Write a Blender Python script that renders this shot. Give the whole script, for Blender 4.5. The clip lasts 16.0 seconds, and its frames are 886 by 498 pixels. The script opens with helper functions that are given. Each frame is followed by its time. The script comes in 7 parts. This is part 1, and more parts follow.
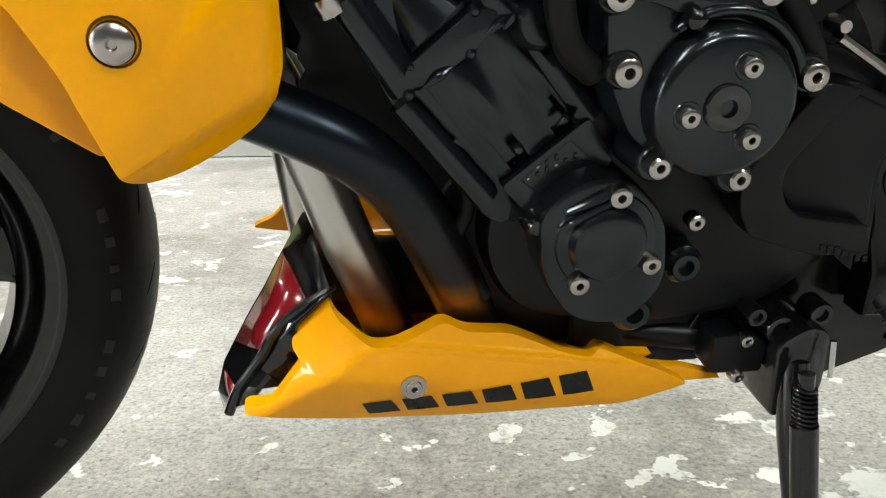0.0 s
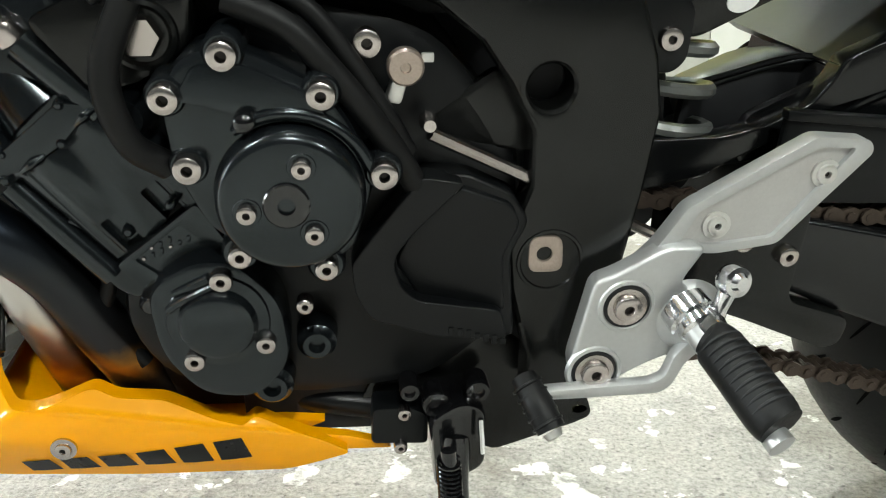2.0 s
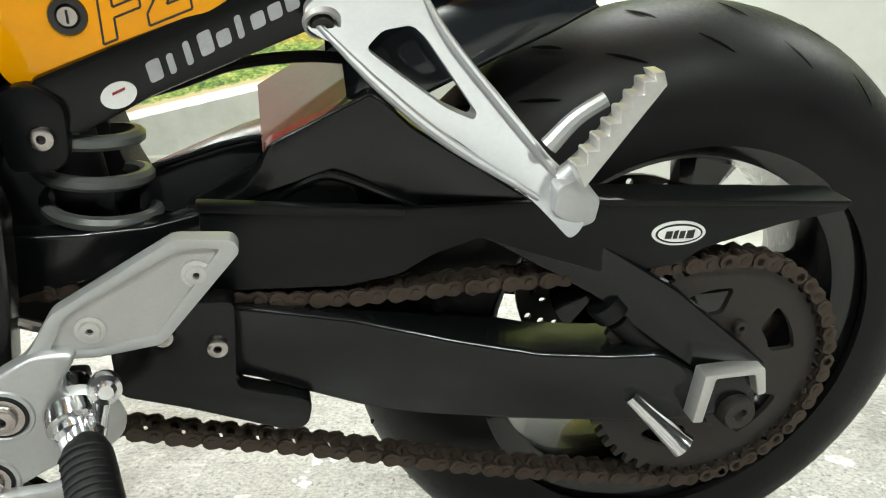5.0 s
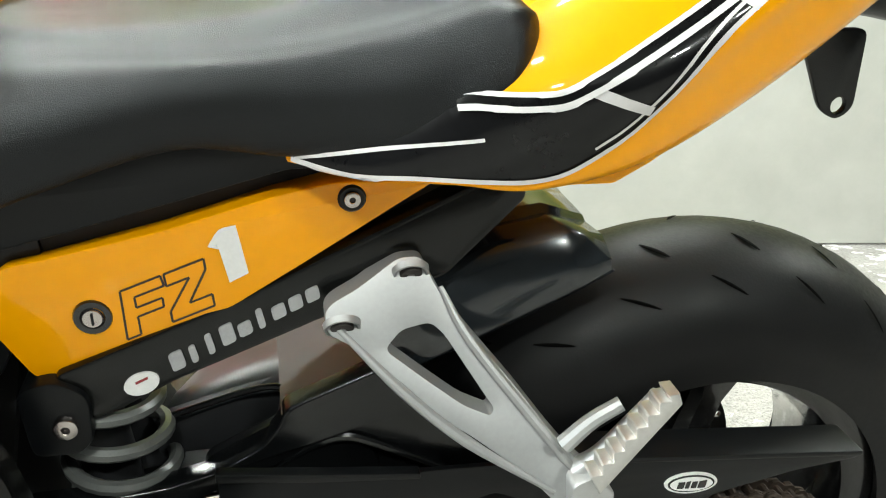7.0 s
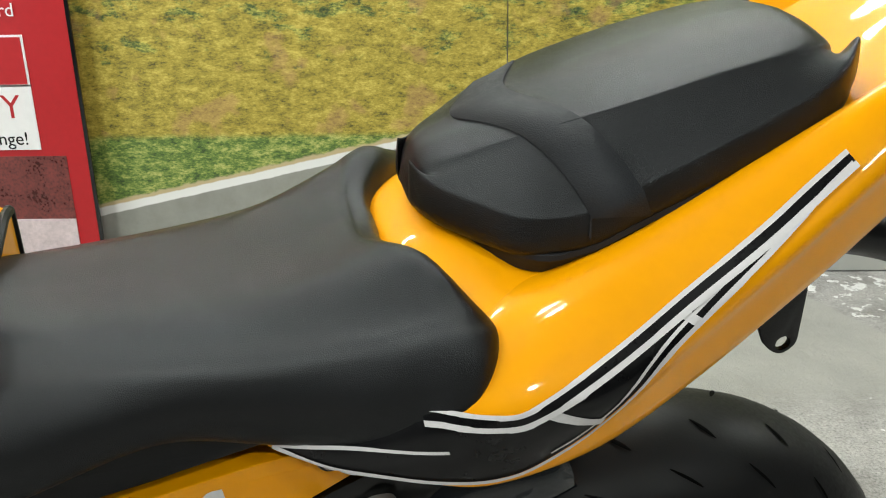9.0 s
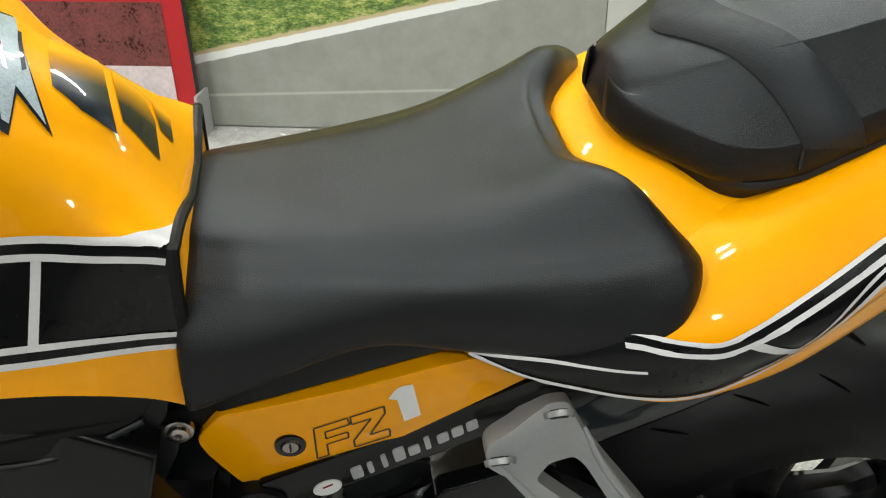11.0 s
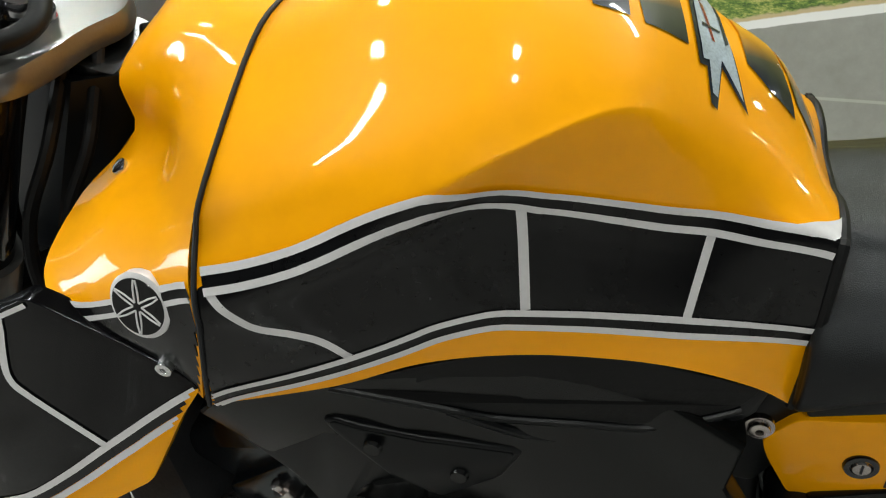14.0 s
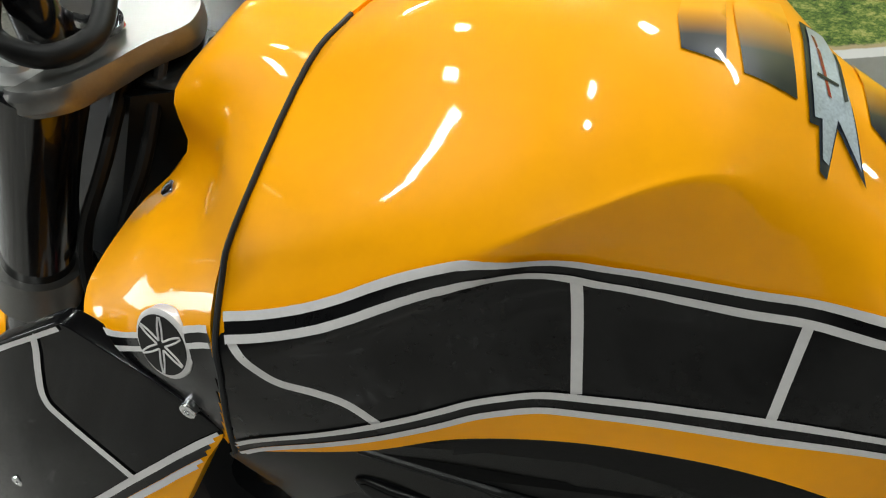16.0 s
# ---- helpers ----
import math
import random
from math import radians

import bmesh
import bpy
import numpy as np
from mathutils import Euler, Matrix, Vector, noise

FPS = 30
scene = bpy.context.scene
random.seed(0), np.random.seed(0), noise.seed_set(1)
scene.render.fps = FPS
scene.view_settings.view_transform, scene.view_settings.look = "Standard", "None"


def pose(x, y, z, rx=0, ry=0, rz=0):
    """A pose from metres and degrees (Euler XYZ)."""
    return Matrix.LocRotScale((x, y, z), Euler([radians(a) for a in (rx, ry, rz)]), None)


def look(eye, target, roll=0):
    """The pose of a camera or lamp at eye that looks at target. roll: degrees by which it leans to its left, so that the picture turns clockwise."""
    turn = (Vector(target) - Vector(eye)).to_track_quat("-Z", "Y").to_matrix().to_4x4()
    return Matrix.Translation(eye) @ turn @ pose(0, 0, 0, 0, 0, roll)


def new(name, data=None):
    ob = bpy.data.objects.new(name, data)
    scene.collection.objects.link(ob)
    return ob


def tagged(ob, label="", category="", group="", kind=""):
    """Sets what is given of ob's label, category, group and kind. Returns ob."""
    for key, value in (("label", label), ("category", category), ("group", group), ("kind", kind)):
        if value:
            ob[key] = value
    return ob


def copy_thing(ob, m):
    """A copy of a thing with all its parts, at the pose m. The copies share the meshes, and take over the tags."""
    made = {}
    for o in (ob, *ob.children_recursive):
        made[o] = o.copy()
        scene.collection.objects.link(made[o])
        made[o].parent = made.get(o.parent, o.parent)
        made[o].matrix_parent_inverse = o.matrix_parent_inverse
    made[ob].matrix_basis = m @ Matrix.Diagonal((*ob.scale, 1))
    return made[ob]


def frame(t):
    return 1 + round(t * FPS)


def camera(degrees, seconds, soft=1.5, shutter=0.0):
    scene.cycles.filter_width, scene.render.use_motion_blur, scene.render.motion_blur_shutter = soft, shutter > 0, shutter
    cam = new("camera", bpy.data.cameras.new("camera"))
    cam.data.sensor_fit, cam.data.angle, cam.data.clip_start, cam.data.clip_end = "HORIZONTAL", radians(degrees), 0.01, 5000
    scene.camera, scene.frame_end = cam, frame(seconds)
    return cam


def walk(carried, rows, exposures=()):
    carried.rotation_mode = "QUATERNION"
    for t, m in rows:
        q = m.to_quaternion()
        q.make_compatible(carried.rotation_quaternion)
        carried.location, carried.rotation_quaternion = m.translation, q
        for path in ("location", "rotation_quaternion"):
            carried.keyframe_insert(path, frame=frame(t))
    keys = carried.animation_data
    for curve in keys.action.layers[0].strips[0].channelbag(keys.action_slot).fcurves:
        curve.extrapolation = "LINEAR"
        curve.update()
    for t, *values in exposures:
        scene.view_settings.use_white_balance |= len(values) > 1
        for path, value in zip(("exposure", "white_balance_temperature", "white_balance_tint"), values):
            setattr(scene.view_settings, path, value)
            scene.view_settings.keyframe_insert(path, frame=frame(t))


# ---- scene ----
cam = camera(56.4, 16.0, 1.1)
PATH = [
    (0, (0.047, 0.023, 0.503), (-0.113, 1.935, -0.064), -1.5),
    (0.5, (0.112, 0.021, 0.488), (-0.095, 1.928, -0.078), -1.2),
    (1, (0.186, 0.01, 0.506), (-0.024, 1.918, -0.054), -0.8),
    (1.5, (0.255, 0.014, 0.529), (0.055, 1.928, -0.013), -0.4),
    (2, (0.324, 0.044, 0.554), (0.101, 1.954, 0.002), -0.1),
    (2.5, (0.404, 0.094, 0.595), (0.183, 2.006, 0.052), 0.2),
    (3, (0.49, 0.125, 0.621), (0.312, 2.043, 0.083), 0.1),
    (3.5, (0.607, 0.144, 0.624), (0.403, 2.054, 0.071), -1.4),
    (4, (0.682, 0.132, 0.616), (0.604, 2.046, 0.04), -0.9),
    (4.2, (0.708, 0.115, 0.615), (0.669, 2.028, 0.034), -0.6),
    (6.3, (0.715, 0.103, 0.684), (0.619, 2.032, 0.163), -1.5),
    (6.5, (0.707, 0.123, 0.732), (0.619, 2.041, 0.171), -1.4),
    (7, (0.706, 0.156, 0.822), (0.635, 2.072, 0.254), -0.6),
    (7.5, (0.711, 0.173, 0.874), (0.659, 2.101, 0.343), 0.5),
    (8, (0.72, 0.179, 0.933), (0.666, 2.118, 0.447), 0.2),
    (8.2, (0.723, 0.178, 0.955), (0.662, 2.12, 0.481), -0.3),
    (10.3, (0.694, 0.183, 1.096), (0.664, 1.923, 0.111), -1.4),
    (10.5, (0.677, 0.185, 1.092), (0.657, 1.922, 0.102), -0.6),
    (11, (0.626, 0.183, 1.088), (0.44, 1.919, 0.111), -0.9),
    (11.5, (0.578, 0.181, 1.089), (0.202, 1.888, 0.117), -1.6),
    (12, (0.531, 0.167, 1.091), (0.026, 1.84, 0.119), -2.0),
    (12.5, (0.479, 0.152, 1.092), (-0.131, 1.798, 0.134), -2.2),
    (13, (0.432, 0.144, 1.094), (-0.271, 1.748, 0.128), -2.4),
    (13.5, (0.405, 0.13, 1.09), (-0.366, 1.698, 0.118), -2.5),
    (14, (0.392, 0.122, 1.085), (-0.445, 1.656, 0.112), -2.6),
    (14.5, (0.393, 0.119, 1.079), (-0.509, 1.616, 0.107), -2.6),
    (15, (0.401, 0.113, 1.077), (-0.559, 1.572, 0.103), -2.5),
    (15.5, (0.409, 0.122, 1.076), (-0.599, 1.55, 0.104), -2.3),
    (16, (0.391, 0.202, 1.085), (-0.682, 1.592, 0.127), -2.4),
]
walk(cam, [(t, look(eye, target, roll)) for t, eye, target, roll in PATH],
     exposures=[(0.0, 0.62, 6500, 3), (1.0, 0.6, 6500, 3), (2.0, 1.0, 6500, 3), (3.0, 1.16, 6500, 3), (4.2, 0.98, 6500, 3), (6.3, 0.92, 6500, 3), (7.0, 0.88, 6500, 3), (7.5, 0.55, 6500, 6), (8.2, -0.02, 6500, 6), (10.3, 0.08, 6500, 6), (11.5, 0.18, 6500, 6), (12.0, 0.1, 6500, 6), (13.0, -0.18, 6500, 6), (14.5, -0.15, 6500, 6), (16.0, -0.25, 6500, 6)])

# ---- light ----
world = bpy.data.worlds.new("world")
scene.world = world
world.use_nodes = True
wn = world.node_tree.nodes
sky = wn.new("ShaderNodeTexSky")
sky.sky_type, sky.sun_disc, sky.sun_elevation, sky.sun_rotation = "NISHITA", False, radians(42), radians(200)
world.node_tree.links.new(sky.outputs[0], wn["Background"].inputs[0])
wn["Background"].inputs[1].default_value = 0.12


def area_lamp(name, at, target, w, h, watts, colour=(0.98, 1.0, 0.97)):
    d = bpy.data.lights.new(name, "AREA")
    d.shape, d.size, d.size_y, d.energy, d.color = "RECTANGLE", w, h, watts, colour
    ob = new(name, d)
    ob.matrix_world = look(at, target)
    return ob


# lamps under the ceiling, a long one and small square and round ones, and the daylight of the shop door to the west
# (3.0, -1.7) and (0.9, -2.0) are unseen fill, added to brighten the near side
LAMPS = [((-1.57, -0.68), 1.56, 0.09, 52, 54), ((-1.2, 0.8), 0.17, 0.12, 0, 7), ((-1.2, 0.2), 0.17, 0.12, 0, 7), ((0.2, 0.52), 0.12, 0.12, 0, 7), ((0.34, 0.2), 0.12, 0.12, 0, 7), ((3.0, -1.7), 0.3, 0.25, 52, 50), ((0.9, -2.0), 0.2, 0.2, 0, 48), ((0.37, 1.77), 0.2, 0.2, 0, 16),
         # unseen fill lamps, added to brighten the back floor and the mural
         ((-3.0, 2.2), 0.7, 0.12, 0, 40), ((-0.9, 2.3), 0.7, 0.12, 0, 40), ((1.3, 2.4), 0.7, 0.12, 0, 40), ((4.0, 2.2), 0.25, 0.25, 0, 50)]
for (lx, ly), lw, lh, turn, watts in LAMPS:
    lamp = area_lamp("ceiling_lamp_and_fill", (lx, ly, 2.86), (lx, ly + 0.0001, 0), lw, lh, watts)
    lamp.matrix_world = Matrix.Translation((lx, ly, 2.86)) @ pose(0, 0, 0, 0, 0, turn)
area_lamp("door_daylight", (-6.15, -1.88, 1.5), (0, -0.6, 1.0), 1.3, 1.9, 130, (0.93, 0.97, 1.0))


# ---- materials ----
def mat(name, colour, rough=0.5, metal=0.0, coat=0.0, var=0.0, scale=30.0, bump=0.0, bscale=300.0, spec=0.5):
    """A surface with two scales of variation in colour and roughness and a fine relief."""
    m = bpy.data.materials.new(name)
    m.use_nodes = True
    nt = m.node_tree
    b = nt.nodes["Principled BSDF"]
    b.inputs["Base Color"].default_value = (*colour, 1)
    b.inputs["Roughness"].default_value = rough
    b.inputs["Metallic"].default_value = metal
    b.inputs["Coat Weight"].default_value = coat
    b.inputs["Coat Roughness"].default_value = 0.04
    b.inputs["Specular IOR Level"].default_value = spec
    co = nt.nodes.new("ShaderNodeTexCoord")
    if var > 0:
        n1, n2 = nt.nodes.new("ShaderNodeTexNoise"), nt.nodes.new("ShaderNodeTexNoise")
        n1.inputs["Scale"].default_value, n2.inputs["Scale"].default_value = scale, scale * 9
        n1.inputs["Detail"].default_value = 5
        mx = nt.nodes.new("ShaderNodeMath")
        mx.operation = "ADD"
        for n in (n1, n2):
            nt.links.new(co.outputs["Object"], n.inputs["Vector"])
        nt.links.new(n1.outputs[0], mx.inputs[0])
        nt.links.new(n2.outputs[0], mx.inputs[1])
        r = nt.nodes.new("ShaderNodeMapRange")
        r.inputs["From Min"].default_value, r.inputs["From Max"].default_value = 0.6, 1.4
        r.inputs["To Min"].default_value, r.inputs["To Max"].default_value = 1 - var, 1 + var
        nt.links.new(mx.outputs[0], r.inputs["Value"])
        mul = nt.nodes.new("ShaderNodeVectorMath")
        mul.operation = "SCALE"
        mul.inputs[0].default_value = colour
        nt.links.new(r.outputs[0], mul.inputs["Scale"])
        nt.links.new(mul.outputs[0], b.inputs["Base Color"])
        rr = nt.nodes.new("ShaderNodeMapRange")
        rr.inputs["From Min"].default_value, rr.inputs["From Max"].default_value = 0.6, 1.4
        rr.inputs["To Min"].default_value, rr.inputs["To Max"].default_value = max(0.02, rough * (1 - var)), min(1, rough * (1 + var))
        nt.links.new(mx.outputs[0], rr.inputs["Value"])
        nt.links.new(rr.outputs[0], b.inputs["Roughness"])
    if bump > 0:
        n3 = nt.nodes.new("ShaderNodeTexNoise")
        n3.inputs["Scale"].default_value, n3.inputs["Detail"].default_value = bscale, 3
        bp = nt.nodes.new("ShaderNodeBump")
        bp.inputs["Strength"].default_value, bp.inputs["Distance"].default_value = bump, 0.001
        nt.links.new(co.outputs["Object"], n3.inputs["Vector"])
        nt.links.new(n3.outputs[0], bp.inputs["Height"])
        nt.links.new(bp.outputs[0], b.inputs["Normal"])
    return m


YELLOW = mat("yellow_paint", (0.94, 0.38, 0.0), 0.42, 0, 0.5, 0.03, 8, spec=0.1)
GLOSS = mat("black_gloss", (0.004, 0.004, 0.0045), 0.2, 0, 0.6, 0.2, 20, spec=0.35)
PANEL = mat("black_decal", (0.004, 0.004, 0.0045), 0.3, 0, 0.4, 0.2, 20, spec=0.12)
WHITE = mat("white_decal", (0.78, 0.77, 0.76), 0.4, 0, 0.3, 0.05, 40)
SILVERDECAL = mat("silver_decal", (0.66, 0.64, 0.64), 0.42, 0.1, 0.3, 0.05, 40)
FRAME = mat("frame_black", (0.0042, 0.0045, 0.0043), 0.23, 0, 0.0, 0.1, 25, 0.05, 900, spec=0.34)
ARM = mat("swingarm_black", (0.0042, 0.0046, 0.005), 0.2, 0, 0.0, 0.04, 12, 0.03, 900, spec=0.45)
# paler, bluer copy of the arm black: reflected light put into its colour
ARMSHEEN = mat("swingarm_top_sheen", (0.008, 0.0095, 0.011), 0.38, 0, 0.0, 0.06, 12, 0.03, 900, spec=0.7)
ENGINE = mat("engine_black", (0.0052, 0.0062, 0.0072), 0.2, 0, 0.0, 0.08, 30, 0.04, 1400, spec=0.55)
ENGINE.node_tree.nodes["Principled BSDF"].inputs["Specular Tint"].default_value = (0.85, 0.95, 1.0, 1)
PLASTIC = mat("black_plastic", (0.0036, 0.0041, 0.0046), 0.32, 0, 0.0, 0.14, 30, 0.15, 1200, spec=0.25)
DARK = mat("dark_recess", (0.013, 0.0135, 0.015), 0.6, 0, 0, 0.2, 30, spec=0.3)
VINYL = mat("seat_vinyl", (0.0058, 0.0058, 0.0059), 0.35, 0, 0.0, 0.14, 30, 0.5, 1300, spec=0.36)
# blue tint puts the bluish light on the seat into its sheen
VINYL.node_tree.nodes["Principled BSDF"].inputs["Specular Tint"].default_value = (0.9, 0.95, 1.0, 1)
RUBBER = mat("rubber", (0.0055, 0.0056, 0.0058), 0.5, 0, 0, 0.2, 25, 0.1, 400, spec=0.22)
GROOVESHADE = mat("tread_groove_shade", (0.0015, 0.0015, 0.0015), 0.9, 0, 0, 0.2, 60, spec=0.05)
GREYRUBBER = mat("moulded_rubber", (0.0085, 0.0088, 0.009), 0.5, 0, 0, 0.2, 60)
ALU = mat("satin_aluminium", (0.62, 0.61, 0.59), 0.38, 0.85, 0, 0.06, 40, 0.08, 1500)
STEEL = mat("bolt_steel", (0.5, 0.455, 0.435), 0.24, 1.0, 0, 0.06, 60)
WORN = mat("worn_steel", (0.4, 0.33, 0.285), 0.34, 0.8, 0, 0.15, 60)
CHROME = mat("chrome", (0.75, 0.75, 0.76), 0.14, 1.0, 0, 0.1, 90)
RUSTY = mat("old_chain_steel", (0.062, 0.046, 0.036), 0.5, 0.6, 0, 0.4, 150, 0.4, 900)
CHAINDARK = mat("greasy_chain", (0.03, 0.026, 0.023), 0.5, 0.3, 0, 0.4, 150)
RED = mat("red_plastic", (0.23, 0.006, 0.012), 0.2, 0, 0.8, 0.1, 30)
SPRING = mat("grey_spring", (0.12, 0.125, 0.12), 0.35, 0.3, 0, 0.1, 60)
GREYLETTER = mat("grey_sticker", (0.36, 0.36, 0.37), 0.45, 0, 0.2, 0.15, 90)
BLUEGREY = mat("smoked_plastic", (0.01, 0.013, 0.016), 0.2, 0, 0.5, 0.15, 20)

CAST = mat("bare_cast_aluminium", (0.36, 0.363, 0.365), 0.46, 0.65, 0, 0.06, 30, 0.06, 1800)
SATIN = mat("cast_aluminium", (0.5, 0.505, 0.505), 0.42, 0.75, 0, 0.05, 30, 0.06, 1800)


def airbrushed():
    """Sticker print that fades from navy black at its lower edge into the yellow of the tank."""
    m = mat("airbrushed_decal", (0.95, 0.43, 0.0), 0.34, 0, 0.55, spec=0.22)
    nt = m.node_tree
    co = nt.nodes.new("ShaderNodeTexCoord")
    sep = nt.nodes.new("ShaderNodeSeparateXYZ")
    nt.links.new(co.outputs["Generated"], sep.inputs[0])
    r = nt.nodes.new("ShaderNodeValToRGB")
    for k, (p, c) in enumerate(((0.0, (0.008, 0.012, 0.02)), (0.22, (0.02, 0.02, 0.02)), (0.45, (0.45, 0.19, 0.004)), (0.68, (0.95, 0.415, 0.0)))):
        e = r.color_ramp.elements[k] if k < 2 else r.color_ramp.elements.new(p)
        e.position, e.color = p, (*c, 1)
    ad = nt.nodes.new("ShaderNodeMath")
    ad.operation = "MULTIPLY_ADD"
    ad.inputs[1].default_value, ad.inputs[2].default_value = -0.35, 0.12
    nt.links.new(sep.outputs[0], ad.inputs[0])
    s = nt.nodes.new("ShaderNodeMath")
    nt.links.new(sep.outputs[1], s.inputs[0])
    nt.links.new(ad.outputs[0], s.inputs[1])
    nt.links.new(s.outputs[0], r.inputs[0])
    nt.links.new(r.outputs[0], nt.nodes["Principled BSDF"].inputs["Base Color"])
    return m


AIRBRUSH = airbrushed()
NAVY = mat("navy_decal", (0.006, 0.01, 0.018), 0.34, 0, 0.5, spec=0.2)
ICE = mat("pale_blue_decal", (0.34, 0.4, 0.44), 0.4, 0, 0.4, 0.3, 60)

# ---- building blocks ----
BIKE = Matrix.Translation((0.8777, 1.0, 0.0)) @ pose(0, 0, 0, 0, 0, 14.0) @ pose(0, 0, 0, 9.4, 0, 0)


def bike_empty():
    e = new("motorcycle")
    e.matrix_world = BIKE
    return e


def part(name, bm, material, parent, label="", angle=35, kind=""):
    """Links a bmesh as one mesh object under a thing or a part."""
    me = bpy.data.meshes.new(name)
    bmesh.ops.recalc_face_normals(bm, faces=bm.faces)
    for f in bm.faces:
        f.smooth = True
    bmesh.ops.delete(bm, geom=[v for v in bm.verts if not v.link_faces], context="VERTS")
    bm.to_mesh(me)
    bm.free()
    me.set_sharp_from_angle(angle=radians(angle))
    me.materials.append(material)
    ob = new(name, me)
    if parent:
        ob.parent = parent
    tagged(ob, label, "", "", kind)
    return ob


def spline(pts, n=6, closed=False):
    """Catmull-Rom through the points, n steps a span."""
    p = [Vector(q) for q in pts]
    out, m = [], len(p)
    for i in range(m if closed else m - 1):
        if closed:
            a, b, c, d = p[i - 1], p[i], p[(i + 1) % m], p[(i + 2) % m]
        else:
            b, c = p[i], p[i + 1]
            a = p[i - 1] if i else 2 * b - c
            d = p[i + 2] if i + 2 < m else 2 * c - b
        for k in range(n):
            t = k / n
            out.append(0.5 * (2 * b + (c - a) * t + (2 * a - 5 * b + 4 * c - d) * t * t + (3 * b - a - 3 * c + d) * t ** 3))
    if not closed:
        out.append(p[-1])
    return out


def rnd(poly, r=0.01, n=4):
    """A closed outline with its corners rounded."""
    out, m = [], len(poly)
    for i in range(m):
        a, b, c = Vector(poly[i - 1]), Vector(poly[i]), Vector(poly[(i + 1) % m])
        u, v = a - b, c - b
        k = min(r, u.length * 0.45, v.length * 0.45)
        s, e = b + u.normalized() * k, b + v.normalized() * k
        for j in range(n + 1):
            t = j / n
            out.append((1 - t) ** 2 * s + 2 * t * (1 - t) * b + t * t * e)
    return [(q.x, q.y) for q in out]


def plate(outer, y0, y1, holes=(), bevel=0.002, yf=None, seg=2, bm=None):
    """A solid between y0 (facing the left) and y1, cut out of an outline in X and Z; yf bends it: the y of the left face at X, Z."""
    own = bmesh.new()
    loops = []
    for loop in (outer, *holes):
        vs = [own.verts.new((x, y0, z)) for x, z in loop]
        loops.append([own.edges.new((vs[i], vs[(i + 1) % len(vs)])) for i in range(len(vs))])
    if holes:
        bmesh.ops.triangle_fill(own, use_beauty=True, use_dissolve=False, edges=[e for l in loops for e in l])
    else:
        own.faces.new(list(own.verts))
    faces = list(own.faces)
    res = bmesh.ops.extrude_face_region(own, geom=faces)
    back = [g for g in res["geom"] if isinstance(g, bmesh.types.BMVert)]
    for v in back:
        v.co.y = y1
    if yf:
        for v in own.verts:
            v.co.y += yf(v.co.x, v.co.z) - y0
    bmesh.ops.recalc_face_normals(own, faces=own.faces)
    if bevel:
        backs = set(back)
        rim = [e for e in own.edges if not (set(e.verts) & backs) and len(e.link_faces) == 2
               and any(set(f.verts) & backs for f in e.link_faces)]
        bmesh.ops.bevel(own, geom=rim, offset=bevel, segments=seg, profile=0.5, affect="EDGES", clamp_overlap=True)
    return merge(bm, own)


def creased(outline, cuts, yf, thick, bevel=0.004, seg=3):
    """A panel cut out of an outline in X and Z, split along the lines given (point and normal), its left face at y = yf(X, Z)."""
    own = bmesh.new()
    own.faces.new([own.verts.new((x, 0, z)) for x, z in outline])
    for (x, z), (nx, nz) in cuts:
        bmesh.ops.bisect_plane(own, geom=list(own.verts) + list(own.edges) + list(own.faces), plane_co=(x, 0, z), plane_no=(nx, 0, nz))
    res = bmesh.ops.extrude_face_region(own, geom=list(own.faces))
    back = {g for g in res["geom"] if isinstance(g, bmesh.types.BMVert)}
    for v in own.verts:
        v.co.y = yf(v.co.x, v.co.z) + (thick if v in back else 0)
    bmesh.ops.recalc_face_normals(own, faces=own.faces)
    rim = [e for e in own.edges if not (set(e.verts) & back) and any(set(f.verts) & back for f in e.link_faces)]
    bmesh.ops.bevel(own, geom=rim, offset=bevel, segments=seg, profile=0.5, affect="EDGES", clamp_overlap=True)
    return own


def fold(d, slope, soft=0.008):
    """How far a face falls back at the distance d past a rounded crease."""
    return 0 if d <= 0 else slope * d * d / (2 * soft) if d < soft else slope * (d - soft / 2)


def merge(bm, own):
    if bm is None:
        return own
    me = bpy.data.meshes.new("tmp")
    own.to_mesh(me)
    own.free()
    bm.from_mesh(me)
    bpy.data.meshes.remove(me)
    return bm


def tube(pts, r, seg=12, n=6, bm=None, flat=1.0, smooth=True):
    """A round bar along the points; r one radius or one a point; flat squeezes it sideways."""
    own = bmesh.new()
    path = spline(pts, n) if smooth else [Vector(p) for p in pts]
    rs = r if isinstance(r, (list, tuple)) else [r] * len(pts)
    t0 = (path[1] - path[0]).normalized()
    up = t0.orthogonal().normalized() if abs(t0.y) > 0.9 else (Vector((0, 1, 0)) - t0 * t0.y).normalized()
    rings = []
    for i, p in enumerate(path):
        t = (path[min(i + 1, len(path) - 1)] - path[max(i - 1, 0)]).normalized()
        up = (up - t * up.dot(t)).normalized()
        side = t.cross(up)
        f = i / (len(path) - 1) * (len(rs) - 1)
        k = min(int(f), len(rs) - 2)
        rad = rs[k] + (rs[k + 1] - rs[k]) * (f - k)
        rings.append([own.verts.new(p + up * math.cos(a) * rad * flat + side * math.sin(a) * rad) for a in (2 * math.pi * j / seg for j in range(seg))])
    for a, b in zip(rings, rings[1:]):
        for j in range(seg):
            own.faces.new((a[j], a[(j + 1) % seg], b[(j + 1) % seg], b[j]))
    own.faces.new(rings[0])
    own.faces.new(rings[-1])
    return merge(bm, own)


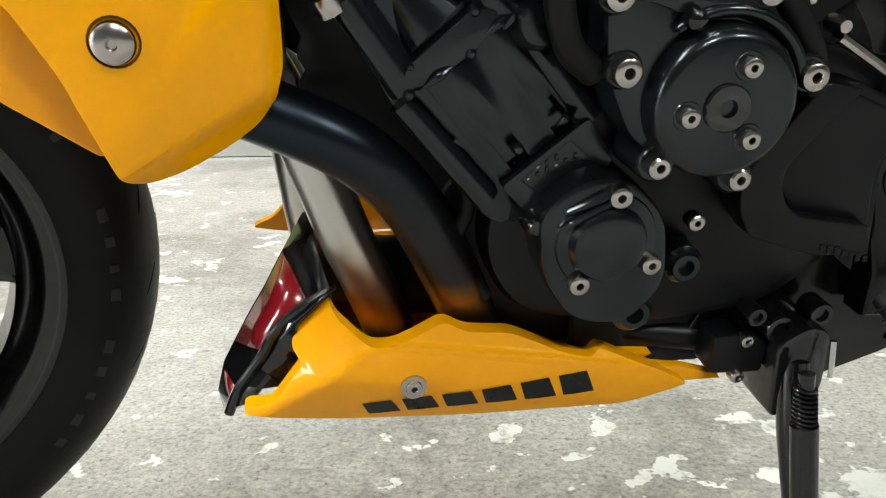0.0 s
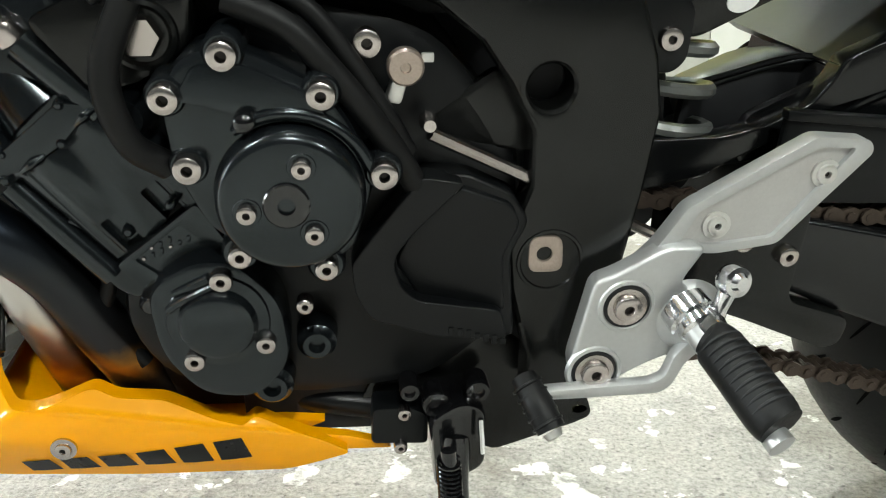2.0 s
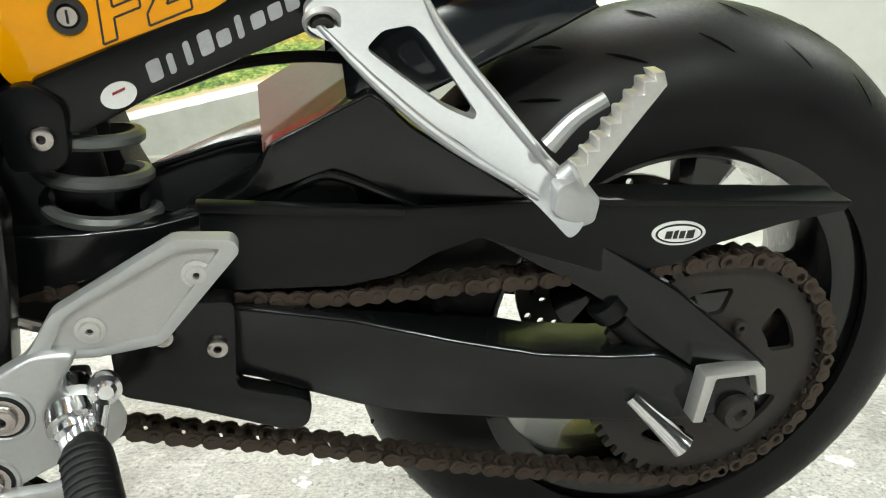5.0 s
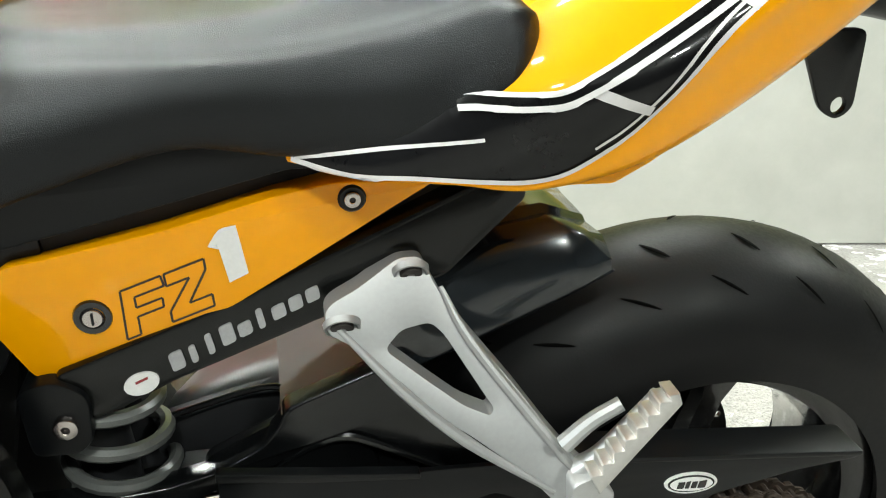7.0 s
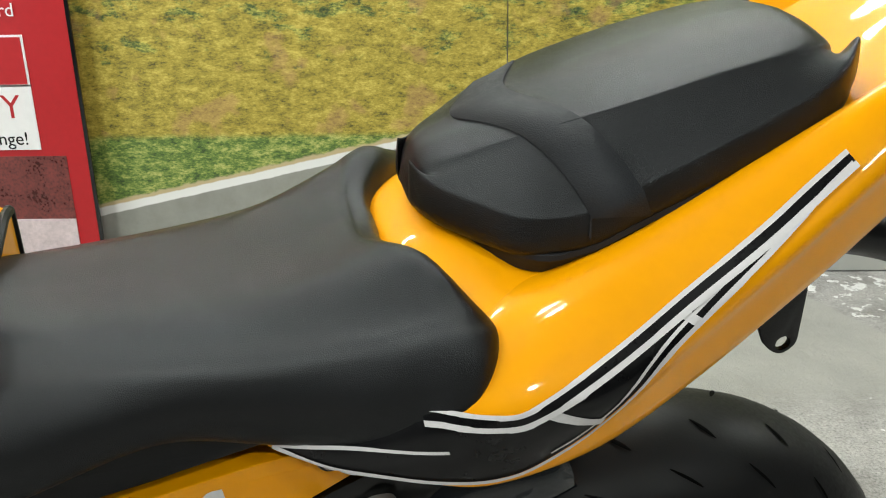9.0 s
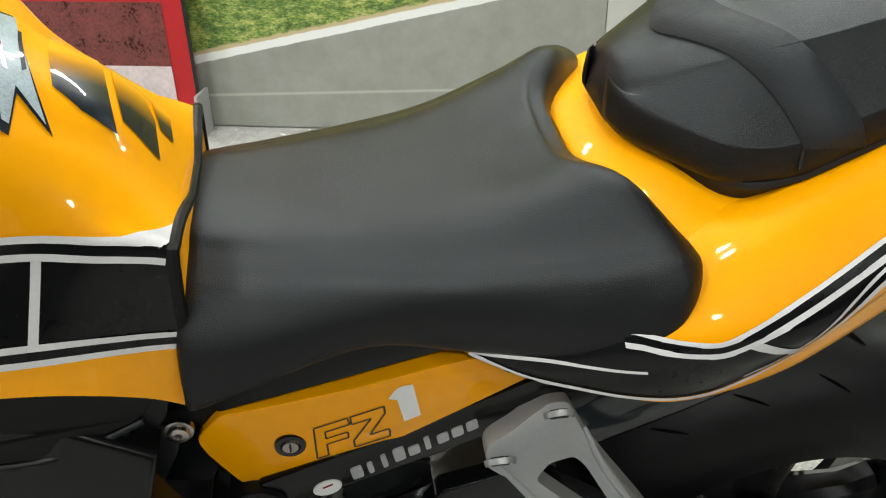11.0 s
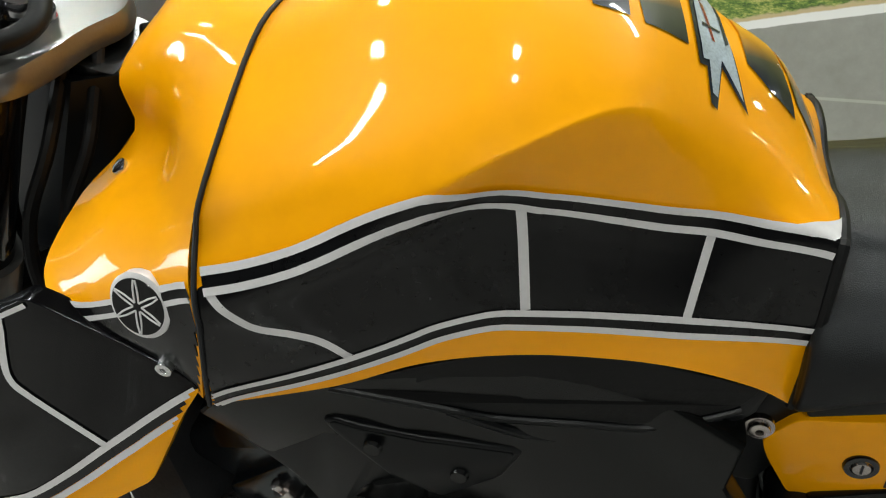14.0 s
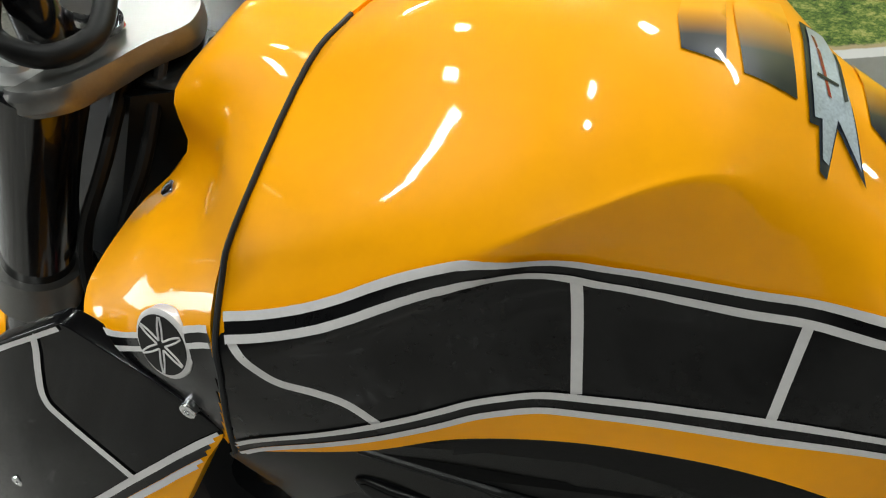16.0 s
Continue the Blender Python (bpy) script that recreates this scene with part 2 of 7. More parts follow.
def lathe(profile, at=(0, 0, 0), axis=(0, -1, 0), seg=24, bm=None, closed=False):
    """A turned piece: profile of (radius, height along the axis)."""
    own = bmesh.new()
    q = Vector((0, 0, 1)).rotation_difference(Vector(axis))
    rings = []
    for r, h in profile:
        if r < 1e-6:
            rings.append([own.verts.new(Vector(at) + q @ Vector((0, 0, h)))])
        else:
            rings.append([own.verts.new(Vector(at) + q @ Vector((r * math.cos(2 * math.pi * j / seg), r * math.sin(2 * math.pi * j / seg), h))) for j in range(seg)])
    pairs = list(zip(rings, rings[1:])) + ([(rings[-1], rings[0])] if closed else [])
    for a, b in pairs:
        for j in range(seg):
            k = (j + 1) % seg
            if len(a) == 1 and len(b) > 1:
                own.faces.new((a[0], b[j], b[k]))
            elif len(b) == 1 and len(a) > 1:
                own.faces.new((a[j], b[0], a[k]))
            elif len(a) > 1:
                own.faces.new((a[j], b[j], b[k], a[k]))
    return merge(bm, own)


def loft(rows, bm=None, caps=True, ring=False):
    """A skin through rows of points, each row as long as the others; ring: rows are closed."""
    own = bmesh.new()
    vs = [[own.verts.new(p) for p in row] for row in rows]
    n = len(rows[0])
    for a, b in zip(vs, vs[1:]):
        for j in range(n if ring else n - 1):
            k = (j + 1) % n
            own.faces.new((a[j], a[k], b[k], b[j]))
    if caps:
        own.faces.new(vs[0])
        own.faces.new(vs[-1])
    return merge(bm, own)


def skin(stations, across=5, along=6):
    """Stations of control points, smoothed both across and along."""
    cols = [spline(s, across) for s in stations]
    lines = [spline([c[j] for c in cols], along) for j in range(len(cols[0]))]
    return [[l[i] for l in lines] for i in range(len(lines[0]))]


def mirror_rows(rows):
    """Half sections that end on the middle plane, made whole."""
    return [row + [Vector((p.x, -p.y, p.z)) for p in reversed(row[:-1])] for row in rows]


def socket_bolt(parent, at, r=0.008, h=None, material=None, name="bolt", axis=(0, -1, 0), washer=0.0):
    """A cap screw with a hexagon socket, its foot at the place given."""
    h = h or r * 0.9
    prof = [(0, h * 0.2), (r * 0.3, h * 0.2), (r * 0.33, h * 0.9), (r * 0.38, h), (r * 0.74, h), (r * 0.92, h * 0.88), (r, h * 0.55), (r, -0.004)]
    if washer:
        prof = prof[:-1] + [(r, 0.0015), (washer, 0.0012), (washer, -0.004)]
    bolt = part(name, lathe(prof, at, axis, 20), material or STEEL, parent)
    # dark floor puts the shade of a deep socket into the colour
    part("socket", lathe([(0, h * 0.3), (r * 0.31, h * 0.3), (r * 0.315, h * 0.1)], at, axis, 6), CHAINDARK, bolt)
    return bolt


# surfaces on which stickers lie
from mathutils.bvhtree import BVHTree


def tree_of(*obs):
    bm = bmesh.new()
    for ob in obs:
        bm.from_mesh(ob.data)
    t = BVHTree.FromBMesh(bm)
    bm.free()
    return t


def band(top, bottom, tree, lift=0.0008, rows=4, way=(0, 1, 0), far=-0.6, n=8, bm=None):
    """A thin sticker between two lines in X and Z, laid on the surface that is met along way."""
    a, b = spline([(x, 0, z) for x, z in top], n), spline([(x, 0, z) for x, z in bottom], n)
    m = max(len(a), len(b))

    def at(l, i):
        f = i / (m - 1) * (len(l) - 1)
        k = min(int(f), len(l) - 2)
        return l[k].lerp(l[k + 1], f - k)
    own = bmesh.new()
    way = Vector(way).normalized()
    grid = []
    for i in range(m):
        line = []
        for j in range(rows + 1):
            p = at(a, i).lerp(at(b, i), j / rows)
            hit, normal, _, _ = tree.ray_cast(p + way * far, way)
            line.append(own.verts.new(hit + (normal if normal.dot(way) < 0 else -normal) * lift) if hit else None)
        grid.append(line)
    for c, d in zip(grid, grid[1:]):
        for j in range(rows):
            q = (c[j], c[j + 1], d[j + 1], d[j])
            if all(q):
                own.faces.new(q)
    return merge(bm, own)


def stripe(line, width, tree, **kw):
    """A sticker of one width along a line in X and Z."""
    pts = spline([(x, 0, z) for x, z in line], 6)
    top, bot = [], []
    for i, p in enumerate(pts):
        t = (pts[min(i + 1, len(pts) - 1)] - pts[max(i - 1, 0)]).normalized()
        nrm = Vector((-t.z, 0, t.x)) * width / 2
        top.append(((p + nrm).x, (p + nrm).z))
        bot.append(((p - nrm).x, (p - nrm).z))
    return band(top, bot, tree, rows=kw.pop("rows", 2), n=1, **kw)


def shift(line, d):
    """A line moved sideways by d, upwards where it runs to the right."""
    out = []
    for i, p in enumerate(line):
        a, b = Vector(line[max(i - 1, 0)]), Vector(line[min(i + 1, len(line) - 1)])
        t = (b - a).normalized()
        out.append((p[0] - t.y * d, p[1] + t.x * d))
    return out


def decal(poly, tree, lift=0.0008, cuts=3, way=(0, 1, 0), far=-0.6, plan=False):
    """A sticker of any outline in X and Z (plan: in X and Y), laid on the surface that is met along way."""
    own = bmesh.new()
    own.faces.new([own.verts.new((x, z, 0) if plan else (x, 0, z)) for x, z in poly])
    own.normal_update()
    bmesh.ops.triangulate(own, faces=own.faces, ngon_method="EAR_CLIP")
    bmesh.ops.subdivide_edges(own, edges=own.edges[:], cuts=cuts, use_grid_fill=True)
    w = Vector(way).normalized()
    lost = []
    for v in own.verts:
        hit, normal, _, _ = tree.ray_cast(v.co + w * far, w)
        if hit:
            v.co = hit + (normal if normal.dot(w) < 0 else -normal) * lift
        else:
            lost.append(v)
    bmesh.ops.delete(own, geom=lost, context="VERTS")
    return own


def on_surface(tree, p, way, back=0.25):
    """The place where a ray through p along way first meets the surface."""
    w = Vector(way).normalized()
    hit, normal, _, _ = tree.ray_cast(Vector(p) - w * back, w)
    return (hit, normal) if hit else (Vector(p), -w)


def box(size, at, bevel=0.0, bm=None, turn=None):
    own = bmesh.new()
    bmesh.ops.create_cube(own, size=1)
    m = Matrix.Translation(at) @ (turn or Matrix()) @ Matrix.Diagonal((*size, 1))
    bmesh.ops.transform(own, matrix=m, verts=own.verts)
    if bevel:
        bmesh.ops.bevel(own, geom=own.edges[:], offset=bevel, segments=2, profile=0.5, affect="EDGES")
    return merge(bm, own)


# ---- the room ----
def ramp(nt, stops, interp="LINEAR"):
    r = nt.nodes.new("ShaderNodeValToRGB")
    r.color_ramp.interpolation = interp
    while len(r.color_ramp.elements) < len(stops):
        r.color_ramp.elements.new(0.5)
    for e, (p, c) in zip(r.color_ramp.elements, stops):
        e.position, e.color = p, (*c, 1)
    return r


def noise_node(nt, co, scale, detail=4.0, rough=0.55, vec=None):
    n = nt.nodes.new("ShaderNodeTexNoise")
    n.inputs["Scale"].default_value, n.inputs["Detail"].default_value, n.inputs["Roughness"].default_value = scale, detail, rough
    nt.links.new(vec or co.outputs["Object"], n.inputs["Vector"])
    return n


def mix(nt, fac, a, b):
    m = nt.nodes.new("ShaderNodeMix")
    m.data_type = "RGBA"
    for sock, v in ((m.inputs[0], fac), (m.inputs[6], a), (m.inputs[7], b)):
        if isinstance(v, (tuple, float)):
            sock.default_value = (*v, 1) if isinstance(v, tuple) else v
        else:
            nt.links.new(v, sock)
    return m.outputs[2]


def math_node(nt, op, a, b=0.0):
    m = nt.nodes.new("ShaderNodeMath")
    m.operation = op
    for i, v in enumerate((a, b)):
        if isinstance(v, (int, float)):
            m.inputs[i].default_value = v
        else:
            nt.links.new(v, m.inputs[i])
    return m.outputs[0]


def step(nt, v, lo, hi):
    r = nt.nodes.new("ShaderNodeMapRange")
    r.interpolation_type = "SMOOTHSTEP"
    r.inputs["From Min"].default_value, r.inputs["From Max"].default_value = lo, hi
    nt.links.new(v, r.inputs["Value"])
    return r.outputs[0]


def concrete():
    """Worn grey concrete, gritty and pitted, with stains and flakes of old white paint."""
    m = mat("concrete", (0.3, 0.29, 0.28), 0.45)
    nt = m.node_tree
    b = nt.nodes["Principled BSDF"]
    co = nt.nodes.new("ShaderNodeTexCoord")
    big, mid, fine = noise_node(nt, co, 3.0, 6, 0.6), noise_node(nt, co, 34, 9, 0.72), noise_node(nt, co, 150, 5, 0.75)
    pits = noise_node(nt, co, 75, 3, 0.6)
    base = ramp(nt, [(0.28, (0.17, 0.16, 0.15)), (0.48, (0.3, 0.288, 0.275)), (0.72, (0.5, 0.485, 0.47))])
    nt.links.new(mid.outputs[0], base.inputs[0])
    tone = mix(nt, math_node(nt, "MULTIPLY", step(nt, big.outputs[0], 0.4, 0.66), 0.6), base.outputs[0], (0.45, 0.432, 0.405))
    tone = mix(nt, math_node(nt, "MULTIPLY", math_node(nt, "SUBTRACT", 1.0, step(nt, big.outputs[0], 0.34, 0.52)), 0.6), tone, (0.165, 0.15, 0.125))
    grit = ramp(nt, [(0.33, (0.4, 0.4, 0.4)), (0.5, (1, 1, 1)), (0.7, (1.5, 1.5, 1.5))])
    nt.links.new(fine.outputs[0], grit.inputs[0])
    mul = nt.nodes.new("ShaderNodeMix")
    mul.data_type, mul.blend_type = "RGBA", "MULTIPLY"
    mul.inputs[0].default_value = 0.92
    nt.links.new(tone, mul.inputs[6])
    nt.links.new(grit.outputs[0], mul.inputs[7])
    pitted = mix(nt, math_node(nt, "MULTIPLY", math_node(nt, "SUBTRACT", 1.0, step(nt, pits.outputs[0], 0.3, 0.38)), 0.6), mul.outputs[2], (0.09, 0.085, 0.08))
    flakes = noise_node(nt, co, 15, 5, 0.55)
    where = noise_node(nt, co, 1.6, 2)
    f = math_node(nt, "ADD", flakes.outputs[0], math_node(nt, "MULTIPLY", math_node(nt, "SUBTRACT", where.outputs[0], 0.5), 0.55))
    spot = nt.nodes.new("ShaderNodeVectorMath")
    spot.operation = "DISTANCE"
    spot.inputs[1].default_value = (0.62, 0.82, 0.0)
    nt.links.new(co.outputs["Object"], spot.inputs[0])
    f = math_node(nt, "ADD", f, math_node(nt, "MULTIPLY", math_node(nt, "SUBTRACT", 1.0, step(nt, spot.outputs["Value"], 0.1, 0.55)), 0.13))
    mask = step(nt, f, 0.635, 0.65)
    at = nt.nodes.new("ShaderNodeSeparateXYZ")
    nt.links.new(co.outputs["Object"], at.inputs[0])
    ax = math_node(nt, "ADD", at.outputs[0], math_node(nt, "MULTIPLY", at.outputs[1], 0.35))
    screed = math_node(nt, "MULTIPLY", step(nt, at.outputs[1], 1.9, 2.2), math_node(nt, "MULTIPLY", step(nt, ax, 1.5, 1.7), math_node(nt, "SUBTRACT", 1.0, step(nt, ax, 2.82, 2.84))))
    smooth_tone = ramp(nt, [(0.3, (0.29, 0.285, 0.26)), (0.7, (0.38, 0.37, 0.34))])
    nt.links.new(noise_node(nt, co, 5, 8, 0.65).outputs[0], smooth_tone.inputs[0])
    pitted = mix(nt, screed, pitted, smooth_tone.outputs[0])
    worn = math_node(nt, "MULTIPLY", math_node(nt, "MULTIPLY", mask, step(nt, mid.outputs[0], 0.32, 0.5)), math_node(nt, "SUBTRACT", 1.0, screed))
    nt.links.new(mix(nt, worn, pitted, (0.76, 0.755, 0.74)), b.inputs["Base Color"])
    rr = nt.nodes.new("ShaderNodeMapRange")
    rr.inputs["To Min"].default_value, rr.inputs["To Max"].default_value = 0.25, 0.6
    nt.links.new(mid.outputs[0], rr.inputs["Value"])
    nt.links.new(rr.outputs[0], b.inputs["Roughness"])
    bp = nt.nodes.new("ShaderNodeBump")
    bp.inputs["Strength"].default_value, bp.inputs["Distance"].default_value = 0.95, 0.006
    nt.links.new(math_node(nt, "ADD", math_node(nt, "ADD", mid.outputs[0], math_node(nt, "MULTIPLY", pits.outputs[0], 0.4)), math_node(nt, "MULTIPLY", worn, 0.2)), bp.inputs["Height"])
    nt.links.new(bp.outputs[0], b.inputs["Normal"])
    return m


def mural_print():
    """The printed picture on the back wall: rough meadow, a strip of cut grass, a white edge line and grey track."""
    m = mat("mural_print", (0.3, 0.3, 0.3), 0.55)
    nt = m.node_tree
    b = nt.nodes["Principled BSDF"]
    co = nt.nodes.new("ShaderNodeTexCoord")
    sep = nt.nodes.new("ShaderNodeSeparateXYZ")
    nt.links.new(co.outputs["Object"], sep.inputs[0])
    x, z = sep.outputs[0], sep.outputs[2]
    n = noise_node(nt, co, 6, 3)
    wob = math_node(nt, "MULTIPLY", math_node(nt, "SUBTRACT", noise_node(nt, co, 22, 4).outputs[0], 0.5), 0.03)
    d = math_node(nt, "SUBTRACT", z, math_node(nt, "ADD", math_node(nt, "MULTIPLY", x, 0.215), 0.352))
    # meadow: tufts stretched along the ground
    mp = nt.nodes.new("ShaderNodeMapping")
    mp.inputs["Scale"].default_value = (1.0, 1.0, 2.2)
    nt.links.new(co.outputs["Object"], mp.inputs[0])
    t1, t2, t3 = (noise_node(nt, co, s, 6, 0.7, mp.outputs[0]) for s in (7.0, 18, 85))
    tuft = math_node(nt, "ADD", math_node(nt, "MULTIPLY", t2.outputs[0], 1.0), math_node(nt, "ADD", math_node(nt, "MULTIPLY", t3.outputs[0], 0.85), -0.42))
    gold = ramp(nt, [(0.25, (0.07, 0.065, 0.012)), (0.42, (0.27, 0.22, 0.03)), (0.55, (0.4, 0.31, 0.045)), (0.75, (0.62, 0.5, 0.11))])
    green = ramp(nt, [(0.25, (0.016, 0.03, 0.011)), (0.44, (0.07, 0.11, 0.025)), (0.57, (0.27, 0.28, 0.055)), (0.74, (0.58, 0.52, 0.11))])
    lawn = ramp(nt, [(0.3, (0.03, 0.06, 0.015)), (0.47, (0.11, 0.19, 0.035)), (0.58, (0.26, 0.32, 0.07)), (0.72, (0.5, 0.48, 0.16))])
    for r in (gold, green, lawn):
        nt.links.new(tuft, r.inputs[0])
    patch = math_node(nt, "ADD", t1.outputs[0], math_node(nt, "MULTIPLY", math_node(nt, "SUBTRACT", z, 0.86), 0.55))
    meadow = mix(nt, step(nt, patch, 0.53, 0.61), gold.outputs[0], green.outputs[0])
    meadow = mix(nt, math_node(nt, "MULTIPLY", step(nt, n.outputs[0], 0.56, 0.66), 0.35), meadow, (0.42, 0.2, 0.12))
    grass = mix(nt, step(nt, math_node(nt, "ADD", z, wob), 0.5, 0.53), lawn.outputs[0], meadow)
    track = ramp(nt, [(0.3, (0.235, 0.235, 0.205)), (0.7, (0.31, 0.31, 0.275))])
    nt.links.new(noise_node(nt, co, 9, 9, 0.7).outputs[0], track.inputs[0])
    line2 = math_node(nt, "SUBTRACT", z, math_node(nt, "ADD", math_node(nt, "MULTIPLY", x, 0.04), 0.142))
    band2 = math_node(nt, "MULTIPLY", step(nt, line2, -0.008, -0.004), math_node(nt, "SUBTRACT", 1.0, step(nt, line2, 0.002, 0.006)))
    tr = mix(nt, math_node(nt, "MULTIPLY", band2, 0.45), track.outputs[0], (0.55, 0.55, 0.47))
    tr = mix(nt, math_node(nt, "MULTIPLY", step(nt, x, 0.878, 0.886), 0.5), tr, (0.5, 0.5, 0.45))
    dd = math_node(nt, "ADD", d, math_node(nt, "MULTIPLY", wob, 0.3))
    edge = mix(nt, step(nt, dd, 0.0, 0.004), tr, (0.74, 0.74, 0.71))
    sand = mix(nt, step(nt, dd, 0.028, 0.034), edge, (0.5, 0.4, 0.22))
    allc = mix(nt, step(nt, math_node(nt, "ADD", d, wob), 0.04, 0.05), sand, grass)
    plain = ramp(nt, [(0.3, (0.4, 0.4, 0.365)), (0.7, (0.49, 0.49, 0.45))])
    nt.links.new(noise_node(nt, co, 3, 8, 0.65).outputs[0], plain.inputs[0])
    nt.links.new(mix(nt, math_node(nt, "MULTIPLY", step(nt, x, 0.879, 0.885), math_node(nt, "SUBTRACT", 1.0, step(nt, dd, 0.0, 0.004))), allc, plain.outputs[0]), b.inputs["Base Color"])
    return m


CONCRETE, MURAL = concrete(), mural_print()
PLASTER = mat("plaster", (0.34, 0.335, 0.32), 0.8, 0, 0, 0.05, 4, 0.2, 90)
# unseen walls and ceiling are kept dark so that glossy parts reflect little
UNSEENWALL = mat("unseen_wall_dark", (0.05, 0.052, 0.055), 0.6, 0, 0, 0.1, 3, 0.2, 80)


def slab(name, size, at, material, label, category):
    ob = part(name, box(size, at), material, None, label, kind="structure")
    return tagged(ob, category=category)


slab("floor", (13, 8.2, 0.2), (0.3, -0.9, -0.1), CONCRETE, "worn grey concrete floor with flakes of white paint", "floor")
slab("wall_north", (13, 0.2, 3.0), (0.3, 3.09, 1.4), PLASTER, "plain plastered wall behind the printed mural", "wall")
west = bmesh.new()
box((0.2, 3.9, 3.0), (-6.3, 0.75, 1.4), bm=west)
box((0.2, 2.4, 3.0), (-6.3, -3.8, 1.4), bm=west)
box((0.2, 1.4, 0.8), (-6.3, -1.9, 2.5), bm=west)
tagged(part("wall_west", west, UNSEENWALL, None, "unseen side wall with an open shop door, dark grey to darken reflections", kind="structure"), category="wall")
slab("wall_east", (0.2, 8.2, 3.0), (6.9, -0.9, 1.4), UNSEENWALL, "plain unseen side wall, dark grey to darken reflections", "wall")
slab("ceiling", (13, 8.2, 0.2), (0.3, -0.9, 3.0), mat("unseen_ceiling_dark", (0.1, 0.1, 0.1), 0.8, 0, 0, 0.08, 4, 0.2, 60), "plain unseen ceiling, dark grey to darken reflections", "ceiling")
slab("wall_south", (13, 0.2, 3.0), (0.3, -4.9, 1.4), UNSEENWALL, "plain unseen wall, dark grey to darken reflections", "wall")
slab("ground", (40, 60, 0.2), (-26.2, -1.85, -0.12), CONCRETE, "pale concrete yard outside the shop door", "ground")

# the printed mural, a thin sheet in two widths
for x0, x1 in ((-6.0, 0.88), (0.884, 6.6)):
    b = box((x1 - x0, 0.006, 2.6), ((x0 + x1) / 2, 2.984, 1.306))
    tagged(part("mural", b, MURAL, None, "printed wall mural of meadow grass and grey race track", kind="structure"), category="mural")

# ---- the motorcycle ----
bike = tagged(bike_empty(), "yellow and black naked sports motorcycle leaning on its side stand", "motorcycle")

# wheels
AXLE = Vector((0.01, 0, 0.3165))


def wheel(parent_bike, name, m, R, half, rim_r, discs, label):
    """A road wheel about its own middle, with tyre, cast rim and drilled discs; m: its pose in the bike."""
    hub = new(name)
    hub.parent = parent_bike
    hub.matrix_local = m
    tagged(hub, label)
    prof = []
    for i in range(17):
        a = math.pi * (i / 16) * 1.16 - 0.08 * math.pi
        prof.append((R - half * 0.95 + half * 0.95 * math.sin(a), -half * math.cos(a)))
    inner = rim_r - 0.004
    prof = [(inner, -half * 0.82)] + prof + [(inner, half * 0.82)]
    part("tyre", lathe(prof, seg=72), RUBBER, hub, "worn black sports tyre", 50)
    # proud slivers, near black in place of the shade inside tread grooves
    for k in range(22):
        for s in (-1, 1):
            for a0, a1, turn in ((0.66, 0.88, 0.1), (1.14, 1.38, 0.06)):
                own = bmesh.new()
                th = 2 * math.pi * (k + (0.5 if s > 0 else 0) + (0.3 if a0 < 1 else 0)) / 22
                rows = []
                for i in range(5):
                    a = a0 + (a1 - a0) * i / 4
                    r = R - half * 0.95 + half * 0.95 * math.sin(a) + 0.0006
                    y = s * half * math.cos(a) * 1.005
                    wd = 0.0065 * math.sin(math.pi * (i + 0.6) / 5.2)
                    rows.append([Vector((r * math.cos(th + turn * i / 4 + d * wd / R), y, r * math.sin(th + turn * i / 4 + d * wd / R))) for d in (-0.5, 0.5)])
                part("tread_groove_shade", loft(rows, bm=own, caps=False), GROOVESHADE, hub)
    for a in (-0.02, 0.2):
        part("sidewall_rib", lathe([(r0 + R - half * 0.95 + half * 0.95 * math.sin(a), y0 - half * math.cos(a)) for r0, y0 in ((-0.0015, 0.001), (0, -0.001), (0.0015, 0.001))], seg=72), RUBBER, hub)
    for k in range(34):
        if discs[0][0] < 0 and k % 12 not in (4, 5, 11):
            th, a, wd = 2 * math.pi * k / 60 + 3.6, 0.09, 0.35 + 0.4 * ((k * 7) % 5) / 5
            rr = R - half * 0.95 + half * 0.95 * math.sin(a)
            bar = part("sidewall_bar", box((0.008, 0.0012, 0.02 * wd), (rr, -half * math.cos(a) - 0.0002, 0), 0.0003), GREYRUBBER, hub)
            bar.matrix_local = Matrix.Rotation(-th, 4, "Y")
    w = half * 0.8
    rim = [(rim_r + 0.006, -w), (rim_r + 0.006, -w + 0.008), (rim_r - 0.012, -w + 0.014), (rim_r - 0.03, -w * 0.5), (rim_r - 0.03, w * 0.5), (rim_r - 0.012, w - 0.014), (rim_r + 0.006, w - 0.008), (rim_r + 0.006, w),
           (rim_r - 0.008, w), (rim_r - 0.03, w - 0.012), (rim_r - 0.042, w * 0.4), (rim_r - 0.042, -w * 0.4), (rim_r - 0.03, -w + 0.012), (rim_r - 0.008, -w)]
    part("rim", lathe(rim, seg=72, closed=True), GLOSS, hub, "gloss black cast rim")
    part("hub", lathe([(0.0, -0.07), (0.035, -0.07), (0.045, -0.045), (0.045, 0.045), (0.035, 0.07), (0, 0.07)], seg=28), GLOSS, hub)
    for k in range(5):
        a = 2 * math.pi * k / 5 + 0.02
        d, s = Vector((math.cos(a), 0, math.sin(a))), Vector((-math.sin(a), 0, math.cos(a)))
        rows = []
        for f, wd, th in ((0.03, 0.03, 0.03), (0.3, 0.021, 0.024), (0.7, 0.02, 0.02), (0.922, 0.034, 0.02), (1.0, 0.05, 0.02)):
            c = d * (0.03 + f * (rim_r - 0.065))
            rows.append([c + s * wd * u + Vector((0, th * v, 0)) for u, v in ((-1, -0.5), (-0.6, -1), (0.6, -1), (1, -0.5), (1, 0.5), (0.6, 1), (-0.6, 1), (-1, 0.5))])
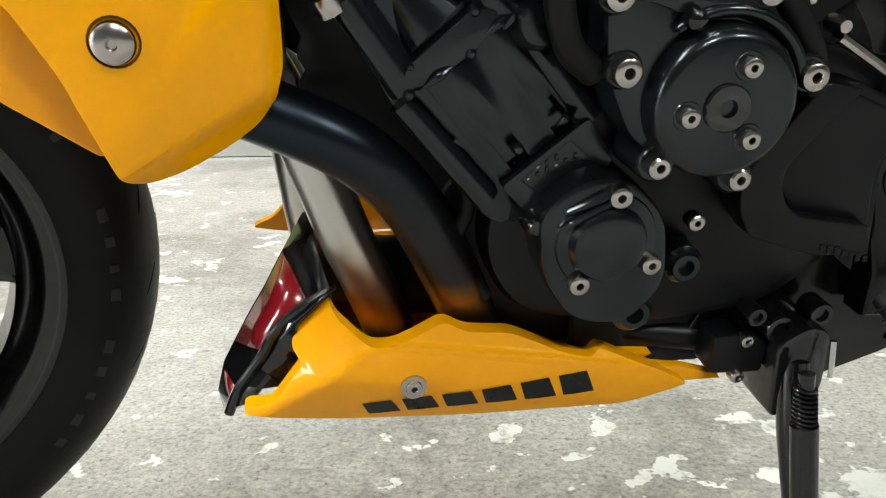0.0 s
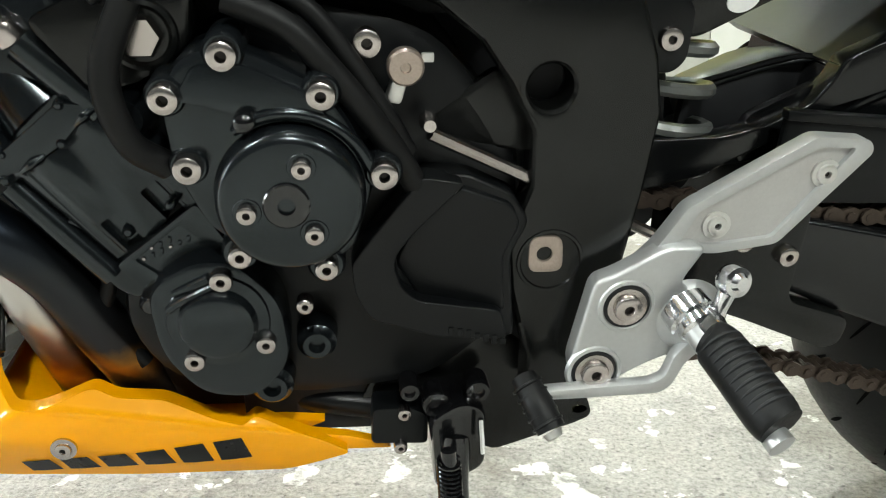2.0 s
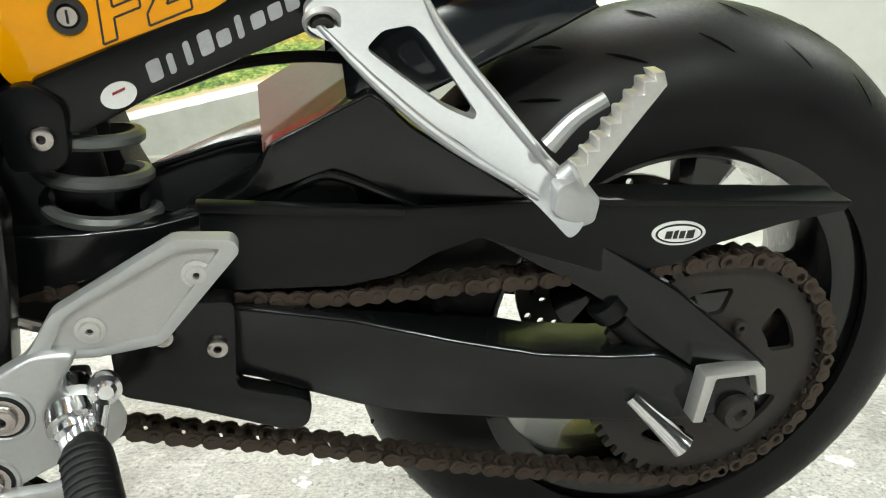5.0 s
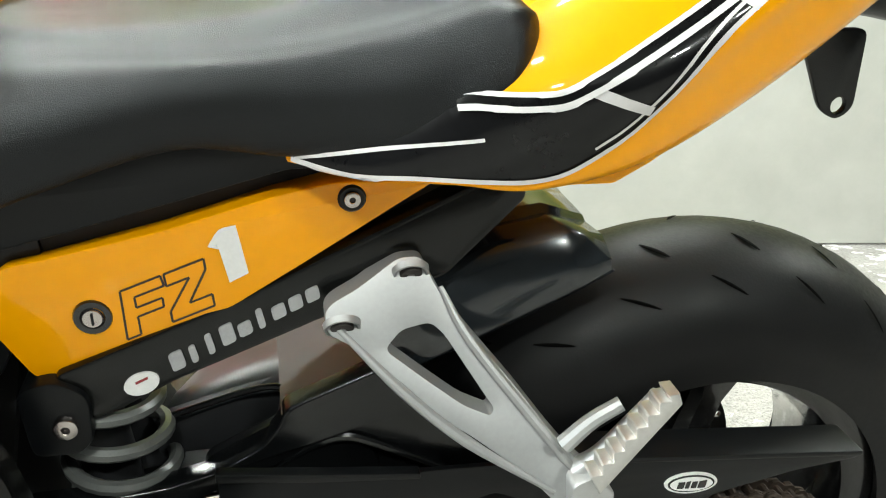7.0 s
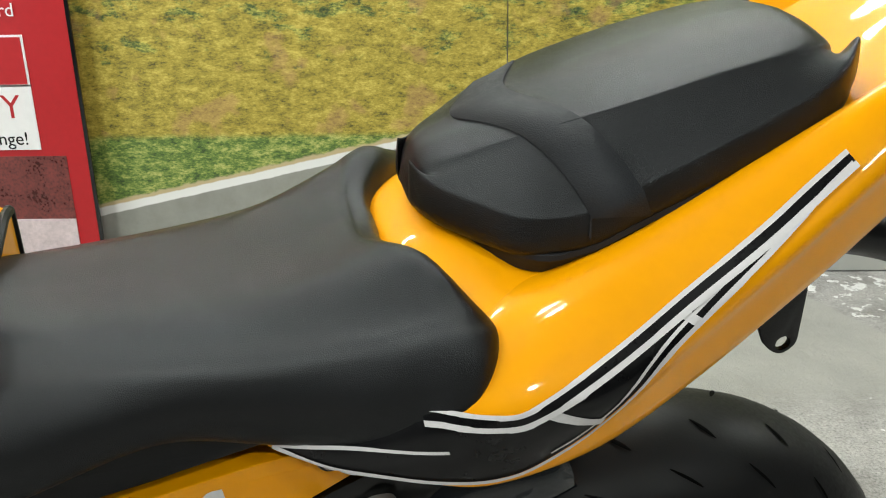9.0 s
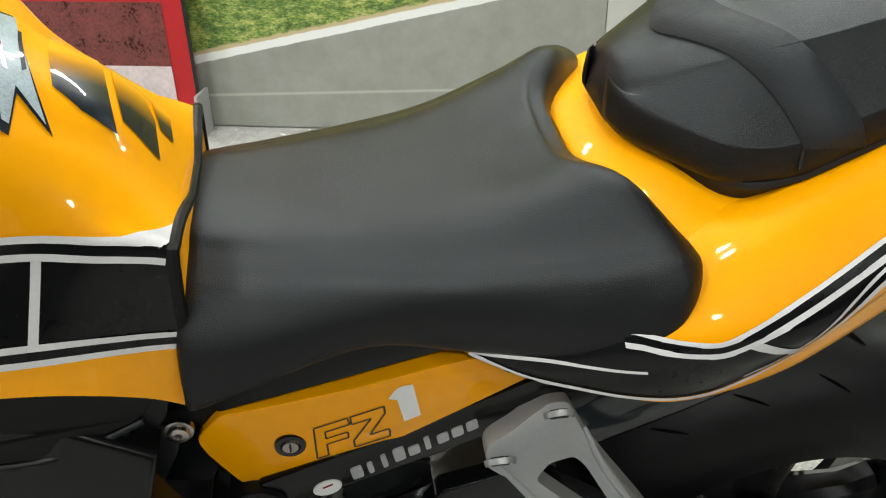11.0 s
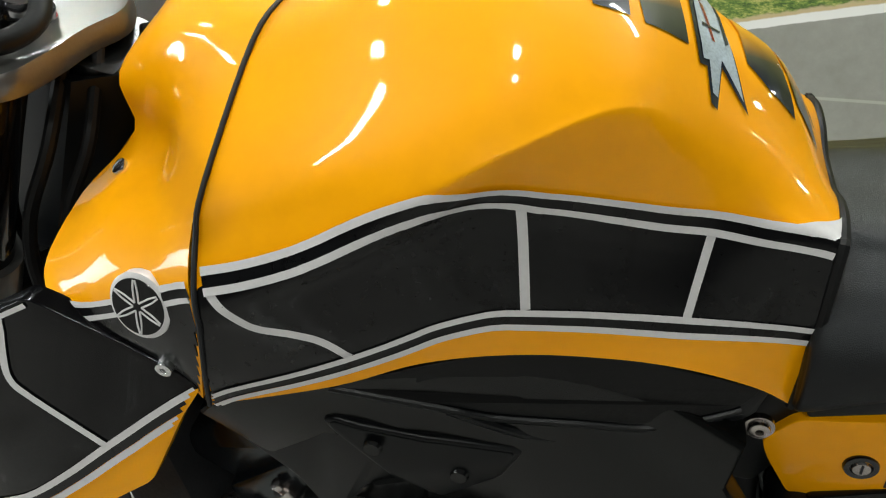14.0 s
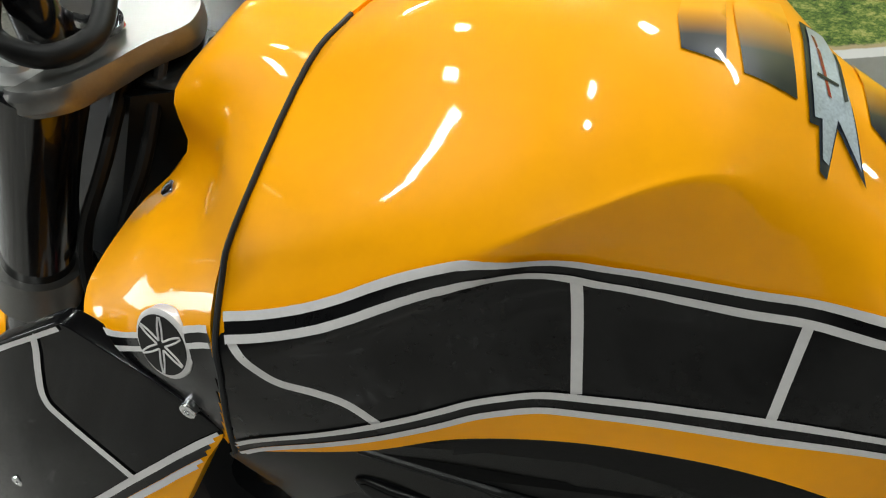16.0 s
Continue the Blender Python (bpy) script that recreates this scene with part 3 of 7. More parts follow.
        part("spoke", loft(rows, ring=True), GLOSS, hub)
    for yd, rd in discs:
        holes = []
        for ring_r, cnt, off in ((rd * 0.93, 16, 0), (rd * 0.84, 16, 0.13), (rd * 0.75, 16, 0.26)):
            for k in range(cnt):
                a = 2 * math.pi * k / cnt + off
                holes.append([(ring_r * math.cos(a) + 0.0045 * math.cos(b), ring_r * math.sin(a) + 0.0045 * math.sin(b)) for b in (2 * math.pi * j / 6 for j in range(6))])
        ring = [(rd * math.cos(2 * math.pi * j / 48), rd * math.sin(2 * math.pi * j / 48)) for j in range(48)]
        hole = [(rd * 0.66 * math.cos(2 * math.pi * j / 36), rd * 0.66 * math.sin(2 * math.pi * j / 36)) for j in range(36)]
        part("brake_disc", plate(ring, yd - 0.0025, yd + 0.0025, [hole] + holes, 0), CHAINDARK, hub, "drilled steel brake disc")
        part("disc_carrier", lathe([(0.03, -0.006), (rd * 0.68, -0.004), (rd * 0.68, 0.004), (0.03, 0.006)], (0, yd, 0), seg=30, closed=True), GLOSS, hub)
    return hub


rear = wheel(bike, "rear_wheel", Matrix.Translation(AXLE), 0.3165, 0.095, 0.214, [(0.062, 0.122)], "rear wheel with a wide sports tyre")
STEER = pose(0, 0, 0, 0, 0, 22)
front = wheel(bike, "front_wheel", Matrix.Translation((-1.47, 0, 0.3)) @ STEER, 0.3, 0.06, 0.214, [(-0.075, 0.15), (0.075, 0.15)], "front wheel turned to the left")

# rear sprocket and chain
SPR = Vector((0.012, -0.14, 0.318))
teeth = []
for k in range(45):
    for da, rr in ((0, 0.118), (0.3, 0.118), (0.45, 0.110), (0.85, 0.110)):
        a = 2 * math.pi * (k + da) / 45
        teeth.append((SPR.x + rr * math.cos(a), SPR.z + rr * math.sin(a)))
cut = []
for k in range(5):
    a0 = 2 * math.pi * k / 5 + 0.5
    o = [(SPR.x + 0.088 * math.cos(a0 + t), SPR.z + 0.088 * math.sin(a0 + t)) for t in (-0.32, -0.1, 0.1, 0.32)]
    i = [(SPR.x + 0.062 * math.cos(a0 + t), SPR.z + 0.062 * math.sin(a0 + t)) for t in (0.25, 0.0, -0.25)]
    cut.append(rnd(o + i, 0.006))
sprocket = part("rear_sprocket", plate(teeth, SPR.y - 0.003, SPR.y + 0.003, cut, 0), CHAINDARK, bike, "dark steel rear sprocket")
for k in range(5):
    a = 2 * math.pi * k / 5 + 1.13
    socket_bolt(sprocket, (SPR.x + 0.052 * math.cos(a), SPR.y - 0.003, SPR.z + 0.052 * math.sin(a)), 0.007, material=CHAINDARK)

chain = tagged(new("chain"), "worn rusty brown drive chain")
chain.parent = bike


def chain_path():
    up = spline([(-0.64, 0, 0.446), (-0.557, 0, 0.436), (-0.4, 0, 0.422), (-0.316, 0, 0.4185), (-0.227, 0, 0.423), (-0.133, 0, 0.427), (0.012, 0, 0.436)], 40)
    arc = [SPR * 1.0 + Vector((0.119 * math.sin(a), 0, 0.119 * math.cos(a))) for a in (math.pi * k / 60 for k in range(1, 60))]
    low = spline([(0.012, 0, 0.198), (-0.02, 0, 0.2), (-0.074, 0, 0.208), (-0.157, 0, 0.222), (-0.263, 0, 0.245), (-0.362, 0, 0.269), (-0.487, 0, 0.294), (-0.61, 0, 0.33)], 40)
    pts = [Vector((p.x, SPR.y + 0.08 * (SPR.x - p.x) if p.x < -0.02 else SPR.y, p.z)) for p in up + arc + low]
    out, acc, step_len = [pts[0]], 0.0, 0.015875
    for a, b in zip(pts, pts[1:]):
        seg = (b - a).length
        while acc + seg >= step_len:
            t = (step_len - acc) / seg
            a = a.lerp(b, t)
            seg = (b - a).length
            acc = 0.0
            out.append(a)
        acc += seg
    return out


def link_mesh(y_plate, material, name):
    """Two side plates with a waist and two pins, one pitch long."""
    bm = bmesh.new()
    p = 0.015875
    outline = [(-p / 2 + 0.0075 * math.cos(a), 0.0075 * math.sin(a)) for a in (math.radians(d) for d in (60, 100, 140, 180, 220, 260, 300))]
    outline += [(0, -0.0048)] + [(p / 2 + 0.0075 * math.cos(a), 0.0075 * math.sin(a)) for a in (math.radians(d) for d in (240, 280, 320, 0, 40, 80, 120))] + [(0, 0.0048)]
    for s in (-1, 1):
        plate(outline, s * y_plate - 0.0014, s * y_plate + 0.0014, bm=bm, bevel=0)
    for s in (-1, 1):
        lathe([(0, -0.0125), (0.0038, -0.0125), (0.0042, 0.0125), (0, 0.0125)], (s * p / 2, 0, 0), (0, 1, 0), 8, bm)
    me = bpy.data.meshes.new(name)
    bmesh.ops.recalc_face_normals(bm, faces=bm.faces)
    bm.to_mesh(me)
    bm.free()
    me.materials.append(material)
    return me


OUTER, INNER = link_mesh(0.0105, RUSTY, "chain_link"), link_mesh(0.0072, RUSTY, "chain_link")
cp = chain_path()
for i, (a, b) in enumerate(zip(cp, cp[1:])):
    ob = new("chain_link", OUTER if i % 2 else INNER)
    ob.parent = chain
    d = b - a
    ob.matrix_local = Matrix.Translation((a + b) / 2) @ Matrix.Rotation(-math.atan2(d.z, d.x), 4, "Y")

# swingarm: two beams, closed by the axle end
def brace_y(x, z):
    return -0.102 - 0.2 * max(x + 0.33, -0.04) - 0.1 * max(0, -0.42 - x)


def beam_y(x, z):
    return -0.128 - 0.11 * (x + 0.4)


def guard_y(x, z):
    return -0.118 - 0.09 * (x + 0.424)


arm = part("swingarm", plate(rnd([(-0.373, 0.541), (-0.351, 0.553), (-0.294, 0.584), (-0.286, 0.58), (-0.262, 0.558), (-0.184, 0.509), (-0.134, 0.476), (-0.042, 0.418), (0.046, 0.344), (0.048, 0.334), (-0.014, 0.336), (-0.048, 0.36), (-0.109, 0.41), (-0.207, 0.466), (-0.268, 0.495), (-0.294, 0.5065), (-0.31, 0.5135), (-0.329, 0.5175), (-0.344, 0.5125), (-0.378, 0.4895), (-0.426, 0.472), (-0.482, 0.448), (-0.58, 0.43), (-0.57, 0.486), (-0.518, 0.482), (-0.467, 0.482), (-0.428, 0.489), (-0.394, 0.506), (-0.378, 0.527)], 0.007), -0.178, -0.158, (), 0.006, brace_y, seg=4), ARM, bike, "satin black braced aluminium swingarm")
part("arch_lip", tube([(x, brace_y(x, z) - 0.0005, z) for x, z in ((-0.385, 0.485), (-0.362, 0.501), (-0.344, 0.513), (-0.329, 0.518), (-0.31, 0.514), (-0.268, 0.4955), (-0.207, 0.4665))], [0.001, 0.003, 0.0045, 0.005, 0.0045, 0.003, 0.001], 10), ARM, arm)
part("arch_web", plate(rnd([(-0.44, 0.49), (-0.35, 0.535), (-0.25, 0.53), (-0.2, 0.48), (-0.25, 0.46), (-0.44, 0.45)], 0.01), -0.085, -0.075, (), 0, lambda x, z: brace_y(x, z) + 0.018), ARM, arm)
part("bridge_plate", loft([[Vector((-0.376, y, 0.535)), Vector((-0.35, y, 0.55)), Vector((-0.294, y, 0.582)), Vector((-0.262, y, 0.556)), Vector((-0.27, y, 0.54)), Vector((-0.36, y, 0.525))] for y in (-0.09, -0.05, 0.06, 0.12)], ring=True), ARMSHEEN, arm)
part("pocket_floor", loft([[Vector((-0.53, y, 0.44)), Vector((-0.42, y, 0.455)), Vector((-0.382, y, 0.485)), Vector((-0.374, y, 0.53))] for y in (-0.08, 0.06)], caps=False), DARK, arm)
part("bowl_rim", tube([(-0.478, -0.042, 0.5), (-0.472, -0.042, 0.508), (-0.435, -0.042, 0.519), (-0.404, -0.043, 0.528), (-0.378, -0.048, 0.533), (-0.368, -0.06, 0.53), (-0.37, -0.085, 0.53)], 0.003, 8), ARM, arm)
part("bowl_back", plate(rnd([(-0.48, 0.47), (-0.476, 0.507), (-0.435, 0.519), (-0.404, 0.527), (-0.377, 0.532), (-0.366, 0.52), (-0.4, 0.47)], 0.006), -0.04, -0.03, (), 0.001), DARK, arm)
near_edge = [(-0.478, -0.043, 0.503), (-0.435, -0.043, 0.518), (-0.404, -0.044, 0.527), (-0.377, -0.05, 0.533), (-0.33, -0.07, 0.557), (-0.29, -0.075, 0.578)]
far_edge = [(-0.455, 0.06, 0.483), (-0.441, 0.07, 0.489), (-0.39, 0.075, 0.51), (-0.34, 0.08, 0.522), (-0.293, 0.085, 0.559), (-0.258, 0.085, 0.538)]
part("far_arm", loft([[Vector(p) for p in near_edge], [(Vector(a) * 0.55 + Vector(c) * 0.45) + Vector((0, 0, 0.006)) for a, c in zip(near_edge, far_edge)], [Vector(p) for p in far_edge], [Vector(p) - Vector((0, 0, 0.06)) for p in far_edge]], caps=False), ARMSHEEN, arm).modifiers.new("thick", "SOLIDIFY").thickness = 0.004
part("lower_beam", plate(rnd([(-0.401, 0.421), (-0.316, 0.406), (-0.226, 0.381), (-0.156, 0.365), (-0.093, 0.36), (-0.05, 0.36), (-0.014, 0.336), (0.048, 0.334), (0.03, 0.296), (-0.018, 0.288), (-0.073, 0.288), (-0.173, 0.297), (-0.26, 0.308), (-0.307, 0.319), (-0.361, 0.339), (-0.398, 0.354), (-0.5, 0.37), (-0.5, 0.42)], 0.01), -0.18, -0.125, (), 0.013, beam_y, 4), ARM, arm)
part("cross_tube", tube([(-0.34, -0.1, 0.48), (-0.33, 0, 0.48), (-0.34, 0.1, 0.48)], 0.04, 20), ARM, arm)
part("right_beam", plate(rnd([(-0.5, 0.43), (-0.42, 0.445), (-0.35, 0.49), (-0.29, 0.53), (-0.18, 0.48), (0.095, 0.318), (0.06, 0.247), (-0.313, 0.33), (-0.56, 0.37)], 0.02), 0.095, 0.14, (), 0), ARM, arm)

# chain guard with an oval sticker
guard = part("chain_guard", plate(rnd([(-0.426, 0.507), (-0.355, 0.502), (-0.272, 0.497), (-0.138, 0.501), (0.1, 0.492), (0.1, 0.483), (0.046, 0.473), (-0.021, 0.453), (-0.042, 0.439), (-0.097, 0.43), (-0.183, 0.459), (-0.211, 0.47), (-0.249, 0.456), (-0.275, 0.44), (-0.319, 0.431), (-0.413, 0.431), (-0.43, 0.431)], 0.005), -0.1615, -0.1565, (), 0.002, guard_y), PLASTIC, bike, "black plastic chain guard")
part("guard_flange", plate(rnd([(-0.428, 0.5085), (-0.355, 0.5035), (-0.272, 0.4985), (-0.272, 0.4925), (-0.355, 0.4955), (-0.428, 0.5005)], 0.002), -0.1655, -0.156, (), 0.0015, lambda x, z: guard_y(x, z) - 0.004), PLASTIC, guard)
part("guard_flange", plate(rnd([(-0.145, 0.5025), (0.1, 0.4935), (0.1, 0.488), (-0.145, 0.497)], 0.002), -0.166, -0.13, (), 0.0015, lambda x, z: guard_y(x, z) - 0.004), PLASTIC, guard)


def oval(cx, cz, rx, rz, y0, y1, tilt=0.0, n=28):
    c, s = math.cos(tilt), math.sin(tilt)
    return plate([(cx + rx * math.cos(a) * c - rz * math.sin(a) * s, cz + rx * math.cos(a) * s + rz * math.sin(a) * c) for a in (2 * math.pi * k / n for k in range(n))], y0, y1, (), 0)


badge = part("oval_sticker", oval(0, 0, 0.023, 0.0108, -0.0012, 0.0008), WHITE, guard, "white oval sticker with a black ring")
badge.location, badge.rotation_euler = (-0.046, guard_y(-0.046, 0) - 0.0006, 0.4685), (0, 0, -0.09)
part("ring", oval(0, 0, 0.0203, 0.0088, -0.0018, -0.0008), GLOSS, badge)
part("field", oval(0, 0, 0.0185, 0.0072, -0.0024, -0.0014), WHITE, badge)
for k, (x0, w) in enumerate(((-0.0125, 0.0055), (-0.0055, 0.0035), (-0.0005, 0.0045), (0.0055, 0.0065))):
    part("lettering_bar", plate([(x0, -0.0038), (x0 + w, -0.0038), (x0 + w + 0.001, 0.0028 + 0.001 * (k % 2)), (x0 + 0.001, 0.0028)], -0.003, -0.002, (), 0), GLOSS, badge)

# axle end: block, adjuster and bolt
part("axle_block", plate(rnd([(-0.019, 0.347), (-0.024, 0.298), (-0.014, 0.297), (-0.008, 0.342), (0.029, 0.342), (0.036, 0.319), (0.044, 0.321), (0.038, 0.348)], 0.002), -0.188, -0.17, (), 0.0015), ALU, arm, "bare aluminium axle block")
part("axle_nut", lathe([(0, 0.014), (0.006, 0.014), (0.007, 0.018), (0.015, 0.018), (0.018, 0.012), (0.018, 0), (0.026, -0.001), (0.026, -0.04)], (0.026, -0.165, 0.296), seg=12), CHAINDARK, arm, "dark axle nut")
part("chain_adjuster", tube([(-0.075, -0.165, 0.318), (-0.042, -0.182, 0.286), (-0.03, -0.189, 0.275)], [0.007, 0.0105, 0.0125], 16), CHROME, arm, "bright turned adjuster bobbin")
part("adjuster_bolt", tube([(-0.086, -0.142, 0.386), (-0.066, -0.144, 0.367), (-0.036, -0.146, 0.348)], [0.0125, 0.0105, 0.0105], 16), RUBBER, arm)
part("adjuster_stud", tube([(-0.1, -0.139, 0.403), (-0.09, -0.141, 0.391)], 0.0165, 16), PLASTIC, arm)

# rear mudguard hugging the tyre
rows = []
for x, zb, zr, zt in ((-0.113, 0.641, 0.666, 0.671), (-0.15, 0.622, 0.676, 0.684), (-0.2, 0.6, 0.667, 0.678), (-0.25, 0.577, 0.645, 0.66), (-0.31, 0.553, 0.612, 0.63)):
    side = [Vector((x + 0.004, -0.092, zb)), Vector((x, -0.093, zb + 0.003)), Vector((x, -0.092, zb + (zr - zb) * 0.45)), Vector((x - 0.002, -0.078, zr - 0.003)), Vector((x - 0.003, -0.074, zr)), Vector((x - 0.008, -0.05, zr + 0.001)), Vector((x - 0.009, -0.045, zt)), Vector((x - 0.012, 0, zt + 0.002))]
    rows.append(side + [Vector((p.x, -p.y, p.z)) for p in reversed(side[:-1])])
hug = part("rear_hugger", loft(rows, caps=False), BLUEGREY, bike, "black gloss plastic rear hugger")
hug.modifiers.new("thick", "SOLIDIFY").thickness = 0.003

# shock absorber
shock = part("shock_body", tube([(-0.53, -0.045, 0.6), (-0.515, -0.045, 0.45)], 0.022, 18), DARK, bike, "rear shock absorber with a grey coil spring")
coil = [Vector((-0.513, -0.055, 0.575)) + Vector((0.04 * math.cos(t), 0.04 * math.sin(t), 0)) + Vector((0.012, 0, -0.13)) * (t / (2 * math.pi * 4)) for t in (2 * math.pi * 4 * k / 96 for k in range(97))]
part("spring", tube(coil, 0.0062, 8, 1), SPRING, shock, "grey coil spring")

# added dark plate, keeps the pale floor from showing behind the shock
part("shock_gap_filler", plate(rnd([(-0.61, 0.36), (-0.61, 0.62), (-0.51, 0.6), (-0.485, 0.5), (-0.45, 0.42), (-0.5, 0.36)], 0.01), -0.025, 0.05, (), 0.003), DARK, shock)

# rider footrest plate, heel guard, folding peg and gear lever
hanger = part("footrest_hanger", plate(rnd([(-0.604, 0.338), (-0.591, 0.407), (-0.576, 0.412), (-0.54, 0.432), (-0.51, 0.432), (-0.528, 0.402), (-0.5, 0.392), (-0.492, 0.37), (-0.505, 0.352), (-0.545, 0.336), (-0.573, 0.32), (-0.597, 0.32)], 0.009), -0.194, -0.178, (), 0.005, seg=3), SATIN, bike, "silver cast footrest hanger")
part("peg_boss", lathe([(0.0, 0.014), (0.013, 0.013), (0.017, 0.006), (0.026, 0.0), (0.03, -0.006)], (-0.517, -0.193, 0.373), seg=30), SATIN, hanger)
rim_in = rnd([(-0.53, 0.4305), (-0.517, 0.4555), (-0.437, 0.5005), (-0.409, 0.4995), (-0.459, 0.4335), (-0.5, 0.429)], 0.004)
part("heel_guard", plate(rnd([(-0.563, 0.41), (-0.544, 0.43), (-0.526, 0.458), (-0.44, 0.508), (-0.4, 0.505), (-0.396, 0.496), (-0.455, 0.428), (-0.5, 0.422), (-0.54, 0.424)], 0.005), -0.185, -0.17, [rim_in], 0.0025), SATIN, hanger, "silver heel guard with a raised rim")
part("heel_face", plate(rim_in, -0.1805, -0.171, (), 0), mat("grey_heel_face", (0.5, 0.49, 0.48), 0.5, 0.6, 0, 0.05, 60, 0.2, 1500), hanger)
for x, z in ((-0.502, 0.443), (-0.427, 0.48)):
    socket_bolt(hanger, (x, -0.1815, z), 0.0075, 0.004, ALU, washer=0.0105)
for x, z in ((-0.566, 0.387), (-0.585, 0.333)):
    # flat dark disc, its colour stands for the shade of a bolt recess
    part("bolt_recess_shade", lathe([(0.0, 0.0006), (0.0172, 0.0006), (0.0178, 0.0), (0.0178, -0.004)], (x, -0.1942, z), seg=30), DARK, hanger)
    part("recess_ring", lathe([(0.0172, 0.0005), (0.0182, 0.002), (0.0205, 0.0015), (0.022, -0.001)], (x, -0.194, z), seg=30), SATIN, hanger)
    socket_bolt(hanger, (x, -0.195, z), 0.0105, 0.007, STEEL, washer=0.0148)
peg = part("footpeg", tube([(-0.514, -0.22, 0.373), (-0.508, -0.23, 0.37), (-0.494, -0.28, 0.352), (-0.49, -0.291, 0.348)], [0.013, 0.0178, 0.0185, 0.0165], 22), RUBBER, bike, "ribbed black rubber footpeg")
pa, pb = Vector((-0.509, -0.229, 0.3705)), Vector((-0.493, -0.284, 0.351))
pax = (pb - pa).normalized()
pup = Vector((-0.15, -0.35, 0.92))
pup = (pup - pax * pup.dot(pax)).normalized()
psd = pax.cross(pup)
for k in range(10):
    c = pa.lerp(pb, 0.03 + 0.92 * k / 9)
    arc = [c + (pup * math.cos(a) + psd * math.sin(a)) * 0.0178 for a in (math.radians(d) for d in range(-60, 61, 15))]
    # lines in the recess colour stand for the shaded slots between the ribs
    part("rib", tube(arc, [0.0006, 0.0014, 0.0017, 0.0014, 0.0006], 6, 1), DARK, peg)
part("peg_core", tube([(-0.524, -0.198, 0.385), (-0.503, -0.25, 0.352), (-0.489, -0.295, 0.335)], [0.012, 0.008, 0.01], 14), SATIN, peg)
part("pivot", lathe([(0, 0.03), (0.011, 0.03), (0.014, 0.022), (0.016, 0.0), (0.019, -0.02), (0.019, -0.03)], (-0.518, -0.195, 0.38), (0.35, -0.9, -0.2), 18), CHROME, peg, "bright steel footpeg pivot")
lever = part("gear_lever", plate(rnd([(-0.638, 0.317), (-0.638, 0.3245), (-0.59, 0.326), (-0.543, 0.327), (-0.534, 0.332), (-0.529, 0.35), (-0.515, 0.366), (-0.507, 0.356), (-0.52, 0.342), (-0.527, 0.324), (-0.536, 0.317), (-0.59, 0.3165)], 0.004), -0.206, -0.196, (), 0.002), SATIN, bike, "silver gear lever with a rubber toe peg")
toe = part("toe_rubber", tube([(-0.637, -0.19, 0.328), (-0.63, -0.208, 0.317), (-0.622, -0.222, 0.303)], [0.0095, 0.0115, 0.011], 16), RUBBER, lever)
for k in range(5):
    c = Vector((-0.635, -0.196, 0.324)).lerp(Vector((-0.624, -0.219, 0.306)), k / 4)
    part("toe_rib", lathe([(0.0105, -0.0012), (0.0124, -0.0008), (0.0124, 0.0008), (0.0105, 0.0012)], c, (0.4, -0.7, -0.6), 16), RUBBER, toe)
part("toe_cap", lathe([(0, 0.006), (0.006, 0.005), (0.008, 0)], (-0.6215, -0.223, 0.302), (0.4, -0.7, -0.6), 14), ALU, lever)
part("shift_rod", tube([(-0.5, -0.135, 0.402), (-0.6, -0.15, 0.455), (-0.708, -0.178, 0.514)], 0.0046, 10), STEEL, lever, "thin bright shift rod")
part("rod_joint", tube([(-0.507, -0.205, 0.37), (-0.5, -0.205, 0.39), (-0.496, -0.205, 0.404)], [0.0085, 0.006, 0.007], 12), CHROME, lever)
part("ball_joint", lathe([(0, 0.011), (0.005, 0.011), (0.0075, 0.007), (0.011, 0.006), (0.012, 0.0), (0.011, -0.006), (0.006, -0.012)], (-0.494, -0.205, 0.41), (0.2, -0.95, 0.2), 20), CHROME, lever, "bright ball joint")
part("pivot_collar", lathe([(0.0, 0.012), (0.012, 0.012), (0.0145, 0.009), (0.0145, 0.002), (0.0185, 0.001), (0.0185, -0.012)], (-0.519, -0.203, 0.38), (0.28, -0.85, -0.35), 24), CHROME, lever)
part("rod_joint", lathe([(0, 0.008), (0.004, 0.008), (0.006, 0), (0.006, -0.008)], (-0.709, -0.178, 0.521)), STEEL, lever)

# side stand
stand = part("side_stand", tube([(-0.684, -0.172, 0.265), (-0.686, -0.19, 0.215), (-0.675, -0.215, 0.12), (-0.66, -0.25, -0.02)], [0.0125, 0.012, 0.0115, 0.0115], 20), GLOSS, bike, "glossy black steel side stand")
part("stand_head", plate(rnd([(-0.7, 0.215), (-0.705, 0.285), (-0.68, 0.3), (-0.662, 0.292), (-0.66, 0.238)], 0.01), -0.18, -0.135, (), 0.004), GLOSS, stand)
part("stand_spring", tube([Vector((-0.694, -0.203, 0.266)) + Vector((0.0085 * math.cos(t), 0.0085 * math.sin(t), 0)) + Vector((0.002, -0.008, -0.034)) * (t / 60) for t in (60 * k / 150 for k in range(151))], 0.0013, 6, 1), GLOSS, stand)
part("spring_core", tube([(-0.694, -0.203, 0.275), (-0.692, -0.211, 0.232)], 0.006, 12), GLOSS, stand)
part("spring_sleeve", tube([(-0.692, -0.21, 0.234), (-0.686, -0.222, 0.17), (-0.678, -0.234, 0.1)], [0.0105, 0.0105, 0.009], 18), GLOSS, stand)
part("spring_rod", tube([(-0.668, -0.19, 0.292), (-0.666, -0.193, 0.262)], 0.0022, 8), CHROME, stand)
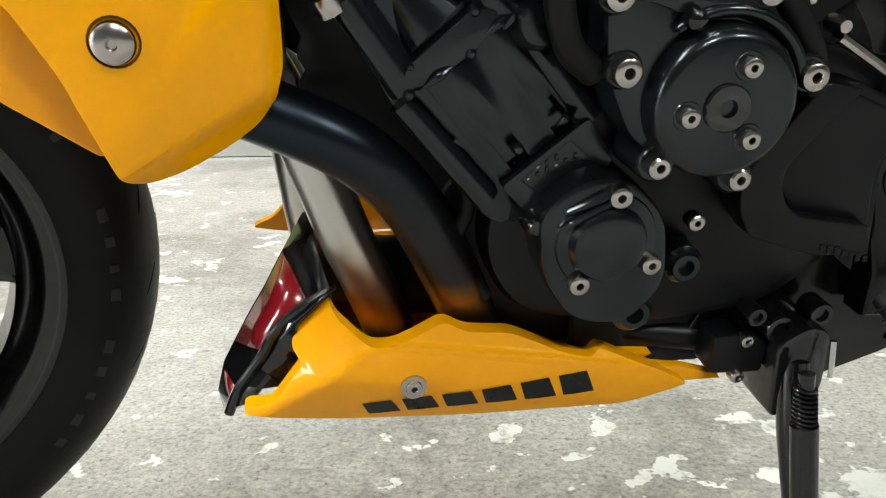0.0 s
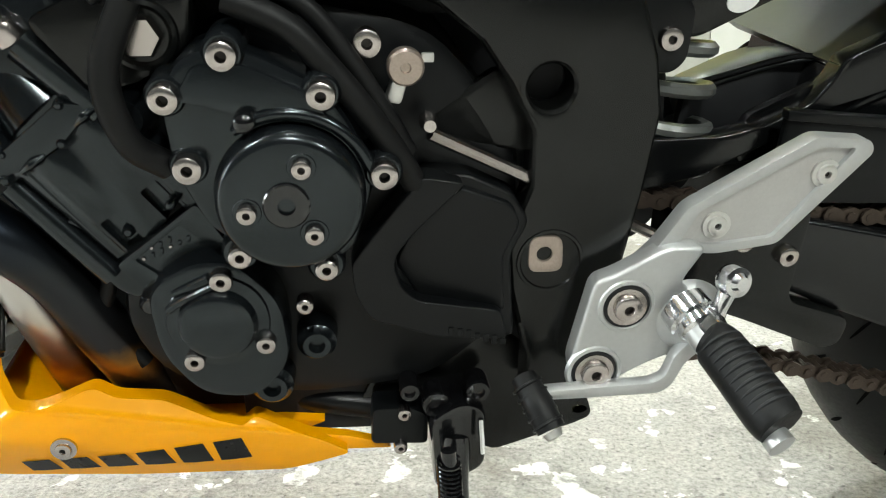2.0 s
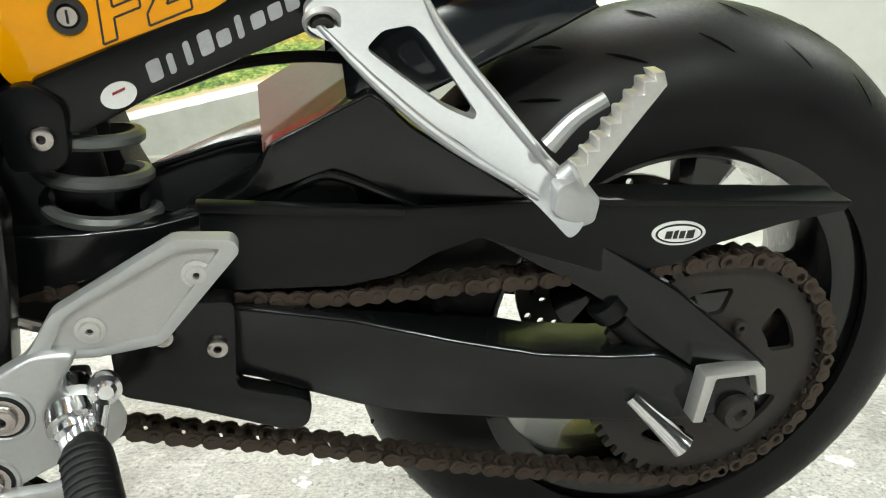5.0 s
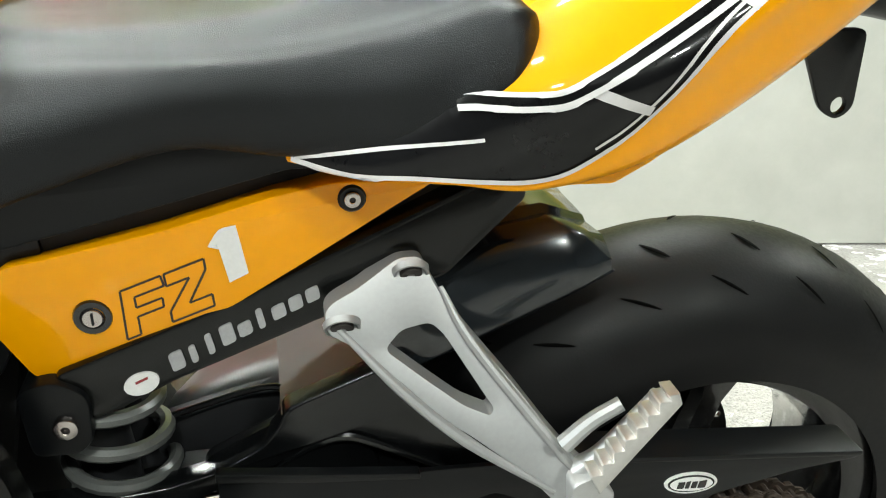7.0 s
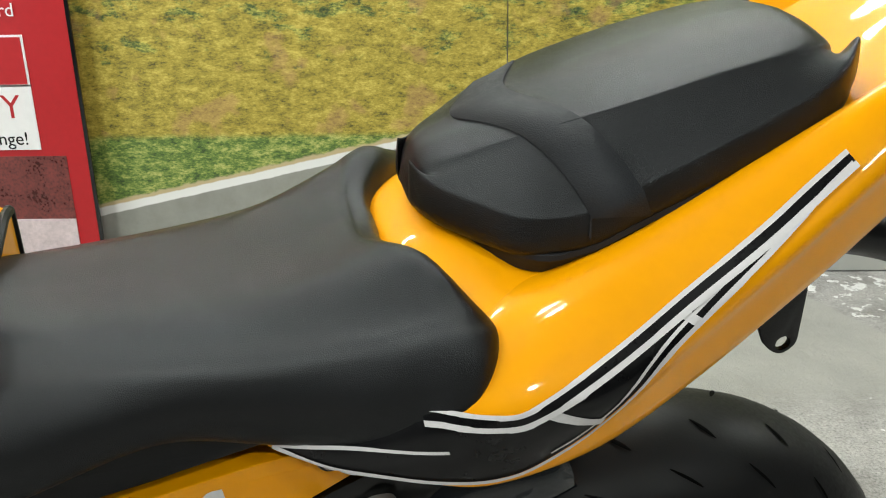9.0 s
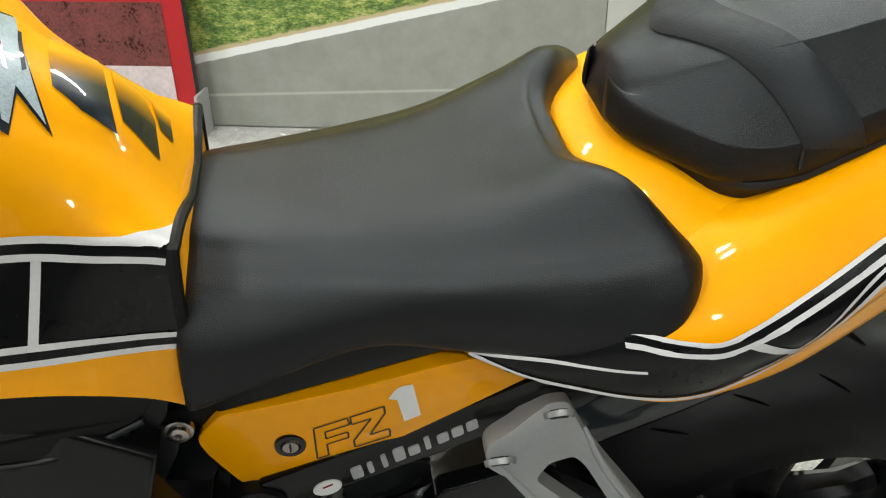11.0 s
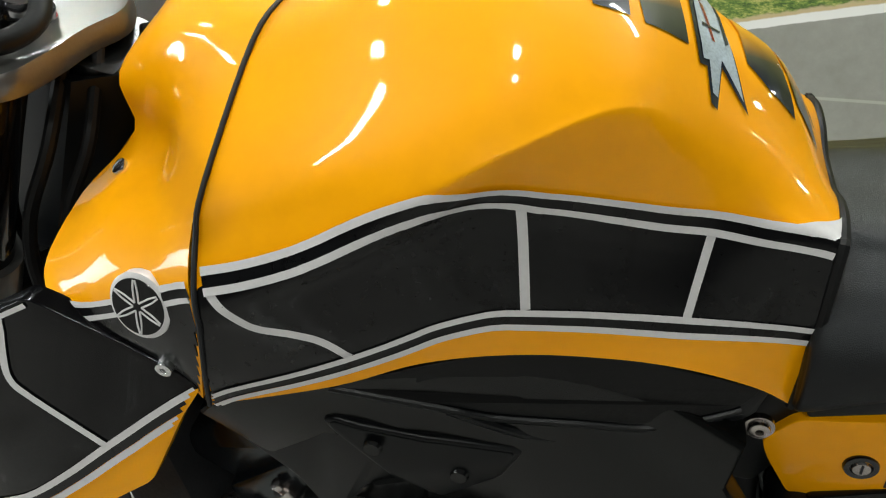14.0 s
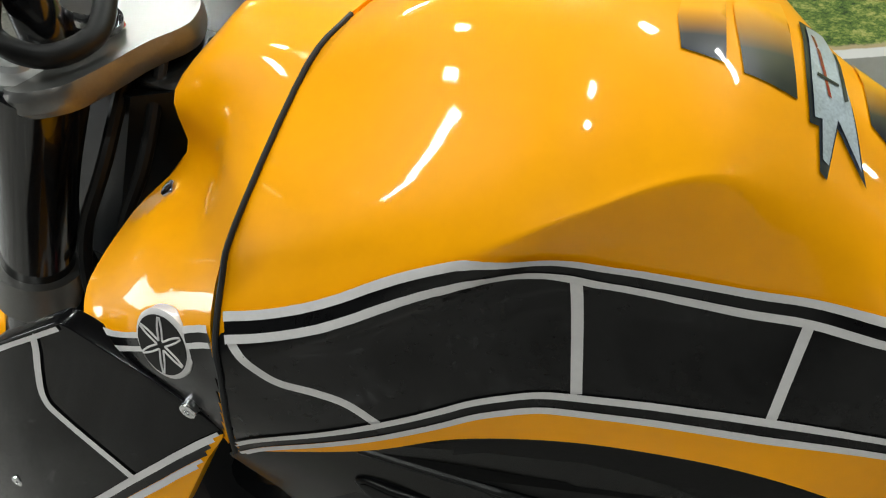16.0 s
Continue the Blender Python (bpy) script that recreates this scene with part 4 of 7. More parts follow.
for x, z, r in ((-0.699, 0.292, 0.012), (-0.667, 0.302, 0.01), (-0.72, 0.305, 0.008)):
    part("stand_bolt", lathe([(0, 0.002), (r * 0.5, 0.002), (r * 0.55, 0.005), (r * 0.9, 0.005), (r, 0.003), (r, -0.015)], (x, -0.165, z), seg=18), GLOSS, stand)
sw = part("stand_switch", plate(rnd([(-0.75, 0.255), (-0.748, 0.288), (-0.72, 0.288), (-0.705, 0.28), (-0.705, 0.252)], 0.005), -0.165, -0.14), PLASTIC, stand)
for x, z in ((-0.724, 0.284), (-0.727, 0.252)):
    socket_bolt(sw, (x, -0.165, z), 0.0055)
foot = part("stand_foot", plate(rnd([(-0.69, -0.02), (-0.69, 0.0), (-0.6, 0.0), (-0.6, -0.02)], 0.008), -0.27, -0.225), FRAME, stand)
part("stand_plate", plate(rnd([(-0.76, 0.27), (-0.73, 0.33), (-0.65, 0.34), (-0.6, 0.3), (-0.567, 0.268), (-0.56, 0.247), (-0.575, 0.24), (-0.645, 0.217), (-0.69, 0.245)], 0.008), -0.135, -0.125, [[(-0.572 + 0.007 * math.cos(2 * math.pi * k / 10), 0.254 + 0.004 * math.sin(2 * math.pi * k / 10)) for k in range(10)]]), FRAME, bike, "black steel stand bracket")

# frame: broad cast side plate with a lightening hole
hole = [(-0.626 + 0.0152 * math.cos(2 * math.pi * k / 24), 0.54 + 0.0152 * math.sin(2 * math.pi * k / 24)) for k in range(24)]
frame_outline = [(-0.99, 0.725), (-0.955, 0.675), (-0.935, 0.615), (-0.9, 0.588), (-0.84, 0.598), (-0.762, 0.606), (-0.732, 0.604), (-0.703, 0.593), (-0.674, 0.57), (-0.654, 0.542), (-0.637, 0.51), (-0.636, 0.47), (-0.65, 0.43), (-0.646, 0.39), (-0.641, 0.37), (-0.63, 0.331), (-0.63, 0.295), (-0.592, 0.292),
                 (-0.594, 0.33), (-0.58, 0.384), (-0.562, 0.406), (-0.553, 0.464), (-0.547, 0.522), (-0.554, 0.56), (-0.567, 0.597), (-0.582, 0.628), (-0.6, 0.655), (-0.59, 0.69), (-0.65, 0.73), (-0.75, 0.78), (-0.87, 0.775), (-0.97, 0.745)]


def frame_y(x, z):
    f = min(max((z - 0.6) / 0.13, 0), 1)
    k = min(max((-0.6 - x) / 0.3, 0), 1)
    return -0.168 - f * (-0.045 + 0.075 * k)


main_frame = part("main_frame", plate(frame_outline, -0.168, -0.142, [hole], 0.006, frame_y, 3), FRAME, bike, "satin black cast aluminium main frame", 25)
part("hole_lining", lathe([(0.0155, -0.002), (0.0155, -0.028), (0.0, -0.029)], (-0.626, -0.165, 0.54)), DARK, main_frame)
nut = part("pivot_nut_plate", plate(rnd([(-0.6345, 0.405), (-0.6345, 0.4335), (-0.6105, 0.4335), (-0.6085, 0.405)], 0.008), -0.1705, -0.165, [[(-0.623 + 0.0058 * math.cos(2 * math.pi * k / 16), 0.4195 + 0.0058 * math.sin(2 * math.pi * k / 16)) for k in range(16)]], 0.0015), WORN, main_frame, "bare metal pivot lock plate")
part("pivot_ring", lathe([(0.021, -0.001), (0.0225, 0.0015), (0.0245, 0.0012), (0.0255, -0.001)], (-0.618, -0.168, 0.413)), FRAME, main_frame)
part("bracket_plate", plate(rnd([(-0.5, 0.36), (-0.5, 0.44), (-0.405, 0.437), (-0.41, 0.356), (-0.35, 0.336), (-0.355, 0.312), (-0.37, 0.308), (-0.45, 0.342)], 0.01), -0.145, -0.125), FRAME, bike, "black plate behind the heel guard")
socket_bolt(bike, (-0.421, -0.145, 0.399), 0.0085, material=STEEL)
socket_bolt(bike, (-0.46, -0.145, 0.413), 0.0085, material=STEEL)
part("shock_mount", plate(rnd([(-0.553, 0.535), (-0.556, 0.592), (-0.53, 0.6), (-0.508, 0.585), (-0.51, 0.545), (-0.52, 0.535)], 0.01), -0.112, -0.07, (), 0.003), PLASTIC, bike)
socket_bolt(bike, (-0.526, -0.1125, 0.561), 0.009, 0.005, STEEL)

# engine: crankcase, cylinder block, covers
eng = part("crankcase", plate(rnd([(-0.92, 0.42), (-0.88, 0.56), (-0.8, 0.6), (-0.7, 0.58), (-0.64, 0.5), (-0.63, 0.36), (-0.7, 0.3), (-0.8, 0.29), (-0.9, 0.31), (-0.93, 0.36)], 0.03), -0.15, 0.16, (), 0.015), PLASTIC, bike, "black four-cylinder engine")
cyl = part("cylinder_block", plate(rnd([(-1.03, 0.56), (-0.945, 0.62), (-0.9, 0.53), (-0.835, 0.435), (-0.885, 0.375), (-0.925, 0.39), (-0.99, 0.475)], 0.008), -0.15, 0.15, (), 0.006), ENGINE, eng)
# smooth casting with two swellings, and two notches at its foot
def up_cylinder(u, w):
    return (-0.921 + u * 0.79 - w * 0.61, 0.423 + u * 0.61 + w * 0.79)


def cylinder_y(x, z):
    u = (x + 0.921) * 0.79 + (z - 0.423) * 0.61
    return -0.163 - 0.0016 * math.cos((u - 0.02) * 2 * math.pi / 0.036) * (1 if 0.002 < u < 0.074 else 0) + 0.5 * max(0, u - 0.066) + 0.5 * max(0, 0.008 - u)


notched = [up_cylinder(u, w) for u, w in ((0.0743, 0), (0.063, 0), (0.063, 0.026), (0.048, 0.026), (0.048, 0), (0.027, 0), (0.027, 0.026), (0.012, 0.026), (0.012, 0), (0, 0))]
part("cylinder_face", creased(rnd([(-0.984, 0.484), (-0.968, 0.4885), (-0.953, 0.4985), (-0.941, 0.506), (-0.93, 0.519), (-0.914, 0.529), (-0.889, 0.496)] + notched + [(-0.972, 0.48)], 0.002, 2), [(up_cylinder(u / 1000, 0), (0.79, 0.61)) for u in range(-2, 78, 4)], cylinder_y, 0.02, 0.0015, 2), ENGINE, cyl, "", 50)
field = [(-0.907, 0.4255), (-0.875, 0.451), (-0.856, 0.433), (-0.888, 0.41)]
part("cast_panel", plate(rnd([(-0.92, 0.4215), (-0.863, 0.466), (-0.845, 0.436), (-0.853, 0.427), (-0.88, 0.402), (-0.9, 0.4)], 0.005), -0.168, -0.15, [rnd(field, 0.002)], 0.003, seg=3), ENGINE, cyl)
part("slot_floor", plate([(-0.95, 0.45), (-0.885, 0.495), (-0.868, 0.47), (-0.918, 0.43)], -0.1555, -0.155, (), 0), ENGINE, cyl)
part("panel_field", plate([(-0.915, 0.424), (-0.872, 0.457), (-0.85, 0.432), (-0.888, 0.404)], -0.1655, -0.155, (), 0), ENGINE, cyl)
part("head_band", plate(rnd([(-0.98, 0.502), (-0.94, 0.5345), (-0.914, 0.533), (-0.928, 0.5215), (-0.94, 0.5085), (-0.952, 0.5), (-0.967, 0.4905), (-0.984, 0.4865)], 0.003), -0.166, -0.14, (), 0.004, seg=3), ENGINE, cyl)
for a, b_, r in (((-0.912, -0.15, 0.524), (-0.86, -0.152, 0.462), 0.0135), ((-0.982, -0.15, 0.476), (-0.926, -0.153, 0.408), 0.0095), ((-1.014, -0.15, 0.54), (-0.978, -0.154, 0.486), 0.0125), ((-0.958, -0.15, 0.569), (-0.914, -0.154, 0.527), 0.0135)):
    part("cylinder_rib", tube([a, b_], r, 22), ENGINE, cyl)
part("plug_tunnel", tube([(-0.995, -0.118, 0.558), (-0.976, -0.122, 0.54), (-0.957, -0.127, 0.519)], [0.027, 0.03, 0.034], 30), ENGINE, cyl)
for pts in ([(-0.969, -0.166, 0.4895), (-0.961, -0.1685, 0.4955), (-0.953, -0.166, 0.5005)], [(-0.931, -0.166, 0.52), (-0.924, -0.169, 0.5265), (-0.917, -0.166, 0.531)]):
    part("flange_ridge", tube(pts, [0.0012, 0.003, 0.0012], 10), ENGINE, cyl)
for x, z, r in ((-0.979, 0.4845, 0.0045), (-0.941, 0.508, 0.004), (-0.978, 0.5015, 0.003), (-0.939, 0.533, 0.004), (-0.909, 0.446, 0.0045)):
    part("flange_lug", lathe([(0, r * 0.8), (r * 0.5, r * 0.65), (r * 0.85, r * 0.2), (r, -0.004)], (x, -0.1655, z), seg=16), ENGINE, cyl)
part("flange_lug", tube([(-0.884, -0.165, 0.461), (-0.879, -0.1675, 0.4655), (-0.872, -0.165, 0.4715)], [0.001, 0.0036, 0.001], 12), ENGINE, cyl)
for k in range(9):
    part("cast_mark", box((0.0022, 0.0012, 0.0022 + 0.001 * (k % 3)), (-0.9015 + 0.0062 * (k % 6) + 0.006 * (k // 6), -0.1662, 0.4255 + 0.0028 * (k % 6) + 0.008 * (k // 6)), 0.0004), STEEL if k % 3 == 0 else ENGINE, cyl)
for x, z in ((-1.022, 0.534), (-0.963, 0.571)):
    part("stud_nut", lathe([(0, 0.022), (0.0055, 0.021), (0.006, 0.012), (0.01, 0.012), (0.011, 0.009), (0.011, 0)], (x, -0.152, z), (-0.45, -0.25, 0.85), 12), STEEL, cyl, "bright stud nut")
part("head_cover", plate(rnd([(-1.08, 0.6), (-0.98, 0.68), (-0.92, 0.62), (-1.02, 0.55)], 0.015), -0.14, 0.14, (), 0.01), ENGINE, eng)

part("engine_hanger", plate(rnd([(-0.95, 0.585), (-0.9, 0.61), (-0.85, 0.61), (-0.855, 0.57), (-0.885, 0.548), (-0.915, 0.54), (-0.93, 0.56)], 0.01), -0.172, -0.15, (), 0.004), FRAME, eng)
mount = part("mount_boss", lathe([(0.0, 0.001), (0.016, 0.001), (0.0185, 0.003), (0.021, 0.002), (0.0225, -0.003)], (-0.882, -0.173, 0.577), seg=28), FRAME, eng)
part("mount_bolt", lathe([(0, 0.009), (0.012, 0.009), (0.0135, 0.006), (0.0135, 0.0)], (-0.882, -0.174, 0.577), seg=6), STEEL, mount, "large bright engine mount bolt")
part("case_dome", lathe([(0, 0.01), (0.012, 0.008), (0.017, 0.0), (0.018, -0.02)], (-0.9, -0.165, 0.525), seg=24), ENGINE, eng)

# round generator cover
GC = Vector((-0.8, 0, 0.482))
gen = part("generator_cover", lathe([(0, 0.008), (0.0385, 0.008), (0.042, 0.0068), (0.0445, 0.0038), (0.046, -0.001), (0.047, -0.008), (0.0475, -0.07)], (GC.x + 0.002, -0.213, GC.z + 0.002), seg=64), ENGINE, eng, "round black generator cover")
part("centre_cap", lathe([(0, -0.002), (0.005, -0.002), (0.0055, 0.003), (0.0135, 0.003), (0.0145, 0.002), (0.0145, -0.002)], (-0.8, -0.221, 0.484), seg=30), GLOSS, gen)
for x, z in ((-0.79, 0.508), (-0.824, 0.48), (-0.784, 0.465)):
    part("bolt_boss", lathe([(0.0, 0.0008), (0.0085, 0.0008), (0.0095, -0.001)], (x, -0.221, z)), ENGINE, gen)
    socket_bolt(gen, (x, -0.222, z), 0.0062)
up = part("upper_cover", plate(rnd([(-0.872, 0.545), (-0.86, 0.57), (-0.835, 0.578), (-0.81, 0.57), (-0.775, 0.552), (-0.755, 0.52), (-0.745, 0.49), (-0.76, 0.44), (-0.8, 0.43), (-0.85, 0.46), (-0.868, 0.5)], 0.012), -0.202, -0.15, (), 0.006), ENGINE, eng, "black upper engine cover")
part("cover_step", plate(rnd([(-0.862, 0.5455), (-0.85, 0.566), (-0.82, 0.566), (-0.785, 0.55), (-0.772, 0.533), (-0.8, 0.537), (-0.821, 0.533), (-0.84, 0.5405)], 0.005), -0.2075, -0.19, (), 0.0018), ENGINE, up)
part("cover_lug", lathe([(0, 0.006), (0.003, 0.0056), (0.006, 0.003), (0.0068, -0.004), (0.007, -0.02)], (-0.822, -0.213, 0.5335), seg=20), GLOSS, up)
part("cover_rim", tube([(-0.798 + 0.0525 * math.cos(radians(a)), -0.207, 0.4845 + 0.0525 * math.sin(radians(a))) for a in range(15, 128, 8)], [0.002] + [0.0042] * 13 + [0.003], 12), ENGINE, up)
for x, z in ((-0.832, 0.572), (-0.867, 0.547), (-0.777, 0.548), (-0.858, 0.504), (-0.74, 0.497), (-0.832, 0.445), (-0.778, 0.434)):
    part("bolt_lug", lathe([(0, 0.0), (0.0105, 0.0), (0.0125, -0.003), (0.0135, -0.04)], (x, -0.204, z)), ENGINE, up)
    socket_bolt(up, (x, -0.204, z), 0.0092 if z > 0.49 else 0.0078, 0.009)
pump = part("water_pump_cover", plate(rnd([(-0.895, 0.36), (-0.9, 0.41), (-0.87, 0.432), (-0.84, 0.432), (-0.81, 0.4), (-0.805, 0.35), (-0.83, 0.32), (-0.87, 0.325)], 0.016), -0.188, -0.14, (), 0.006), ENGINE, eng, "black water pump cover")
part("pump_dome", lathe([(0, 0.012), (0.02, 0.012), (0.024, 0.01), (0.027, 0.004), (0.034, 0.002), (0.036, -0.002)], (-0.853, -0.188, 0.387), seg=36), ENGINE, pump)
part("pump_rib", tube([(-0.885, -0.19, 0.398), (-0.876, -0.193, 0.405), (-0.854, -0.193, 0.4155)], 0.0028, 10), ENGINE, pump)
part("pump_rib", tube([(-0.88, -0.188, 0.409), (-0.868, -0.191, 0.4155), (-0.856, -0.192, 0.4215)], 0.0032, 10), ENGINE, pump)
part("pump_lug", lathe([(0, 0.004), (0.005, 0.003), (0.008, -0.001), (0.009, -0.02)], (-0.898, -0.18, 0.397), seg=18), GLOSS, pump)
for x, z, r in ((-0.848, 0.42, 0.0078), (-0.871, 0.359, 0.0072), (-0.822, 0.37, 0.007), (-0.794, 0.399, 0.006)):
    socket_bolt(pump, (x, -0.19, z), r, 0.007)
for x, z, r in ((-0.788, 0.357, 0.011), (-0.822, 0.322, 0.012)):
    part("drain_plug", lathe([(0, -0.002), (r * 0.5, -0.002), (r * 0.55, 0.004), (r * 0.9, 0.004), (r, 0.001), (r * 1.3, -0.002), (r * 1.4, -0.02)], (x, -0.175, z)), ENGINE, eng)
part("sprocket_cover", plate(rnd([(-0.714, 0.484), (-0.681, 0.483), (-0.648, 0.467), (-0.636, 0.446), (-0.648, 0.42), (-0.642, 0.352), (-0.701, 0.366), (-0.747, 0.382), (-0.757, 0.405), (-0.758, 0.425), (-0.738, 0.452)], 0.006), -0.172, -0.13, (), 0.005, seg=3), PLASTIC, eng, "matt black sprocket cover with a raised chevron")
part("chevron", plate(rnd([(-0.714, 0.487), (-0.684, 0.481), (-0.717, 0.449), (-0.731, 0.431), (-0.7325, 0.421), (-0.7275, 0.405), (-0.716, 0.3945), (-0.655, 0.381), (-0.649, 0.356), (-0.701, 0.364), (-0.749, 0.381), (-0.7595, 0.401), (-0.762, 0.425), (-0.74, 0.4545)], 0.005, 3), -0.187, -0.165, (), 0.004, lambda x, z: -0.187 + 0.12 * max(0, x + 0.7), seg=3), PLASTIC, eng)
part("cover_face", plate(rnd([(-0.688, 0.477), (-0.65, 0.462), (-0.643, 0.446), (-0.654, 0.42), (-0.65, 0.375), (-0.712, 0.388), (-0.732, 0.42), (-0.72, 0.444)], 0.006), -0.177, -0.165, (), 0.003, lambda x, z: -0.174 - 0.1 * max(0, z - 0.42), seg=3), PLASTIC, eng)
for k in range(7):
    part("cast_mark", box((0.004, 0.0012, 0.005 + 0.0012 * (k % 3)), (-0.692 + 0.0066 * k, -0.187 + 0.12 * max(0, -0.692 + 0.0066 * k + 0.7), 0.369 - 0.0024 * k), 0.0004), PLASTIC, eng)
part("bracket", plate(rnd([(-0.715, 0.512), (-0.66, 0.55), (-0.64, 0.54), (-0.635, 0.49), (-0.7, 0.5)], 0.006), -0.15, -0.14), FRAME, eng)
socket_bolt(eng, (-0.748, -0.172, 0.572), 0.0095, 0.008)
clip = part("thermostat_clip", lathe([(0.0, 0.002), (0.003, 0.002), (0.0035, 0.004), (0.0105, 0.004), (0.012, 0.002), (0.012, -0.006)], (-0.724, -0.176, 0.557), seg=24), WORN, eng, "bare aluminium clamp")
part("clip_stem", plate(rnd([(-0.737, 0.535), (-0.732, 0.55), (-0.722, 0.55), (-0.727, 0.533)], 0.003), -0.178, -0.165), ALU, clip)
part("clip_tab", box((0.008, 0.004, 0.006), (-0.71, -0.176, 0.563), 0.001), ALU, clip)
for pts, r in (([(-0.83, -0.185, 0.6), (-0.795, -0.192, 0.585), (-0.768, -0.193, 0.556), (-0.75, -0.193, 0.533), (-0.731, -0.19, 0.505), (-0.717, -0.178, 0.478)], 0.0085), ([(-0.885, -0.19, 0.6), (-0.9, -0.2, 0.56), (-0.892, -0.2, 0.52), (-0.872, -0.19, 0.5)], 0.009),
               ([(-0.83, -0.172, 0.615), (-0.785, -0.178, 0.595), (-0.757, -0.18, 0.56), (-0.738, -0.18, 0.53), (-0.722, -0.172, 0.5)], 0.0065), ([(-0.95, -0.13, 0.45), (-0.935, -0.135, 0.4), (-0.945, -0.13, 0.36), (-0.92, -0.13, 0.32)], 0.006)):
    part("hose", tube(pts, r, 12), RUBBER, eng, "black rubber hose")
part("oil_pan", plate(rnd([(-0.96, 0.37), (-0.93, 0.42), (-0.78, 0.33), (-0.66, 0.31), (-0.68, 0.26), (-0.94, 0.27)], 0.01), -0.12, 0.14, (), 0.008), DARK, eng)
# added dark block, keeps the mural from showing through the frame
part("frame_gap_filler", plate(rnd([(-0.9, 0.5), (-0.9, 0.72), (-0.55, 0.72), (-0.56, 0.62), (-0.6, 0.45)], 0.02), -0.04, 0.06), DARK, bike, "dark filler closing the view through the middle of the frame")
part("airbox", plate(rnd([(-1.0, 0.64), (-0.98, 0.72), (-0.62, 0.73), (-0.58, 0.66), (-0.62, 0.58), (-0.9, 0.57)], 0.02), -0.1, 0.1), DARK, bike, "black plastic under the tank")
part("radiator", plate(rnd([(-1.12, 0.48), (-1.12, 0.76), (-1.07, 0.76), (-1.05, 0.5)], 0.01), -0.17, 0.17), DARK, bike, "dark radiator core")

part("cooler_side", plate(rnd([(-1.056, 0.58), (-1.05, 0.525), (-1.041, 0.508), (-1.045, 0.494), (-1.039, 0.484), (-1.046, 0.474), (-1.01, 0.44), (-0.975, 0.4), (-0.95, 0.35), (-0.925, 0.28), (-0.88, 0.28), (-0.88, 0.5), (-0.93, 0.6), (-1.0, 0.64)], 0.003), -0.095, -0.085, (), 0.001), DARK, eng, "black side shield of the oil cooler")
# added dark plate for the dark space at the engine's front
part("engine_front_filler", plate(rnd([(-1.1, 0.62), (-1.1, 0.535), (-1.06, 0.495), (-1.02, 0.465), (-0.96, 0.43), (-0.9, 0.43), (-0.9, 0.62)], 0.01), -0.04, 0.12), DARK, eng, "dark filler in front of the engine")
# three added dark plates, close gaps where the pale floor would show
part("sprocket_gap_filler", plate(rnd([(-0.72, 0.31), (-0.72, 0.4), (-0.64, 0.42), (-0.6, 0.4), (-0.6, 0.31), (-0.66, 0.29)], 0.01), -0.1, -0.07), DARK, eng, "dark filler plate behind the drive sprocket")
part("lower_gap_filler", plate(rnd([(-0.606, 0.258), (-0.606, 0.328), (-0.541, 0.328), (-0.541, 0.268)], 0.006), -0.06, -0.04), DARK, eng, "dark filler plate over a gap low behind the frame")
part("stand_gap_filler", plate(rnd([(-0.85, 0.248), (-0.85, 0.32), (-0.68, 0.32), (-0.69, 0.255), (-0.74, 0.244)], 0.006), -0.13, -0.09, (), 0.003), DARK, eng, "dark filler plate between the belly pan and the side stand")
part("link_pipe", tube([(-0.86, -0.1, 0.275), (-0.78, -0.125, 0.272), (-0.71, -0.13, 0.262)], 0.012, 14), PLASTIC, eng)
# exhaust headers
def header(pts, r, material, label):
    return part("exhaust_header", tube(pts, r, 20, 10), material, bike, label)


def heat_steel(name, dark):
    """Header steel, blued and straw-coloured where it runs hottest, at the lower bend."""
    m = mat(name, (0.5, 0.47, 0.42), 0.3, 0.9)
    nt = m.node_tree
    b = nt.nodes["Principled BSDF"]
    co = nt.nodes.new("ShaderNodeTexCoord")
    sep = nt.nodes.new("ShaderNodeSeparateXYZ")
    nt.links.new(co.outputs["Object"], sep.inputs[0])
    n = noise_node(nt, co, 40, 4)
    v = math_node(nt, "ADD", sep.outputs[2], math_node(nt, "MULTIPLY", math_node(nt, "SUBTRACT", n.outputs[0], 0.5), 0.02))
    r = nt.nodes.new("ShaderNodeMapRange")
    r.inputs["From Min"].default_value, r.inputs["From Max"].default_value = 0.25, 0.45
    nt.links.new(v, r.inputs["Value"])
    if dark:
        stops = [(0.0, (0.02, 0.018, 0.016)), (0.28, (0.03, 0.025, 0.02)), (0.36, (0.3, 0.15, 0.03)), (0.45, (0.035, 0.033, 0.035)), (0.8, (0.03, 0.033, 0.036)), (1.0, (0.02, 0.026, 0.037))]
    else:
        stops = [(0.0, (0.02, 0.018, 0.016)), (0.1, (0.03, 0.022, 0.016)), (0.2, (0.5, 0.24, 0.04)), (0.3, (0.62, 0.5, 0.36)), (0.5, (0.6, 0.57, 0.53)), (1.0, (0.62, 0.6, 0.57))]
    c = ramp(nt, stops)
    nt.links.new(r.outputs[0], c.inputs[0])
    nt.links.new(c.outputs[0], b.inputs["Base Color"])
    return m


HOT, HOTDARK = heat_steel("straw_steel", False), heat_steel("blued_steel", True)
header([(-1.14, -0.13, 0.5), (-1.06, -0.14, 0.468), (-1.01, -0.14, 0.44), (-0.975, -0.13, 0.4), (-0.95, -0.125, 0.35), (-0.925, -0.11, 0.29), (-0.9, -0.1, 0.24)], 0.022, HOTDARK, "blued black exhaust header pipe")
